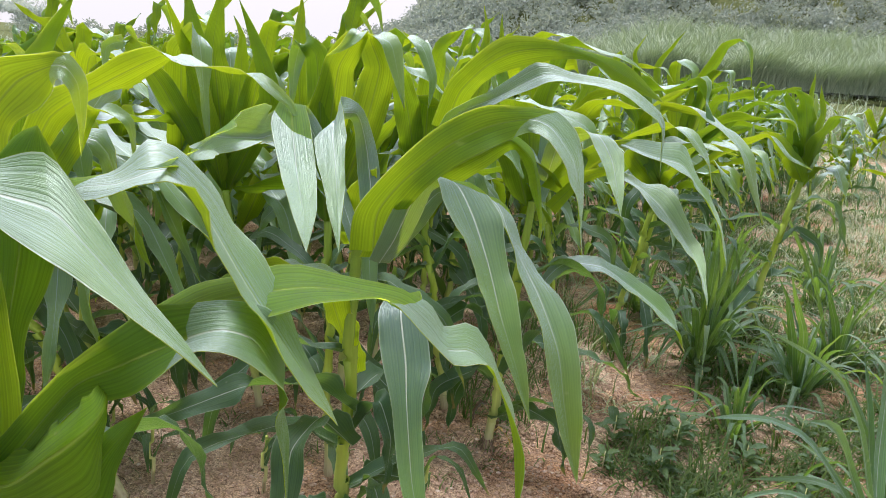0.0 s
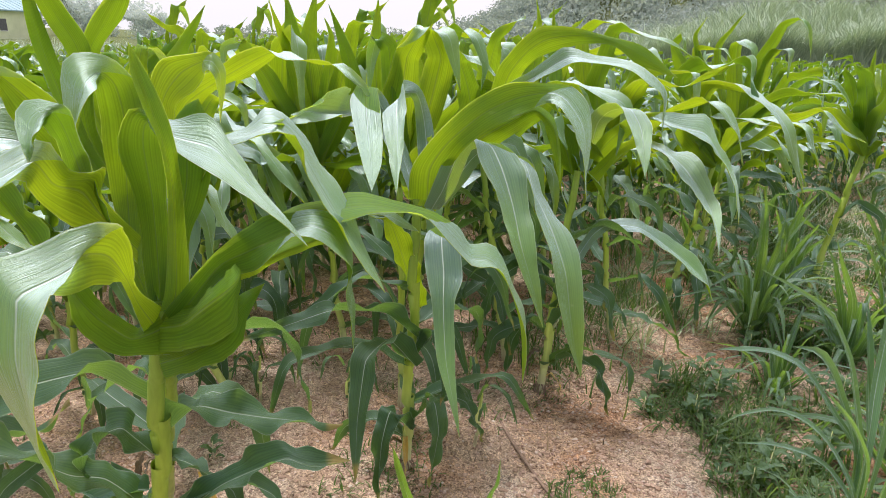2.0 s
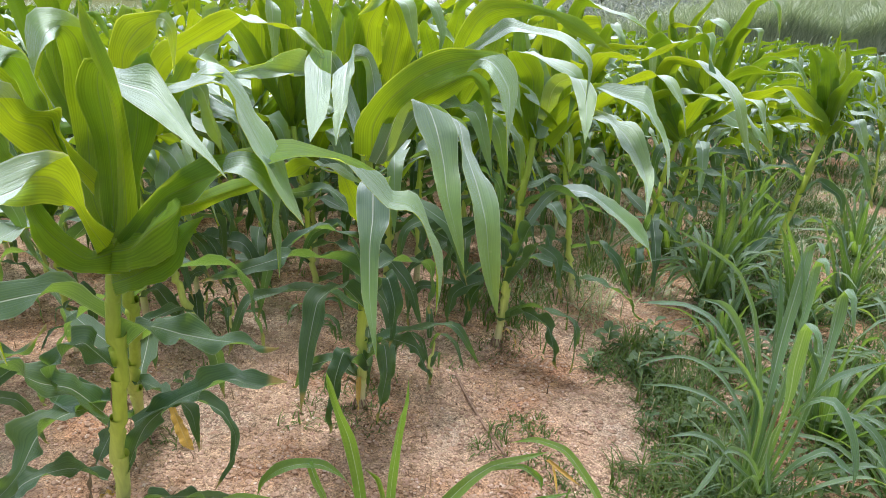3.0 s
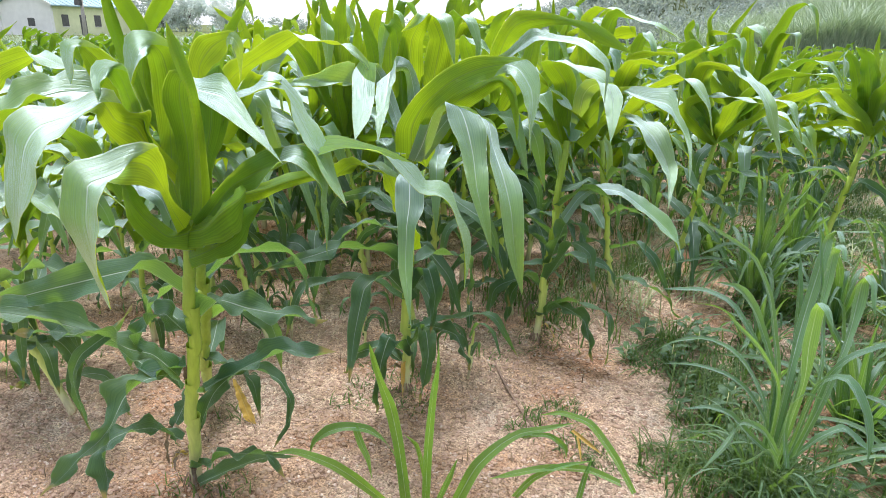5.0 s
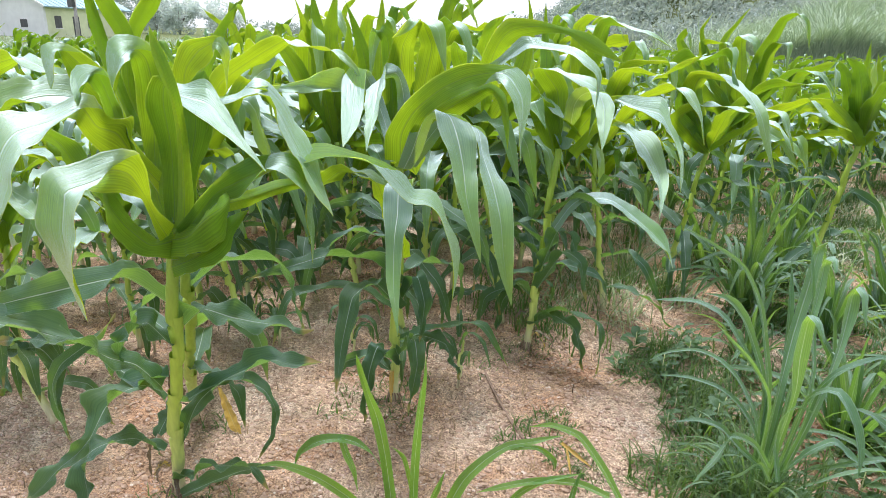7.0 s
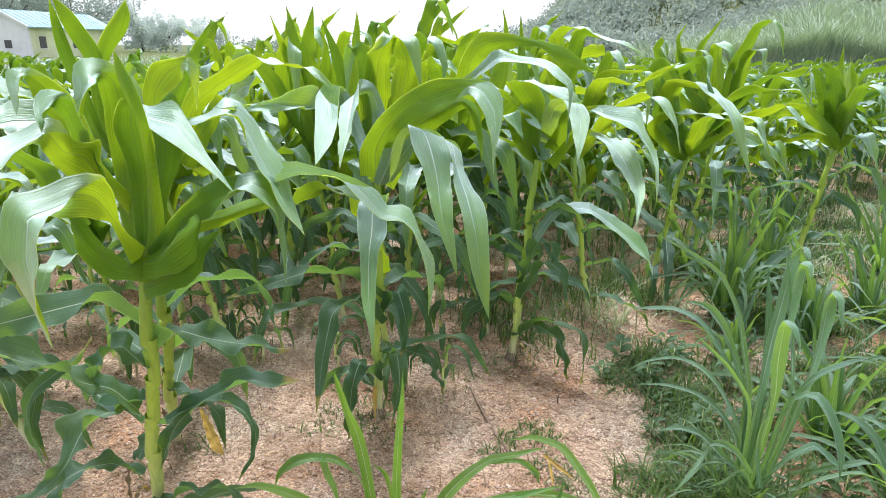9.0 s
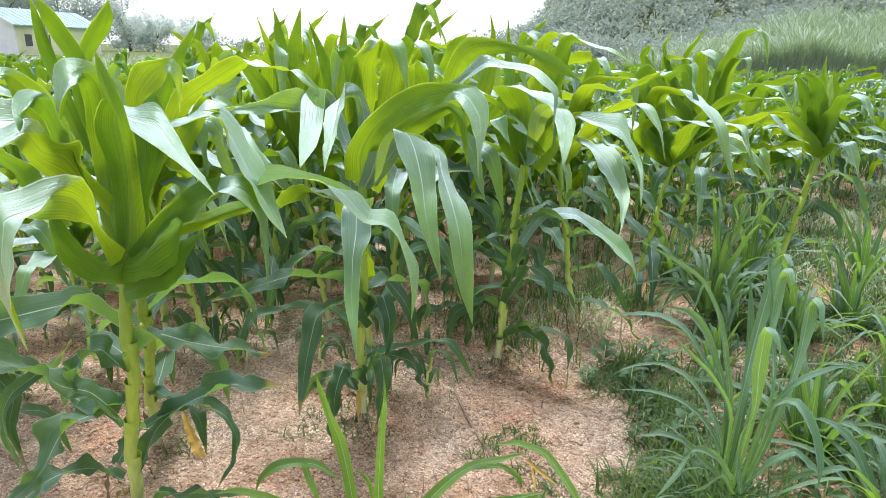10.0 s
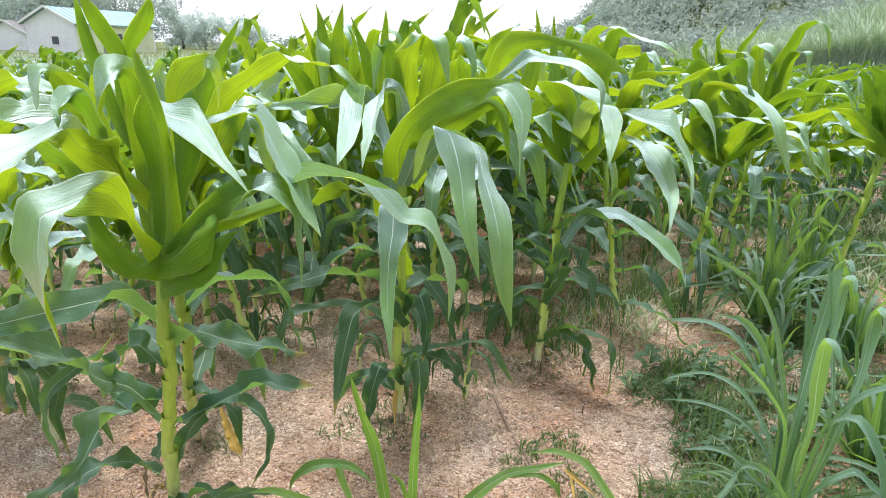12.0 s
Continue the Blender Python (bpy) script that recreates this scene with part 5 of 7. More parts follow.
corn_curl = corn(0.98, 4.20, "maize plant whose topmost blade curls over")
stalk(corn_curl, (0.135, 0.000, 0.95), 0.015, 7)
lower_leaves(corn_curl, 52, 0.95, (0.135, 0.000))
blade(corn_curl, 0.093, 0.50, 0.95, 0.09, (0.16, 0.00, 0.93), (0.18, -0.10, 1.37), (0.24, -0.15, 1.52), (0.27, -0.18, 1.61), (0.34, -0.20, 1.64), (0.39, -0.20, 1.59), (0.43, -0.20, 1.44))
blade(corn_curl, 0.128, 0.50, 0.95, 0.09, (0.16, 0.00, 0.93), (0.08, 0.00, 1.41), (0.07, -0.05, 1.52), (0.15, -0.10, 1.47), (0.18, -0.10, 1.31))
blade(corn_curl, 0.108, 0.50, 0.95, 0.09, (0.19, 0.00, 0.96), (0.23, -0.10, 1.39), (0.26, -0.15, 1.48), (0.32, -0.20, 1.47), (0.33, -0.20, 1.32))
blade(corn_curl, 0.084, 0.50, 0.95, 0.09, (0.09, 0.00, 0.96), (-0.03, 0.00, 1.45), (0.03, 0.00, 1.59), (0.09, 0.00, 1.68))
blade(corn_curl, 0.072, 0.50, 0.95, 0.09, (0.09, 0.00, 0.96), (-0.14, 0.00, 1.44), (-0.17, 0.00, 1.55), (-0.12, 0.00, 1.65))
blade(corn_curl, 0.128, 0.50, 0.95, 0.10, (0.12, 0.00, 0.94), (-0.18, -0.05, 1.31), (-0.29, -0.10, 1.48), (-0.25, -0.10, 1.54), (-0.22, -0.10, 1.43))
blade(corn_curl, 0.098, 0.50, 0.95, 0.10, (0.14, 0.00, 0.94), (-0.10, 0.00, 1.34), (-0.15, 0.00, 1.46), (-0.01, -0.05, 1.47), (0.05, -0.10, 1.40))

corn_right = corn(1.62, 3.95, "maize plant standing alone in the weedy strip")
stalk(corn_right, (0.137, -0.004, 0.94), 0.015, 7, sheaths=True)
lower_leaves(corn_right, 53, 0.94, (0.137, -0.004))
blade(corn_right, 0.143, 0.50, 0.95, 0.09, (0.13, 0.00, 0.95), (0.09, -0.05, 1.16), (0.03, -0.09, 1.33), (-0.05, -0.13, 1.39))
blade(corn_right, 0.098, 0.50, 0.95, 0.09, (0.12, 0.00, 0.95), (-0.01, -0.05, 1.28), (-0.07, -0.07, 1.36), (-0.11, -0.09, 1.32))
blade(corn_right, 0.128, 0.50, 0.95, 0.09, (0.15, 0.00, 0.93), (0.15, -0.07, 1.12), (0.18, -0.13, 1.26), (0.27, -0.17, 1.25), (0.33, -0.20, 1.12))
blade(corn_right, 0.098, 0.50, 0.95, 0.10, (0.13, -0.03, 0.90), (0.02, -0.07, 1.05), (-0.09, -0.11, 1.14), (-0.20, -0.15, 1.16))
blade(corn_right, 0.066, 0.50, 0.95, 0.07, (0.13, 0.00, 1.00), (0.09, -0.02, 1.28), (0.07, -0.03, 1.48))
blade(corn_right, 0.060, 0.50, 0.95, 0.07, (0.14, 0.00, 1.00), (0.17, 0.00, 1.25), (0.12, 0.00, 1.42))
blade(corn_right, 0.098, 0.50, 0.95, 0.10, (0.14, 0.00, 0.92), (0.13, 0.05, 1.25), (0.13, 0.05, 1.36), (0.08, 0.03, 1.36))
blade(corn_right, 0.098, 0.50, 0.95, 0.10, (0.15, 0.00, 0.87), (0.19, -0.05, 0.98), (0.26, -0.10, 0.99), (0.33, -0.15, 0.81))

young_corn = thing("young_corn", 0.12, 1.19, ground_height(0.12, 1.19), "young maize plant with narrow bright green blades", "maize plant")
strap(young_corn, (-0.027, -0.069, 0.011, 0.005, -0.056, 0.012), (-0.049, -0.072, 0.214, -0.019, -0.058, 0.221), (-0.080, -0.069, 0.349, -0.048, -0.053, 0.359), (-0.096, -0.085, 0.449, -0.080, -0.075, 0.459), (-0.115, -0.093, 0.540, -0.103, -0.086, 0.548), (-0.117, -0.092, 0.584, -0.117, -0.092, 0.584), mat=YOUNG_LEAF, n=30, cols=7, fold=0.25)
strap(young_corn, (0.036, -0.044, 0.013, 0.060, -0.034, 0.013), (0.057, -0.081, 0.233, 0.081, -0.068, 0.243), (0.085, -0.120, 0.406, 0.106, -0.109, 0.416), (0.119, -0.168, 0.551, 0.133, -0.157, 0.564), (0.147, -0.206, 0.634, 0.155, -0.203, 0.635), (0.157, -0.217, 0.705, 0.157, -0.217, 0.705), mat=YOUNG_LEAF, n=30, cols=7, fold=0.25)
strap(young_corn, (-0.008, -0.039, 0.072, -0.022, -0.045, 0.072), (-0.055, -0.079, 0.220, -0.074, -0.070, 0.229), (-0.121, -0.110, 0.277, -0.130, -0.089, 0.291), (-0.171, -0.147, 0.296, -0.184, -0.125, 0.310), (-0.214, -0.178, 0.288, -0.238, -0.158, 0.304), (-0.254, -0.196, 0.262, -0.270, -0.192, 0.268), (-0.271, -0.213, 0.223, -0.271, -0.213, 0.223), mat=YOUNG_LEAF, n=30, cols=7, fold=0.25)
strap(young_corn, (-0.043, -0.087, -0.021, -0.033, -0.078, -0.009), (-0.131, -0.195, 0.148, -0.121, -0.167, 0.160), (-0.175, -0.244, 0.221, -0.176, -0.216, 0.235), (-0.220, -0.287, 0.274, -0.231, -0.265, 0.286), (-0.264, -0.314, 0.299, -0.273, -0.300, 0.307), (-0.306, -0.343, 0.308, -0.306, -0.343, 0.308), mat=YOUNG_LEAF, n=30, cols=7, fold=0.25)
strap(young_corn, (-0.153, -0.114, 0.304, -0.169, -0.123, 0.297), (-0.123, -0.130, 0.260, -0.141, -0.140, 0.251), (-0.095, -0.144, 0.221, -0.107, -0.152, 0.212), (-0.081, -0.163, 0.155, -0.081, -0.163, 0.155), mat=YOUNG_LEAF, n=30, cols=7, fold=0.25)
strap(young_corn, (0.031, -0.015, 0.067, 0.044, -0.010, 0.067), (0.006, -0.030, 0.208, 0.017, -0.024, 0.215), (-0.025, -0.046, 0.259, -0.025, -0.046, 0.259), mat=YOUNG_LEAF, n=30, cols=7, fold=0.25)
strap(young_corn, (0.078, -0.036, 0.021, 0.095, -0.029, 0.021), (0.122, -0.053, 0.143, 0.141, -0.046, 0.144), (0.158, -0.045, 0.223, 0.158, -0.045, 0.223), mat=YOUNG_LEAF, n=30, cols=7, fold=0.25)

low_sprout = thing("grass_sprout", 0.47, 1.32, ground_height(0.47, 1.32), "low grassy sprout with yellowing blade tips", "grass")
strap(low_sprout, (-0.192, -0.239, 0.107, -0.155, -0.227, 0.102), (-0.148, -0.185, 0.220, -0.110, -0.189, 0.211), (-0.087, -0.129, 0.281, -0.053, -0.132, 0.273), (-0.029, -0.073, 0.304, -0.011, -0.087, 0.293), (0.043, -0.013, 0.300, 0.052, -0.029, 0.290), (0.123, 0.034, 0.302, 0.123, 0.034, 0.302), mat=YOUNG_LEAF, n=30, cols=7, fold=0.25)
strap(low_sprout, (-0.019, -0.076, 0.294, -0.023, -0.091, 0.287), (0.061, -0.035, 0.290, 0.055, -0.050, 0.283), (0.113, -0.019, 0.248, 0.104, -0.033, 0.242), (0.118, -0.035, 0.212, 0.118, -0.035, 0.212), mat=YOUNG_LEAF, n=30, cols=7, fold=0.25)
strap(low_sprout, (0.291, -0.022, 0.149, 0.283, -0.002, 0.160), (0.191, -0.047, 0.187, 0.186, -0.026, 0.198), (0.081, -0.105, 0.206, 0.075, -0.087, 0.216), (-0.007, -0.172, 0.208, -0.017, -0.157, 0.217), (-0.080, -0.215, 0.208, -0.080, -0.215, 0.208), mat=YOUNG_LEAF, n=30, cols=7, fold=0.25)
strap(low_sprout, (-0.020, -0.165, 0.127, 0.001, -0.158, 0.122), (0.026, -0.131, 0.187, 0.045, -0.137, 0.181), (0.098, -0.079, 0.217, 0.110, -0.090, 0.210), (0.210, -0.017, 0.223, 0.210, -0.017, 0.223), mat=YOUNG_LEAF, n=30, cols=7, fold=0.25)
strap(low_sprout, (0.323, -0.000, 0.117, 0.336, 0.007, 0.123), (0.260, 0.038, 0.182, 0.274, 0.058, 0.190), (0.202, 0.067, 0.234, 0.215, 0.090, 0.244), (0.153, 0.084, 0.269, 0.163, 0.105, 0.280), (0.078, 0.074, 0.291, 0.074, 0.089, 0.301), (0.004, 0.051, 0.289, 0.004, 0.051, 0.289), mat=YOUNG_LEAF, n=30, cols=7, fold=0.25)
strap(low_sprout, (0.165, -0.094, 0.122, 0.183, -0.087, 0.122), (0.175, -0.056, 0.184, 0.191, -0.049, 0.187), (0.196, -0.017, 0.240, 0.196, -0.017, 0.240), mat=YOUNG_LEAF, n=30, cols=7, fold=0.25)
strap(low_sprout, (0.124, 0.027, 0.282, 0.116, 0.022, 0.277), (0.181, 0.017, 0.255, 0.173, 0.011, 0.248), (0.225, 0.002, 0.231, 0.225, 0.002, 0.231), mat=DRY_LEAF, n=30, cols=7, fold=0.25)
strap(low_sprout, (0.141, 0.026, 0.260, 0.134, 0.023, 0.260), (0.156, -0.001, 0.231, 0.149, -0.004, 0.231), (0.165, -0.022, 0.196, 0.165, -0.022, 0.196), mat=DRY_LEAF, n=30, cols=7, fold=0.25)

big_clump = thing("grass_clump", 1.190, 1.620, ground_height(1.190, 1.620), "tall clump of coarse grass with white-ribbed blades", "grass clump")
strap(big_clump, (-0.014, -0.007, 0.013, -0.001, -0.001, 0.013), (-0.018, 0.046, 0.412, -0.001, 0.053, 0.413), (-0.047, 0.077, 0.562, -0.030, 0.084, 0.562), (-0.079, 0.109, 0.685, -0.065, 0.116, 0.689), (-0.138, 0.125, 0.794, -0.131, 0.132, 0.804), (-0.217, 0.116, 0.851, -0.214, 0.121, 0.862), (-0.291, 0.102, 0.893, -0.290, 0.105, 0.900), (-0.346, 0.091, 0.924, -0.346, 0.091, 0.924), mat=CLUMP_LEAF, n=26, cols=5, fold=0.2)
strap(big_clump, (-0.006, -0.004, 0.013, 0.009, 0.002, 0.014), (0.016, 0.087, 0.366, 0.038, 0.096, 0.366), (0.036, 0.205, 0.543, 0.074, 0.225, 0.557), (0.064, 0.307, 0.702, 0.110, 0.330, 0.716), (0.096, 0.387, 0.824, 0.126, 0.405, 0.842), (0.120, 0.396, 0.854, 0.146, 0.404, 0.849), (0.145, 0.368, 0.814, 0.157, 0.374, 0.818), fold=0.2, mat=CLUMP_LEAF, n=26, cols=5)
strap(big_clump, (0.006, 0.001, 0.014, 0.021, 0.007, 0.014), (0.050, 0.101, 0.366, 0.069, 0.109, 0.367), (0.073, 0.174, 0.543, 0.096, 0.186, 0.550), (0.098, 0.255, 0.677, 0.123, 0.270, 0.690), (0.102, 0.300, 0.797, 0.135, 0.318, 0.811), (0.127, 0.298, 0.827, 0.149, 0.307, 0.827), (0.141, 0.264, 0.779, 0.150, 0.269, 0.786), fold=0.2, mat=CLUMP_LEAF, n=26, cols=5)
strap(big_clump, (0.012, 0.004, 0.014, 0.027, 0.010, 0.014), (0.044, -0.001, 0.435, 0.065, 0.007, 0.435), (0.024, -0.012, 0.582, 0.067, 0.005, 0.583), (0.025, -0.020, 0.715, 0.063, -0.007, 0.712), (0.039, -0.031, 0.735, 0.068, -0.021, 0.730), (0.065, -0.054, 0.704, 0.080, -0.048, 0.706), (0.084, -0.073, 0.662, 0.084, -0.073, 0.662), fold=0.15, mat=CLUMP_LEAF, n=26, cols=5)
strap(big_clump, (0.020, 0.007, 0.014, 0.033, 0.012, 0.014), (0.080, -0.014, 0.329, 0.095, -0.009, 0.326), (0.106, 0.015, 0.476, 0.122, 0.018, 0.465), (0.157, 0.038, 0.552, 0.162, 0.018, 0.543), (0.221, 0.054, 0.592, 0.224, 0.036, 0.585), (0.302, 0.065, 0.621, 0.302, 0.065, 0.621), mat=CLUMP_LEAF, n=26, cols=5, fold=0.2)
strap(big_clump, (0.028, 0.010, 0.014, 0.041, 0.015, 0.014), (0.077, -0.009, 0.440, 0.085, -0.011, 0.426), (0.132, -0.011, 0.510, 0.132, -0.029, 0.503), (0.175, -0.023, 0.513, 0.158, -0.058, 0.502), (0.214, -0.054, 0.450, 0.192, -0.088, 0.442), (0.241, -0.088, 0.371, 0.218, -0.112, 0.366), (0.233, -0.126, 0.293, 0.233, -0.126, 0.293), wave=0.06, mat=CLUMP_LEAF, n=26, cols=5, fold=0.2)
strap(big_clump, (-0.015, -0.007, 0.013, -0.002, -0.002, 0.013), (-0.020, 0.041, 0.403, -0.007, 0.049, 0.410), (-0.082, 0.078, 0.506, -0.070, 0.085, 0.514), (-0.174, 0.122, 0.621, -0.166, 0.141, 0.630), (-0.259, 0.155, 0.647, -0.256, 0.171, 0.655), (-0.334, 0.176, 0.631, -0.333, 0.192, 0.639), (-0.401, 0.177, 0.626, -0.401, 0.177, 0.626), mat=CLUMP_LEAF, n=26, cols=5, fold=0.2)
strap(big_clump, (-0.017, -0.008, 0.013, -0.004, -0.003, 0.013), (-0.028, 0.042, 0.414, -0.015, 0.050, 0.419), (-0.086, 0.076, 0.569, -0.070, 0.087, 0.584), (-0.130, 0.058, 0.655, -0.111, 0.088, 0.665), (-0.178, 0.040, 0.714, -0.165, 0.063, 0.723), (-0.245, 0.028, 0.734, -0.245, 0.028, 0.734), wave=0.05, mat=CLUMP_LEAF, n=26, cols=5, fold=0.2)
strap(big_clump, (-0.011, -0.006, 0.013, 0.002, -0.000, 0.013), (-0.017, -0.023, 0.408, -0.006, -0.017, 0.414), (-0.092, -0.086, 0.567, -0.083, -0.080, 0.574), (-0.161, -0.148, 0.657, -0.154, -0.143, 0.664), (-0.221, -0.189, 0.734, -0.221, -0.189, 0.734), mat=CLUMP_LEAF, n=26, cols=5, fold=0.2)
strap(big_clump, (-0.024, -0.010, 0.013, -0.011, -0.005, 0.013), (-0.036, -0.038, 0.325, -0.024, -0.032, 0.331), (-0.100, 0.001, 0.450, -0.090, 0.013, 0.453), (-0.162, 0.028, 0.504, -0.156, 0.044, 0.510), (-0.244, 0.039, 0.525, -0.240, 0.051, 0.530), (-0.335, 0.020, 0.505, -0.334, 0.029, 0.509), (-0.397, 0.006, 0.462, -0.397, 0.006, 0.462), mat=CLUMP_LEAF, n=26, cols=5, fold=0.2)
strap(big_clump, (-0.025, -0.011, 0.013, -0.012, -0.006, 0.013), (-0.034, -0.050, 0.292, -0.023, -0.043, 0.297), (-0.097, -0.040, 0.398, -0.089, -0.027, 0.402), (-0.168, -0.049, 0.452, -0.163, -0.035, 0.457), (-0.265, -0.056, 0.472, -0.264, -0.046, 0.476), (-0.374, -0.064, 0.462, -0.374, -0.064, 0.462), mat=CLUMP_LEAF, n=26, cols=5, fold=0.2)
strap(big_clump, (0.005, -0.081, 0.225, 0.020, -0.073, 0.232), (-0.052, -0.141, 0.331, -0.041, -0.119, 0.336), (-0.123, -0.208, 0.385, -0.116, -0.183, 0.391), (-0.169, -0.262, 0.341, -0.152, -0.264, 0.339), (-0.222, -0.333, 0.275, -0.222, -0.333, 0.275), wave=0.06, mat=CLUMP_LEAF, n=26, cols=5, fold=0.2)
strap(big_clump, (-0.012, -0.088, 0.225, 0.001, -0.080, 0.231), (-0.085, -0.130, 0.300, -0.075, -0.111, 0.306), (-0.149, -0.162, 0.376, -0.144, -0.142, 0.383), (-0.215, -0.198, 0.410, -0.214, -0.181, 0.415), (-0.291, -0.241, 0.417, -0.291, -0.241, 0.417), mat=CLUMP_LEAF, n=26, cols=5, fold=0.2)
strap(big_clump, (0.053, -0.063, 0.223, 0.065, -0.060, 0.219), (0.114, -0.034, 0.303, 0.119, -0.055, 0.296), (0.180, -0.014, 0.345, 0.178, -0.041, 0.337), (0.231, -0.021, 0.312, 0.221, -0.044, 0.306), (0.276, -0.045, 0.282, 0.276, -0.045, 0.282), wave=0.06, mat=CLUMP_LEAF, n=26, cols=5, fold=0.2)
strap(big_clump, (-0.000, -0.001, 0.013, 0.013, 0.004, 0.014), (0.034, 0.113, 0.355, 0.051, 0.120, 0.355), (0.034, 0.216, 0.513, 0.056, 0.225, 0.514), (0.030, 0.286, 0.649, 0.050, 0.294, 0.650), (0.025, 0.356, 0.784, 0.025, 0.356, 0.784), mat=CLUMP_LEAF, n=26, cols=5, fold=0.2)
strap(big_clump, (0.033, 0.012, 0.014, 0.046, 0.017, 0.015), (0.112, 0.120, 0.413, 0.124, 0.125, 0.414), (0.109, 0.220, 0.569, 0.122, 0.225, 0.569), (0.081, 0.300, 0.755, 0.094, 0.305, 0.756), (0.065, 0.362, 0.883, 0.065, 0.362, 0.883), mat=CLUMP_LEAF, n=26, cols=5, fold=0.2)
strap(big_clump, (0.040, 0.015, 0.014, 0.055, 0.021, 0.015), (0.145, 0.139, 0.368, 0.165, 0.146, 0.366), (0.194, 0.258, 0.518, 0.221, 0.270, 0.523), (0.204, 0.321, 0.618, 0.249, 0.341, 0.625), (0.218, 0.356, 0.702, 0.250, 0.371, 0.708), (0.246, 0.346, 0.706, 0.269, 0.355, 0.707), (0.256, 0.305, 0.643, 0.271, 0.311, 0.644), (0.274, 0.291, 0.587, 0.274, 0.291, 0.587), roll=0, mat=CLUMP_LEAF, n=26, cols=5, fold=0.2)
strap(big_clump, (0.037, -0.091, 0.194, 0.051, -0.086, 0.194), (0.016, -0.063, 0.293, 0.030, -0.058, 0.293), (0.019, -0.051, 0.388, 0.030, -0.045, 0.390), (0.058, -0.041, 0.435, 0.061, -0.037, 0.443), (0.138, -0.028, 0.415, 0.138, -0.028, 0.415), mat=CLUMP_LEAF, n=26, cols=5, fold=0.2)
strap(big_clump, (0.014, -0.100, 0.194, 0.026, -0.096, 0.194), (-0.027, -0.134, 0.270, -0.019, -0.128, 0.279), (-0.079, -0.211, 0.270, -0.076, -0.205, 0.282), (-0.128, -0.262, 0.276, -0.128, -0.262, 0.276), mat=CLUMP_LEAF, n=26, cols=5, fold=0.2)
tuft(big_clump, 11, 70, 0.40, 0.011, 0.08)



def field_plant(seed, height, label=CORN, cols=5, n=20, bias=0.0):
    """One maize plant of the field, with its own random blades, standing at the origin."""
    rng = random.Random(seed)
    plant = thing("corn_plant", 0, 0, 0, label, "maize plant", "maize plants of the field")
    top = height * 0.66
    lean = (rng.uniform(-0.04, 0.10), rng.uniform(-0.05, 0.03), top)
    stalk(plant, lean, rng.uniform(0.012, 0.016))
    count = rng.randint(13, 15)
    az = rng.uniform(0, 6.28)
    for i in range(count):
        f = i / (count - 1)
        az += math.pi + rng.uniform(-0.6, 0.6)
        a = az
        if f > 0.3 and rng.random() < 0.6:
            a = bias + rng.uniform(-0.9, 0.9)          # the wind has laid many blades one way
        h = top * (0.12 + 0.88 * f ** 0.8)
        if f > 0.86:
            length, width = rng.uniform(0.42, 0.60) * height / 1.5, rng.uniform(0.06, 0.085)
            ele = (rng.uniform(72, 86), rng.choice((66, 40, 5, -20)), rng.choice((40, 5, -70, -80)))
            brk = ((rng.uniform(0.35, 0.55), 0.12), (rng.uniform(0.6, 0.75), 0.2))
        elif f > 0.38:
            length, width = rng.uniform(0.70, 0.98) * height / 1.5, rng.uniform(0.085, 0.125)
            ele = (rng.uniform(48, 74), rng.uniform(-24, 18), rng.uniform(-88, -40))
            brk = ((rng.uniform(0.16, 0.34), rng.uniform(0.05, 0.14)), (rng.uniform(0.48, 0.70), rng.uniform(0.05, 0.18)))
        else:
            length, width = rng.uniform(0.45, 0.75), rng.uniform(0.06, 0.095)
            ele = (rng.uniform(15, 60), rng.uniform(-40, 15), rng.uniform(-95, -60))
            brk = ((rng.uniform(0.12, 0.3), 0.12), (rng.uniform(0.4, 0.6), 0.2))
        pts = breaking(h, a, length, ele, brk, rng.uniform(-0.7, 0.7))
        pts = [(q[0] + lean[0] * h / top, q[1] + lean[1] * h / top, max(q[2], 0.02)) for q in pts]
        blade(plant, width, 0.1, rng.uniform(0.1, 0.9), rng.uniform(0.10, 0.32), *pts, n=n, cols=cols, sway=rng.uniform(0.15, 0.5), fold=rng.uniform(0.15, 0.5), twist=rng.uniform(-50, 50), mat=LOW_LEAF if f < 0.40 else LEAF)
    return plant


TALL = [field_plant(100 + i, hgt, cols=7, bias=0.2) for i, hgt in enumerate((1.45, 1.58, 1.50, 1.66, 1.38, 1.55, 1.48, 1.62))]


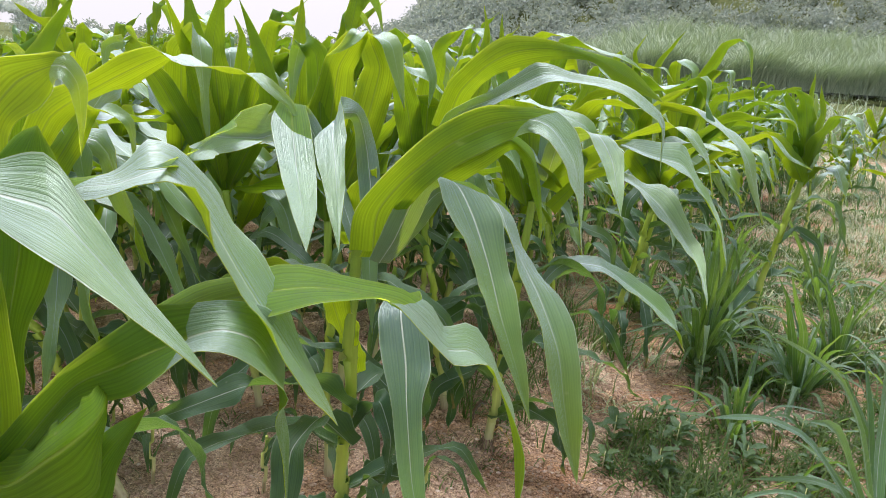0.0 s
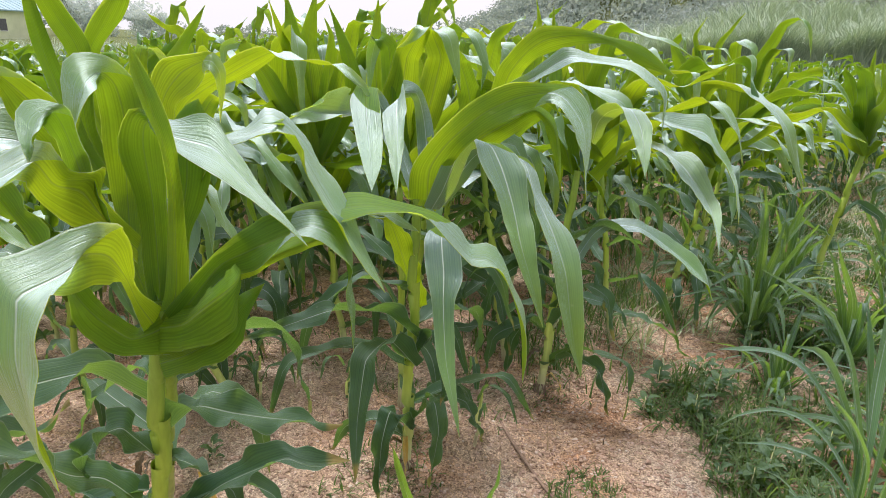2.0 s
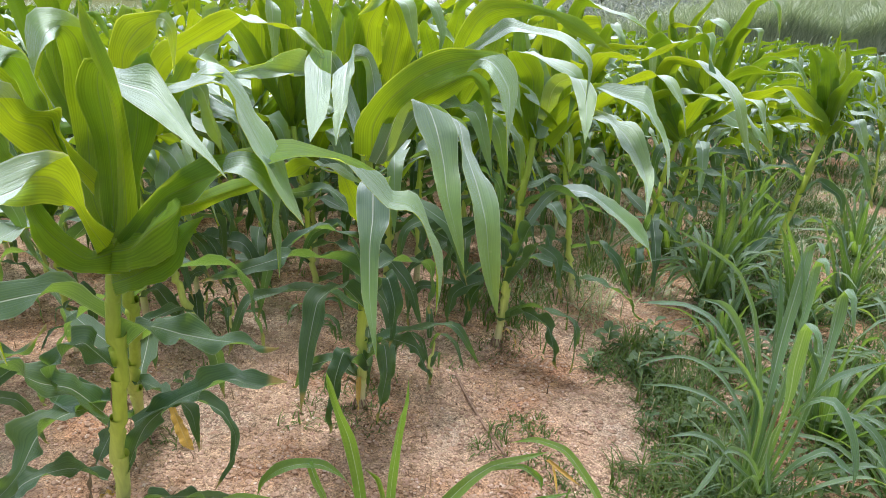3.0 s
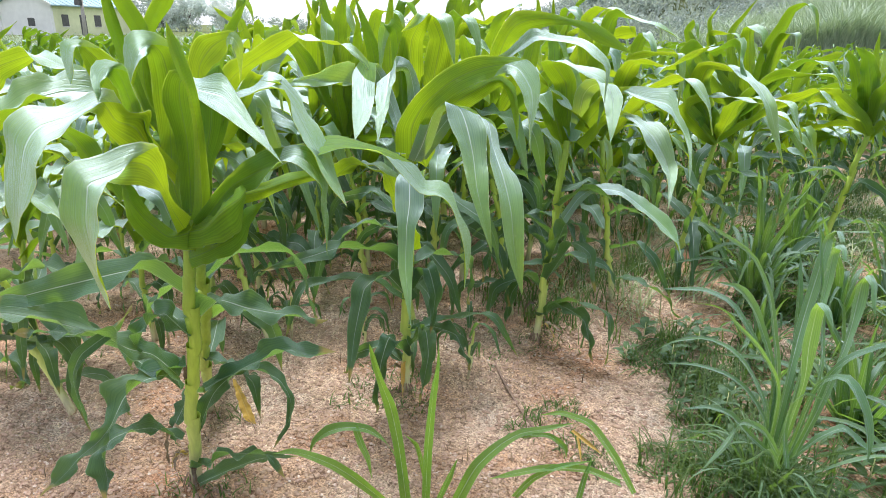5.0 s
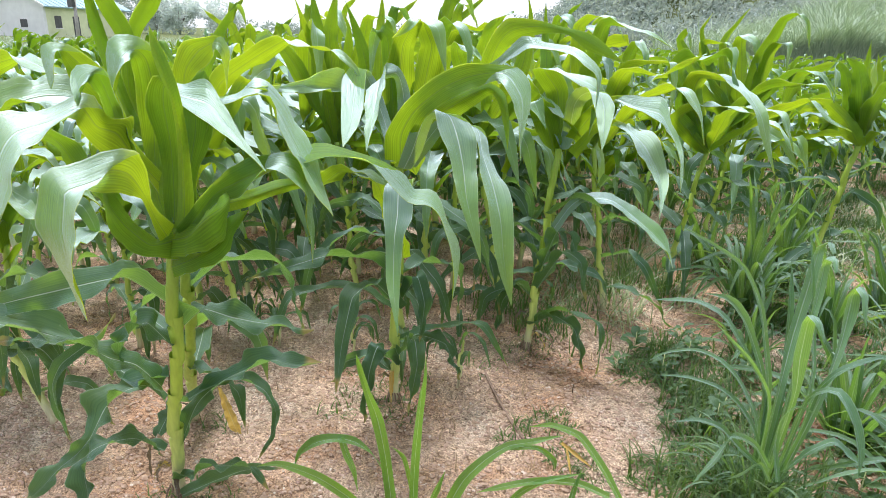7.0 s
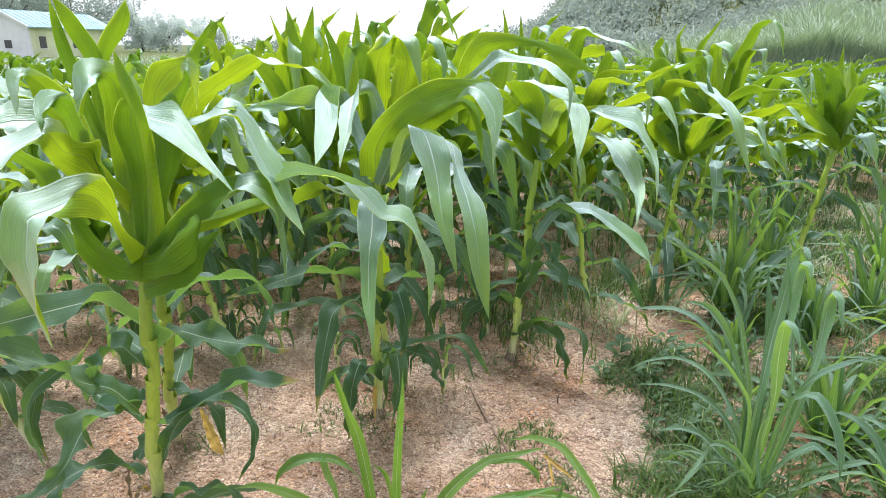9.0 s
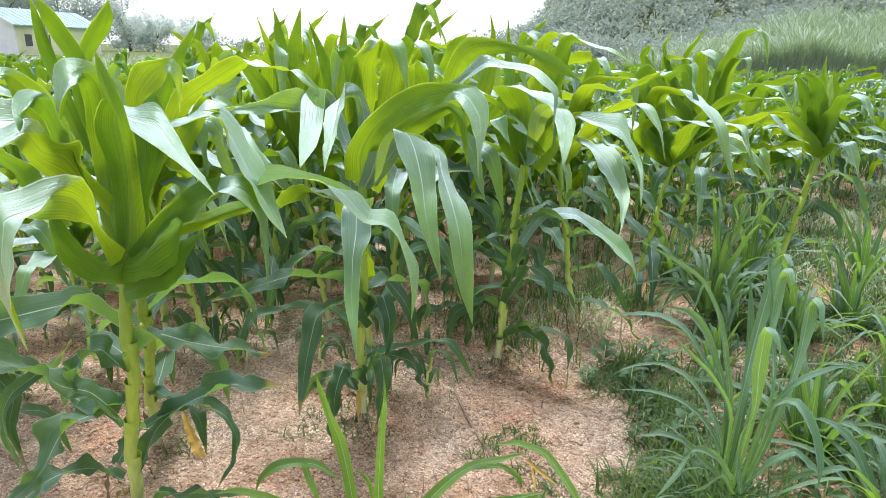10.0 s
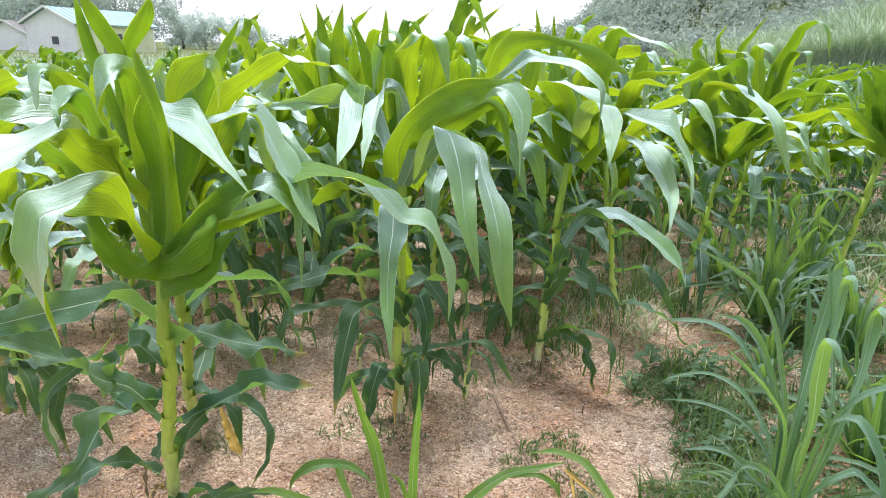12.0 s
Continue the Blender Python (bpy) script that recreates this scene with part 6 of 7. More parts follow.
def plant_field():
    rng = random.Random(5)
    used, distant = set(), []
    kept = [(-0.58, 0.95), (-0.19, 1.76), (0.215, 2.47), (-0.892, 1.344), (-1.40, 1.12), (-1.90, 1.36), (-0.98, 1.9), (-0.36, 2.2), (-0.78, 2.55), (0.0, 2.75), (0.5, 3.12), (0.8, 3.62), (0.98, 4.2)]
    for row in range(0, 16):
        along = -0.3 + rng.uniform(0, 0.2)
        while along < 13:
            along += rng.uniform(0.29, 0.40) if along < 7 else rng.uniform(0.38, 0.52)
            q = START + LEFT * (row * 0.66 + rng.uniform(-0.06, 0.06)) + EDGE * along
            x, y = q.x, q.y
            if min(math.hypot(x - a, y - b) for a, b in kept) < 0.30:
                continue
            ahead, side = y + 0.4, x - 0.85
            if ahead < 0.9 or side < -1.75 * ahead - 0.2 or (row == 0 and along < 2.2) or (row == 1 and along < 0.3):
                continue
            i = rng.randrange(len(TALL))
            size = rng.uniform(0.98, 1.14)
            lie = side / ahead
            if lie < -0.85:                              # the left of the field stands lower
                size = rng.uniform(0.88, 1.0)
            elif lie > -0.14:                            # and so does its far edge
                size = rng.uniform(0.84, 0.95)
            elif ahead < 5.2:
                size = rng.uniform(1.06, 1.22)
            else:
                size = rng.uniform(0.95, 1.10)
            m = pose(x, y, ground_height(x, y), 0, 0, rng.uniform(-40, 40)) @ Matrix.Scale(size, 4)
            if math.hypot(side, ahead) > 6.6:
                distant.append((i, m))
            elif i not in used:
                used.add(i)
                TALL[i].matrix_basis = m
            else:
                copy_thing(TALL[i], m)
    # the plants too far off to tell apart, joined
    total = 0
    verts, faces, uvs, mats = [], [], [], []
    slots = [LEAF, LEAF_UNDER, LOW_LEAF, STALK]
    for i, m in distant:
        for ob in TALL[i].children:
            me = ob.data
            co = np.zeros(len(me.vertices) * 3)
            me.vertices.foreach_get("co", co)
            co = co.reshape(-1, 3) @ np.array(m.to_3x3()).T + np.array(m.translation)
            verts.append(co)
            uv = np.full((len(co), 2), 0.3)
            if me.uv_layers:
                flat = np.zeros(len(me.loops) * 2)
                idx = np.zeros(len(me.loops), dtype=np.int32)
                me.uv_layers[0].data.foreach_get("uv", flat)
                me.loops.foreach_get("vertex_index", idx)
                uv[idx] = flat.reshape(-1, 2)
            uvs.append(uv)
            for poly in me.polygons:
                faces.append(tuple(k + total for k in poly.vertices))
                mats.append(slots.index(me.materials[poly.material_index]))
            total += len(co)
    me = mesh_of("distant_corn", np.concatenate(verts), faces, None, np.concatenate(uvs))
    for mat in slots:
        me.materials.append(mat)
    me.polygons.foreach_set("material_index", mats)
    tagged(new("distant_corn", me), "dense stand of green maize farther into the field", "maize field", kind="stuff")


plant_field()


def seedling(x, y, seed, height=0.34):
    """A small spindly maize seedling with a few hanging blades."""
    rng = random.Random(seed)
    s = thing("maize_seedling", x, y, ground_height(x, y), "small spindly maize seedling between the rows", "maize plant", "seedlings between the rows")
    stalk(s, (0.02, 0.0, height * 0.7), 0.006, 4)
    for i in range(5):
        h = height * (0.25 + 0.12 * i)
        pts = breaking(h, rng.uniform(0, 6.28), height * rng.uniform(0.6, 1.0), (rng.uniform(40, 75), 0, rng.uniform(-90, -60)), ((0.2, 0.2), (0.45, 0.25)))
        pts = [(q[0], q[1], max(q[2], 0.01)) for q in pts]
        blade(s, rng.uniform(0.022, 0.032), 0.1, 0.6, 0.15, *pts, n=14, cols=5, mat=LOW_LEAF)


for x, y, sd in ((-0.93, 1.99, 1), (-1.15, 2.1, 2), (-0.55, 2.05, 3), (0.02, 1.98, 4), (-1.5, 1.75, 5)):
    seedling(x, y, sd)


def broad_weed(x, y, seed, size):
    """A small broad-leaved weed: a branching stem with oval leaves."""
    rng = random.Random(seed)
    w = thing("broadleaf_weed", x, y, ground_height(x, y), "small broad-leaved green weed on the soil", "weed", "broad-leaved weeds")
    v, f = tube([(0, 0, -0.01), (0.01 * size, 0, size * 0.5), (0.02 * size, 0.02 * size, size)], [0.003, 0.0025, 0.0015], 6)
    part_mesh("stem", mesh_of("stem", v, f, STALK), w)
    for i in range(9):
        a, h = i * 2.4 + rng.uniform(-0.3, 0.3), size * (0.2 + 0.8 * i / 9)
        L = size * rng.uniform(0.45, 0.75)
        pts = breaking(h, a, L, (rng.uniform(20, 50), 5, -30), ((0.3, 0.2), (0.7, 0.2)))
        blade(w, L * 0.5, 0.0, 0.1, 0.05, *pts, n=8, cols=5, mat=WEED_LEAF, clasp=0.0, base_w=0.15, fold=0.2)


rw = random.Random(61)
scattered = [(rw.uniform(0.85, 1.6), rw.uniform(1.5, 3.4), 20 + i, rw.uniform(0.06, 0.14)) for i in range(34)]
for x, y, sd, sz in (*scattered, (0.86, 2.42, 1, 0.13), (1.02, 2.02, 2, 0.10), (0.97, 2.62, 3, 0.12), (1.30, 1.58, 4, 0.12), (0.72, 2.62, 5, 0.14), (1.42, 1.62, 6, 0.10), (1.12, 2.2, 7, 0.11), (0.66, 2.42, 8, 0.09), (-0.9, 1.62, 9, 0.08), (-1.75, 1.45, 10, 0.12)):
    broad_weed(x, y, sd, sz)


# a plant at the side of the first
copy_thing(TALL[5], pose(-1.90, 1.36, ground_height(-1.90, 1.36), 0, 0, 15) @ Matrix.Scale(0.82, 4))


# plants on the far side of the weedy strip
for x, y, turn, i in ((2.55, 7.2, 30, 1), (3.1, 8.0, -50, 3), (3.6, 7.4, 60, 0), (2.9, 6.4, 140, 4), (4.0, 8.6, 10, 2), (3.3, 9.4, 80, 5), (4.6, 9.2, -20, 6), (2.7, 8.9, 200, 7), (3.9, 10.2, 120, 1), (5.0, 10.6, 33, 0), (3.2, 10.9, -70, 3), (4.3, 7.3, 15, 4), (5.3, 8.4, 75, 2)):
    copy_thing(TALL[i], pose(x, y, ground_height(x, y), 0, 0, turn) @ Matrix.Scale(0.82, 4))


# ---------------------------------------------------------------- grass clumps of the strip
def grass_clump(x, y, seed, count, length, width, label, spread=0.06):
    rng = random.Random(seed)
    clump = thing("grass_clump", x, y, ground_height(x, y), label, "grass clump", "coarse grass clumps of the strip")
    for i in range(count // 4):                         # broad upright blades in the middle
        a = rng.uniform(0, 6.28)
        L = length * rng.uniform(0.8, 1.25)
        pts = breaking(0.0, a, L, (rng.uniform(74, 88), rng.uniform(55, 80), rng.choice((60, 40, -30, -80))), ((0.35, 0.2), (rng.uniform(0.6, 0.85), 0.1)), rng.uniform(-0.5, 0.5), out=rng.uniform(0, spread))
        blade(clump, width * rng.uniform(1.0, 1.5), 0.2, rng.uniform(0.2, 0.9), 0.05, *pts, n=16, cols=5, mat=GRASS_LEAF, clasp=0.5, fold=0.35)
    tuft(clump, seed + 500, count, length, width, spread)
    return clump


CLUMP = "dense clump of coarse green grass with long blades"
for x, y, s, c, L, w in ((1.55, 2.15, 12, 26, 0.6, 0.03), (1.25, 3.45, 13, 46, 0.75, 0.034), (1.65, 3.2, 14, 34, 0.6, 0.03), (1.5, 4.0, 15, 34, 0.7, 0.034), (2.0, 3.6, 16, 30, 0.6, 0.03), (1.95, 2.6, 17, 30, 0.62, 0.03), (1.25, 2.8, 18, 24, 0.42, 0.024), (2.3, 4.6, 19, 30, 0.6, 0.03), (1.75, 5.0, 20, 30, 0.6, 0.03), (1.75, 1.75, 21, 24, 0.6, 0.035), (2.5, 3.3, 22, 30, 0.6, 0.03), (1.05, 4.1, 23, 26, 0.55, 0.03)):
    grass_clump(x, y, s, c, L, w, CLUMP)


# ---------------------------------------------------------------- low weeds, pebbles (uncountable)
def scatter_blades(name, label, spots, seed, mat, lo, hi, width, upright=40):
    """Many fine blades in one mesh: each spot (x, y, radius, count)."""
    rng = random.Random(seed)
    verts, faces, uvs = [], [], []
    for sx, sy, r, count in spots:
        for _ in range(count):
            d = r * math.sqrt(rng.random())
            a = rng.uniform(0, 6.28)
            x, y = sx + d * math.cos(a), sy + d * math.sin(a)
            z = ground_height(x, y)
            L, az, e = rng.uniform(lo, hi), rng.uniform(0, 6.28), radians(rng.uniform(upright, 88))
            w = width * rng.uniform(0.6, 1.3)
            p = np.array([x, y, z - 0.005])
            k = len(verts)
            for i in range(4):
                s = i / 3
                ww = w * (1 - s * 0.85)
                verts.append((p[0] - math.sin(az) * ww, p[1] + math.cos(az) * ww, p[2]))
                verts.append((p[0] + math.sin(az) * ww, p[1] - math.cos(az) * ww, p[2]))
                uvs += [(0.1, s), (0.9, s)]
                p = p + L / 3 * np.array([math.cos(az) * math.cos(e), math.sin(az) * math.cos(e), math.sin(e)])
                e -= rng.uniform(0.3, 0.7)
            faces += [(k + 2 * i, k + 2 * i + 1, k + 2 * i + 3, k + 2 * i + 2) for i in range(3)]
    tagged(new(name, mesh_of(name, verts, faces, mat, uvs)), label, "weeds", kind="stuff")


rs = random.Random(77)
weed_spots = []
for _ in range(1100):
    along = rs.uniform(-0.5, 11.0)
    into = weed_edge(along) - 4.2 * rs.random() ** 1.3 + rs.gauss(0, 0.17)
    q = START + EDGE * along + LEFT * into
    if q.y > -2.0 and (bare(q.x, q.y) < 0 or rs.random() < 0.12):
        weed_spots.append((q.x, q.y, rs.uniform(0.06, 0.20), rs.randint(24, 80)))
for x, y in ((0.75, 2.45), (0.85, 2.6), (0.95, 2.4), (0.98, 2.2), (0.9, 2.75), (1.02, 1.95), (1.0, 1.75)):
    weed_spots += [(x, y, 0.12, 150)]
low_spots = []                                        # flat creeping weeds on the open soil
for x, y in ((0.40, 1.84), (0.46, 1.90), (0.52, 1.84), (0.36, 1.72), (0.58, 1.66), (0.66, 1.6)):
    low_spots += [(x, y, 0.08, 70)]
for _ in range(300):                                  # sparse tufts between the rows
    into, along = rs.uniform(-0.1, 3.0), rs.uniform(0.6, 6.0)
    q = START + EDGE * along + LEFT * into
    low_spots.append((q.x, q.y, rs.uniform(0.05, 0.12), rs.randint(8, 30)))
for x, y in ((-0.15, 1.7), (0.2, 2.4), (0.28, 2.52), (-0.24, 1.82), (-1.9, 1.35), (-1.8, 1.5), (-0.62, 0.9), (-0.5, 0.98), (-0.78, 1.36)):
    low_spots.append((x, y, 0.11, 60))
for _ in range(45):                                   # the strip is thick with weeds beside the clump
    x, y = 1.38 + rs.gauss(0, 0.26), rs.uniform(1.35, 2.7)
    if bare(x, y) < 0.05:
        weed_spots.append((x, y, 0.12, 60))
for _ in range(190):                                  # and thick again beyond it, along the outer stalks
    along = rs.uniform(2.6, 6.0)
    q = START + EDGE * along + LEFT * (weed_edge(along) - rs.uniform(0.0, 2.2))
    weed_spots.append((q.x, q.y, rs.uniform(0.08, 0.18), rs.randint(40, 80)))
under_spots = []                                      # taller grass that grows under the maize
for _ in range(110):
    along = rs.uniform(1.9, 7.5)
    into = rs.uniform(-0.35, 1.6) if along > 3 else rs.uniform(-0.30, 0.5)
    q = START + EDGE * along + LEFT * into
    under_spots.append((q.x, q.y, rs.uniform(0.06, 0.16), rs.randint(10, 30)))
for _ in range(20):                                   # and round the tall clump
    under_spots.append((1.22 + rs.gauss(0, 0.2), 1.66 + rs.gauss(0, 0.16), 0.09, 30))
scatter_blades("undergrowth", "thin dark grass growing under the maize", under_spots, 6, WEED, 0.12, 0.34, 0.004, 50)
straw_spots = []
for _ in range(60):                                   # paler weeds among the outer stalks
    along = rs.uniform(2.2, 7.0)
    q = START + EDGE * along + LEFT * rs.uniform(-0.5, 0.45 if along < 3.4 else 1.0)
    straw_spots.append((q.x, q.y, rs.uniform(0.08, 0.2), rs.randint(25, 50)))
for _ in range(650):
    along, into = rs.uniform(3.4, 13.0), -rs.uniform(0.5, 6.0)
    q = START + EDGE * along + LEFT * into
    straw_spots.append((q.x, q.y, rs.uniform(0.12, 0.3), rs.randint(30, 60)))
for _ in range(420):                                  # the strip goes on behind
    q = START + EDGE * rs.uniform(-6.0, 0.2) - LEFT * rs.uniform(1.3, 6.0)
    weed_spots.append((q.x, q.y, rs.uniform(0.1, 0.35), rs.randint(30, 70)))
scatter_blades("dry_grass", "pale dry grass and weeds in the sunny strip", straw_spots, 4, STRAW, 0.08, 0.28, 0.0045, 10)
scatter_blades("low_weeds", "low tangled green weeds and grass on sandy soil", weed_spots, 3, WEED, 0.05, 0.19, 0.0046, 12)


scatter_blades("creeping_weeds", "flat creeping weeds in small patches on the soil", low_spots, 8, WEED, 0.02, 0.08, 0.0034, 5)

litter_spots = []
for _ in range(420):
    q = START + EDGE * rs.uniform(-0.4, 4.5) + LEFT * rs.uniform(-1.3, 2.6)
    litter_spots.append((q.x, q.y, rs.uniform(0.03, 0.16), rs.randint(2, 7)))
for x, y in ((-0.58, 0.95), (-0.19, 1.76), (0.215, 2.47), (-0.892, 1.344), (-0.72, 1.25)):
    litter_spots.append((x, y, 0.14, 40))
scatter_blades("leaf_litter", "thin brown shreds of dry leaves on the soil", litter_spots, 17, LITTER, 0.02, 0.10, 0.0026, 2)


def scatter_stones(name, label, mat, count, lo, hi, seed):
    rng = random.Random(seed)
    verts, faces = [], []
    for _ in range(count):
        x, y = rng.uniform(-2.2, 1.8), 0.6 + 3.2 * rng.random() ** 1.3
        z, r = ground_height(x, y), rng.uniform(lo, hi) * rng.uniform(0.5, 1)
        k = len(verts)
        a0 = rng.uniform(0, 6.28)
        for ring, (h, q) in enumerate(((-0.4, 0.8), (0.25, 1.0))):
            for j in range(5):
                a = a0 + j * 1.2566 + ring * 0.6
                g = r * q * rng.uniform(0.7, 1.15)
                verts.append((x + g * math.cos(a), y + g * math.sin(a) * 0.8, z + r * h))
        verts.append((x, y, z + r * 0.75))
        for j in range(5):
            i2 = (j + 1) % 5
            faces += [(k + j, k + i2, k + 5 + j), (k + i2, k + 5 + i2, k + 5 + j), (k + 5 + j, k + 5 + i2, k + 10)]
    tagged(new(name, mesh_of(name, verts, faces, mat, smooth=False)), label, "gravel", kind="stuff")


scatter_stones("gravel", "small pale and reddish pebbles lying on the soil", PEBBLE, 20000, 0.0025, 0.011, 21)
scatter_stones("soil_clods", "small crumbs of pinkish sandy soil", CLOD, 24000, 0.003, 0.016, 22)


def stick(pts, radius, label, name="twig"):
    pts = [(x, y, ground_height(x, y) + z) for x, y, z in pts]
    fine, _ = smoothed(pts, 24)
    rng = random.Random(len(label))
    v, f = tube(fine, [radius * rng.uniform(0.8, 1.15) * (1 - 0.4 * i / 24) for i in range(24)], 8)
    tagged(new(name, mesh_of(name, v, f, WOOD)), label, "twig")


stick([(0.05, 2.22, 0.008), (0.15, 2.06, 0.006), (0.29, 1.86, 0.007), (0.42, 1.68, 0.004)], 0.008, "thin weathered brown twig lying on the soil")


# ---------------------------------------------------------------- far: houses, pole, trees, reeds, hill
def box(bm, x0, y0, z0, x1, y1, z1):
    vs = [bm.verts.new(p) for p in ((x0, y0, z0), (x1, y0, z0), (x1, y1, z0), (x0, y1, z0), (x0, y0, z1), (x1, y0, z1), (x1, y1, z1), (x0, y1, z1))]
    for f in ((3, 2, 1, 0), (4, 5, 6, 7), (0, 1, 5, 4), (1, 2, 6, 5), (2, 3, 7, 6), (3, 0, 4, 7)):
        bm.faces.new([vs[i] for i in f])


def boxed(name, mat, parent, *boxes, label=""):
    bm = bmesh.new()
    for b in boxes:
        box(bm, *b)
    return part(name, bm, mat, parent, label)


def gable_house(x, y, turn, width, length, eave, apex, side_mat, roof_mat, label, windows):
    """A gabled house: its front gable faces -y before the turn, and its length runs back along +y."""
    house = thing("house", x, y, 0, label, "house", turn=turn)
    h = width / 2                                         # gable walls, with thickness
    for yy in (0.0, length - 0.25):
        bm = bmesh.new()
        front = [bm.verts.new((px, yy, pz)) for px, pz in ((-h, 0), (h, 0), (h, eave), (0, apex), (-h, eave))]
        back = [bm.verts.new((px, yy + 0.25, pz)) for px, pz in ((-h, 0), (h, 0), (h, eave), (0, apex), (-h, eave))]
        bm.faces.new(front)
        bm.faces.new(back[::-1])
        for i in range(5):
            bm.faces.new((front[i], back[i], back[(i + 1) % 5], front[(i + 1) % 5]))
        part("gable_wall", bm, PLASTER, house, "pale plastered gable wall")
    boxed("side_wall", side_mat, house, (h - 0.25, 0.252, 0, h, length - 0.252, eave - 0.02), label="pale green side wall")
    boxed("side_wall", side_mat, house, (-h, 0.252, 0, -h + 0.25, length - 0.252, eave - 0.02))
    over, thick = 0.45, 0.12
    slope = (apex - eave) / h
    for sgn in (1, -1):
        bm = bmesh.new()
        a = [bm.verts.new(p) for p in ((0, -over, apex + 0.03), (sgn * (h + over), -over, eave - slope * over + 0.03), (sgn * (h + over), length + over, eave - slope * over + 0.03), (0, length + over, apex + 0.03))]
        b = [bm.verts.new((v.co.x, v.co.y, v.co.z + thick)) for v in a]
        bm.faces.new(a[::-1])
        bm.faces.new(b)
        for i in range(4):
            bm.faces.new((a[i], a[(i + 1) % 4], b[(i + 1) % 4], b[i]))
        roof = part("roof", bm, roof_mat, house)
        for k in range(int(length / 0.9)):                # raised seams
            yy = k * 0.9 + 0.2
            bm = bmesh.new()
            s = [bm.verts.new(p) for p in ((0, yy, apex + 0.03 + thick), (sgn * (h + over), yy, eave - slope * over + 0.03 + thick), (sgn * (h + over), yy + 0.1, eave - slope * over + 0.03 + thick), (0, yy + 0.1, apex + 0.03 + thick))]
            t = [bm.verts.new((v.co.x, v.co.y, v.co.z + 0.05)) for v in s]
            bm.faces.new(t)
            for i in range(4):
                bm.faces.new((s[i], s[(i + 1) % 4], t[(i + 1) % 4], t[i]))
            part("seam", bm, roof_mat, roof)
        bm = bmesh.new()                                  # barge board
        c = [bm.verts.new(p) for p in ((0, -over - 0.06, apex + 0.0), (sgn * (h + over), -over - 0.06, eave - slope * over), (sgn * (h + over), -over - 0.06, eave - slope * over + 0.24), (0, -over - 0.06, apex + 0.24))]
        d = [bm.verts.new((v.co.x, v.co.y + 0.055, v.co.z)) for v in c]
        bm.faces.new(c)
        bm.faces.new(d[::-1])
        for i in range(4):
            bm.faces.new((c[i], d[i], d[(i + 1) % 4], c[(i + 1) % 4]))
        part("barge_board", bm, TRIM, house, "white barge board")
    for face, u, z, w, hh in windows:
        if face == "gable":
            win = boxed("window", DARK, house, (u, -0.03, z, u + w, -0.004, z + hh))
            boxed("window_sill", TRIM, win, (u - 0.08, -0.06, z - 0.08, u + w + 0.08, -0.032, z))
        else:
            win = boxed("window", DARK, house, (h + 0.004, u, z, h + 0.03, u + w, z + hh))
            boxed("window_sill", TRIM, win, (h + 0.032, u - 0.08, z - 0.08, h + 0.06, u + w + 0.08, z))
    return house


gable_house(-65.7, 49.3, 13, 5.9, 14.0, 3.1, 4.6, LIME, ROOF, "single-storey house with pale walls and blue sheet roof",
            (("gable", 0.1, 0.9, 0.8, 0.8), ("side", 1.4, 0.9, 1.0, 1.2), ("side", 4.2, 0.0, 1.0, 2.1), ("side", 6.6, 0.9, 1.1, 1.2)))
gable_house(-83.6, 56.6, 25, 4.6, 7.0, 2.2, 3.5, PLASTER, TILE, "low pale outbuilding with a grey roof", (("side", 3.0, 0.9, 1.0, 1.0),))


def utility_pole(x, y, height, label):
    post = thing("utility_pole", x, y, 0, label, "pole")
    v, f = tube([(0, 0, -0.2), (0.05, 0, height * 0.5), (0.12, 0, height)], [0.13, 0.11, 0.09], 10)
    part_mesh("post", mesh_of("post", v, f, CONCRETE), post)
    boxed("meter_box", DARK, post, (-0.12, -0.34, height - 0.5, 0.28, -0.12, height - 0.05), label="small dark meter box")


utility_pole(-36.4, 31.2, 2.9, "short grey concrete pole with a dark box")


def foliage(spots, seed, size, mat, name, label="", parent=None, kind="", per=60, category="", clump=0.0, flat=1.0):
    """Leaves of a crown or thicket in one mesh; each spot (x, y, z, rx, rz) is a cloud of small bent leaves."""
    rng = np.random.default_rng(seed)
    verts, faces, uvs = [], [], []
    for sx, sy, sz, rx, rz in spots:
        n = per
        d = rng.normal(size=(n, 3))
        d /= np.linalg.norm(d, axis=1)[:, None]
        r = rng.uniform(0.35, 1.0, n) ** 0.5
        c = np.stack([sx + d[:, 0] * rx * r, sy + d[:, 1] * rx * r, sz + d[:, 2] * rz * r], 1)
        a = rng.normal(size=(n, 3)) + d * 0.6
        a[:, 2] -= 0.3
        a /= np.linalg.norm(a, axis=1)[:, None]
        b = np.cross(a, rng.normal(size=(n, 3)))
        b /= np.linalg.norm(b, axis=1)[:, None] + 1e-9
        s = size * rng.uniform(0.5, 1.3, n)[:, None]
        up = np.cross(a, b) * s * 0.25
        k = len(verts)
        quad = np.stack([c - a * s, c - b * s * 0.45 + up, c + a * s, c + b * s * 0.45 + up], 1).reshape(-1, 3)
        verts.extend(quad.tolist())
        faces.extend([(k + 4 * i, k + 4 * i + 1, k + 4 * i + 2, k + 4 * i + 3) for i in range(n)])
        uvs.extend([(0.5, 0.0), (0.1, 0.5), (0.5, 1.0), (0.9, 0.5)] * n)
    me = mesh_of(name, verts, faces, mat, uvs, smooth=False)
    ob = new(name, me)
    if parent:
        ob.parent = parent
    return tagged(ob, label, category, kind=kind)


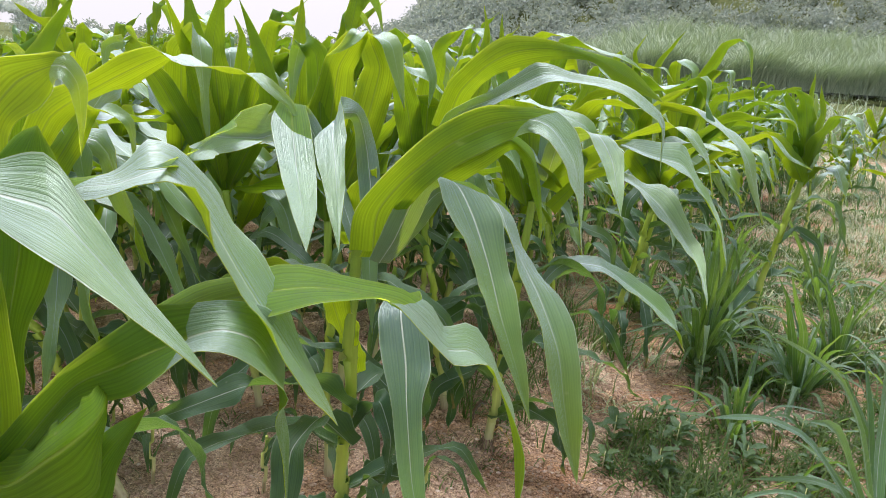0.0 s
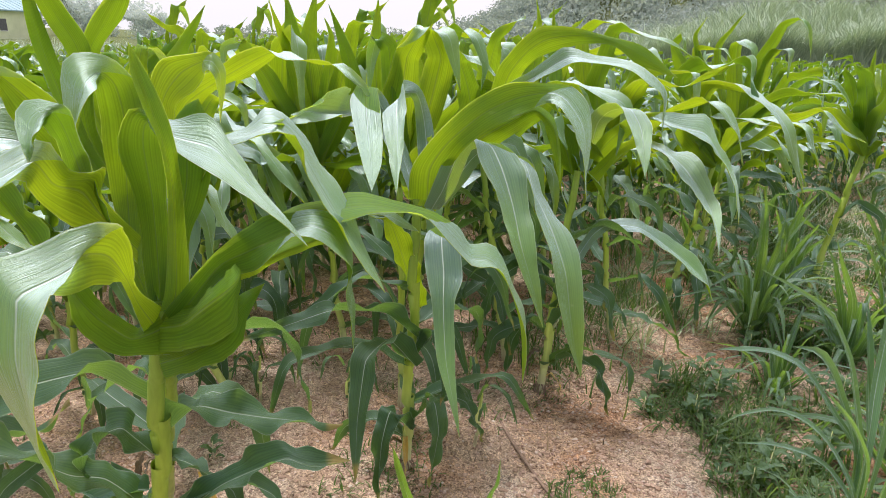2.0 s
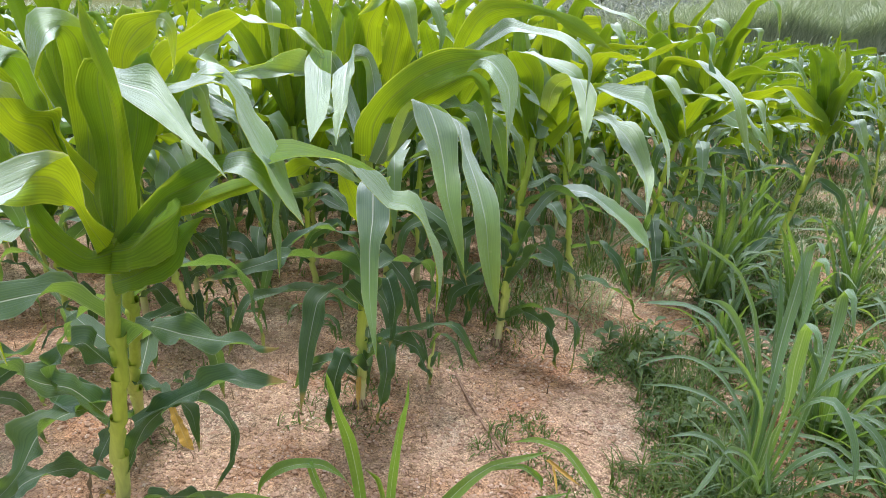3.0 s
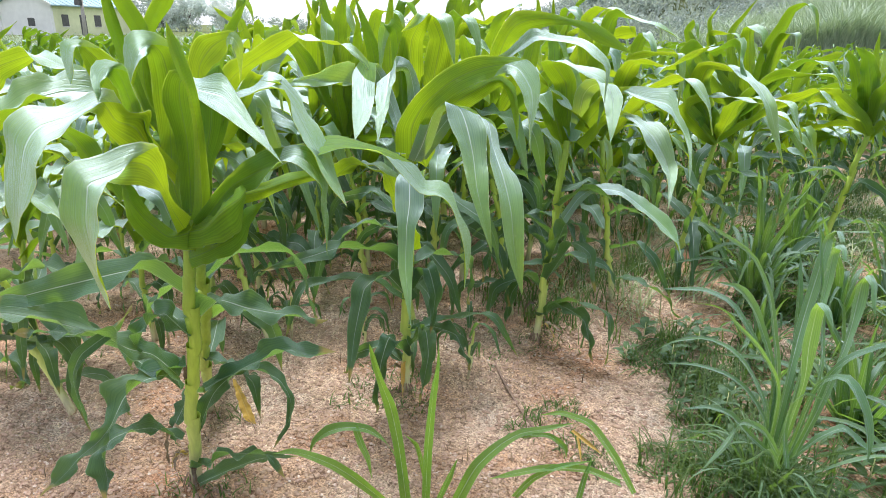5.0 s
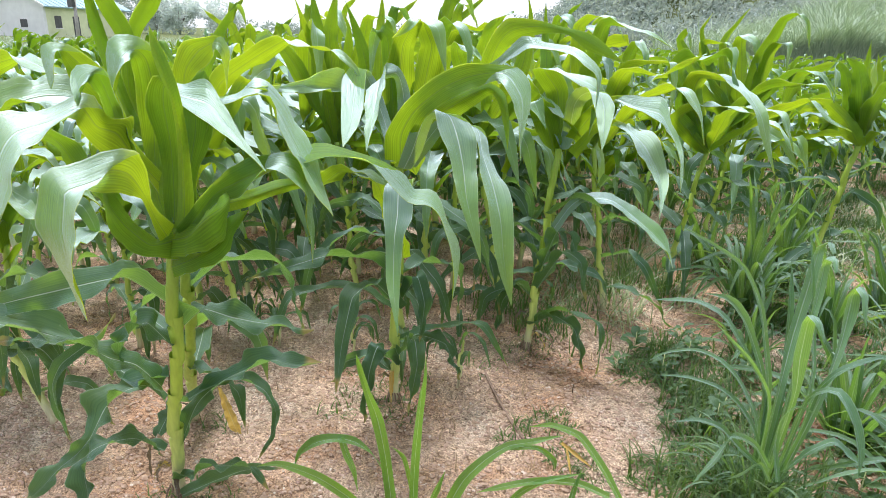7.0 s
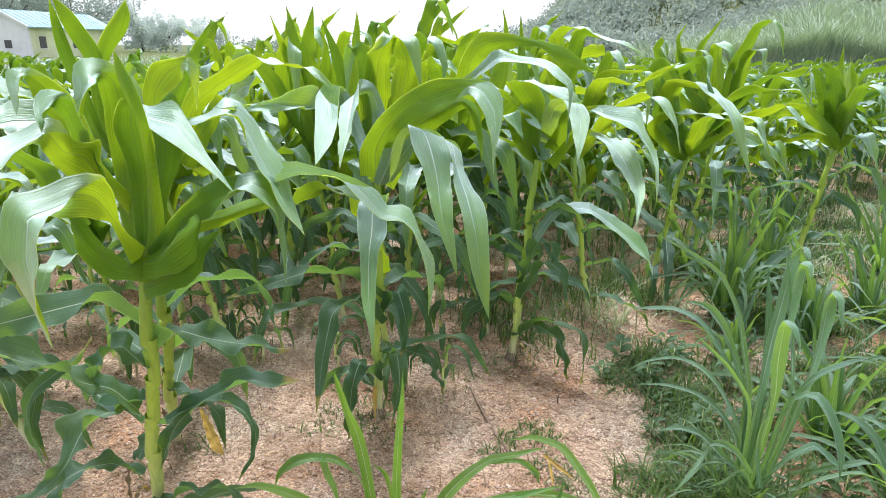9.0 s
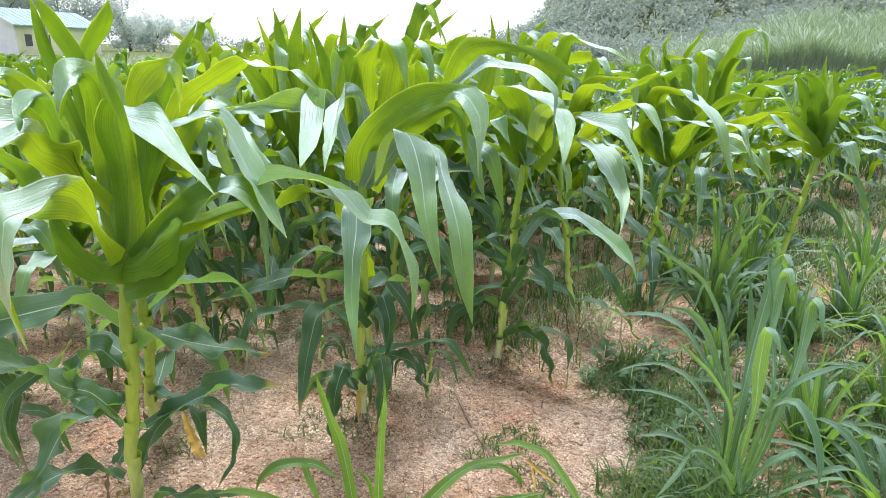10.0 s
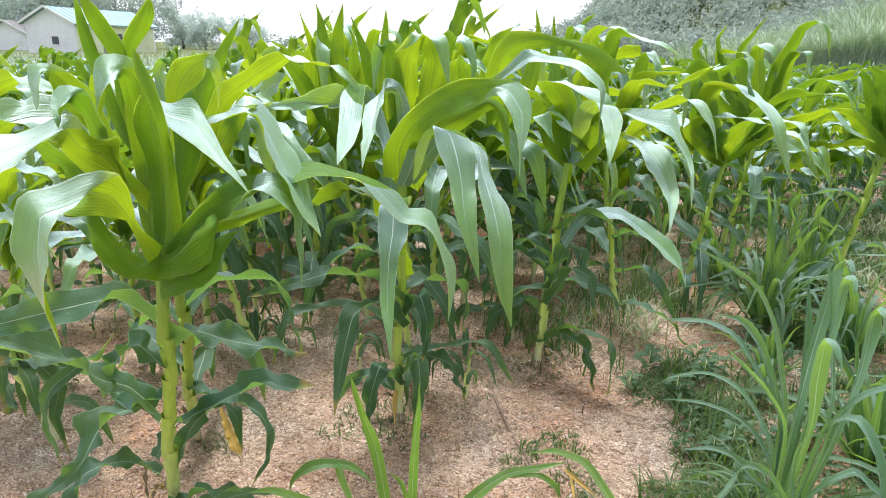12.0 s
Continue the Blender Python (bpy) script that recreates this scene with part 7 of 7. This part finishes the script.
def tree(x, y, height, spread, seed, label, lean=0.0, leaf=None):
    """A broad tree: tapered trunk, limbs that fork, and a crown of leaf clouds round the limbs."""
    rng = random.Random(seed)
    t = thing("tree", x, y, 0, label, "tree")
    fork = height * 0.14
    v, f = tube([(0, 0, -0.2), (lean * 0.2, 0.1, fork * 0.6), (lean * 0.4, 0, fork)], [height * 0.03, height * 0.024, height * 0.02], 10)
    part_mesh("trunk", mesh_of("trunk", v, f, BARK), t)
    spots = []
    for i in range(9):
        a = i / 9 * 6.28 + rng.uniform(-0.3, 0.3)
        reach, rise = spread * rng.uniform(0.45, 1.0), height * rng.uniform(0.38, 0.98)
        end = (lean + math.cos(a) * reach, math.sin(a) * reach, rise - 0.25 * reach)
        mid = (lean * 0.5 + math.cos(a) * reach * 0.45, math.sin(a) * reach * 0.45, (fork + end[2]) / 2 + 0.4)
        v, f = tube([(lean * 0.4, 0, fork - 0.1), mid, end], [height * 0.013, height * 0.008, height * 0.003], 6)
        part_mesh("limb", mesh_of("limb", v, f, BARK), t)
        for k in range(6):
            s = rng.uniform(0.3, 1.05)
            spots.append((lean * 0.5 + (end[0] - lean * 0.5) * s + rng.gauss(0, spread * 0.12), end[1] * s + rng.gauss(0, spread * 0.12), fork + (end[2] - fork) * s + rng.uniform(-0.4, 1.0), spread * rng.uniform(0.22, 0.36), height * rng.uniform(0.08, 0.14)))
    for i in range(9):                                    # low growth about the foot
        a, r = rng.uniform(0, 6.28), spread * rng.uniform(0.2, 0.8)
        spots.append((r * math.cos(a), r * math.sin(a), height * rng.uniform(0.06, 0.24), spread * 0.3, height * 0.10))
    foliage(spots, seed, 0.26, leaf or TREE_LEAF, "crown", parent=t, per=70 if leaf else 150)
    return t


TREE = "broad leafy tree with a dense dark green crown"
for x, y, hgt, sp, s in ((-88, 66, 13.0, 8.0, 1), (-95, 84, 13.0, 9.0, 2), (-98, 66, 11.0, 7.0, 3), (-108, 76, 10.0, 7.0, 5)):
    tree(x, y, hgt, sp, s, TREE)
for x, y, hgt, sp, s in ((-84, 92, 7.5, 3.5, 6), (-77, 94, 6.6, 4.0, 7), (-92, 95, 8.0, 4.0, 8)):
    tree(x, y, hgt, sp, s, "distant slender tree with an airy crown", leaf=HAZED_TREE_LEAF)


def hill_height(x, y):
    """The wooded slope that closes the field on the right."""
    u = max(0.0, min(1.0, (y - 44) / 45))
    v = max(0.0, min(1.0, (x + 17) / 13))
    return 19.0 * u * u * (3 - 2 * u) * v * v * (3 - 2 * v) + 0.6 * u * noise.noise((x * 0.12, y * 0.12, 4))


def build_hill():
    xs, ys = np.linspace(-40, 90, 66), np.linspace(42, 130, 45)
    verts = [(x, y, hill_height(x, y) - 0.15) for y in ys for x in xs]
    w = len(xs)
    faces = [(j * w + i, j * w + i + 1, (j + 1) * w + i + 1, (j + 1) * w + i) for j in range(len(ys) - 1) for i in range(w - 1)]
    me = mesh_of("hill", verts, faces, SOIL)
    att = me.attributes.new("turf", "FLOAT", "POINT")
    att.data.foreach_set("value", [1.0] * len(verts))
    tagged(new("hill", me), "green wooded hillside behind the field", "hill", kind="structure")
    rng = random.Random(8)
    spots = []
    while len(spots) < 1500:
        x, y = rng.uniform(-34, 60), 46 + 60 * rng.random() ** 1.4
        if x - 0.87 > (y + 0.4) * 0.55 or x < -14.5 - (y - 46) * 0.06:
            continue
        z, r = hill_height(x, y), rng.uniform(0.7, 2.0)
        if z < 0.2 and rng.random() < 0.6:
            continue
        spots.append((x, y, z + r * 0.5, r, r * rng.uniform(0.6, 1.0)))
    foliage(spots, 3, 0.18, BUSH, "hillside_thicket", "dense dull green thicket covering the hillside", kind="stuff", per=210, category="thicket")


build_hill()


def reed_bank():
    rng = random.Random(31)
    verts, faces, uvs = [], [], []
    for _ in range(34000):
        y = rng.uniform(38, 50)
        x = rng.uniform(-4, 34)
        if x < (y - 38) * 0.1 + 0.5 + rng.gauss(0, 1.6):
            continue
        if rng.random() < 0.35:
            y = 38 + abs(rng.gauss(0, 0.5))
        z = (0.5 + 0.19 * (y - 38)) * max(0.0, min(1.0, x / 8))
        L, a, e = rng.uniform(1.5, 3.0) * (0.85 + 0.5 * noise.noise((x * 0.45, y * 0.45, 2))), rng.uniform(0, 6.28), radians(rng.uniform(60, 89))
        w, p, k = rng.uniform(0.012, 0.034), np.array([x, y, z]), len(verts)
        for i in range(6):
            s = i / 5
            ww = w * (1 - s * s * 0.9)
            verts.append((p[0] - ww, p[1] - 0.3 * ww, p[2]))
            verts.append((p[0] + ww, p[1] + 0.3 * ww, p[2]))
            uvs += [(0.1, s), (0.9, s)]
            p = p + L / 5 * np.array([math.cos(a) * math.cos(e), math.sin(a) * math.cos(e), math.sin(e)])
            e -= 0.06 + 0.7 * s * rng.uniform(0.6, 1.6)
        faces += [(k + 2 * i, k + 2 * i + 1, k + 2 * i + 3, k + 2 * i + 2) for i in range(5)]
    tagged(new("reed_bank", mesh_of("reed_bank", verts, faces, REED, uvs)), "tall green reed grass on a low bank, paled for haze", "reeds", kind="stuff")


reed_bank()


# rough grass round the houses and beyond the field
far_spots = []
rf = random.Random(12)
for _ in range(700):
    d, a = rf.uniform(16, 62), rf.uniform(-1.15, 0.45)
    far_spots.append((d * math.sin(a), d * math.cos(a), rf.uniform(0.8, 1.8), 26))
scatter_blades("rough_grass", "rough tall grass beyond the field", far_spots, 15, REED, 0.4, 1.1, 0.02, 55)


# a low hedge beyond the field
rh = random.Random(40)
hedge = [(-62 + 1.1 * i + rh.uniform(-0.6, 0.6), 74 + rh.uniform(-2, 2) + 0.1 * i, rh.uniform(0.5, 1.6), rh.uniform(0.9, 1.7), rh.uniform(0.7, 1.3)) for i in range(52)]
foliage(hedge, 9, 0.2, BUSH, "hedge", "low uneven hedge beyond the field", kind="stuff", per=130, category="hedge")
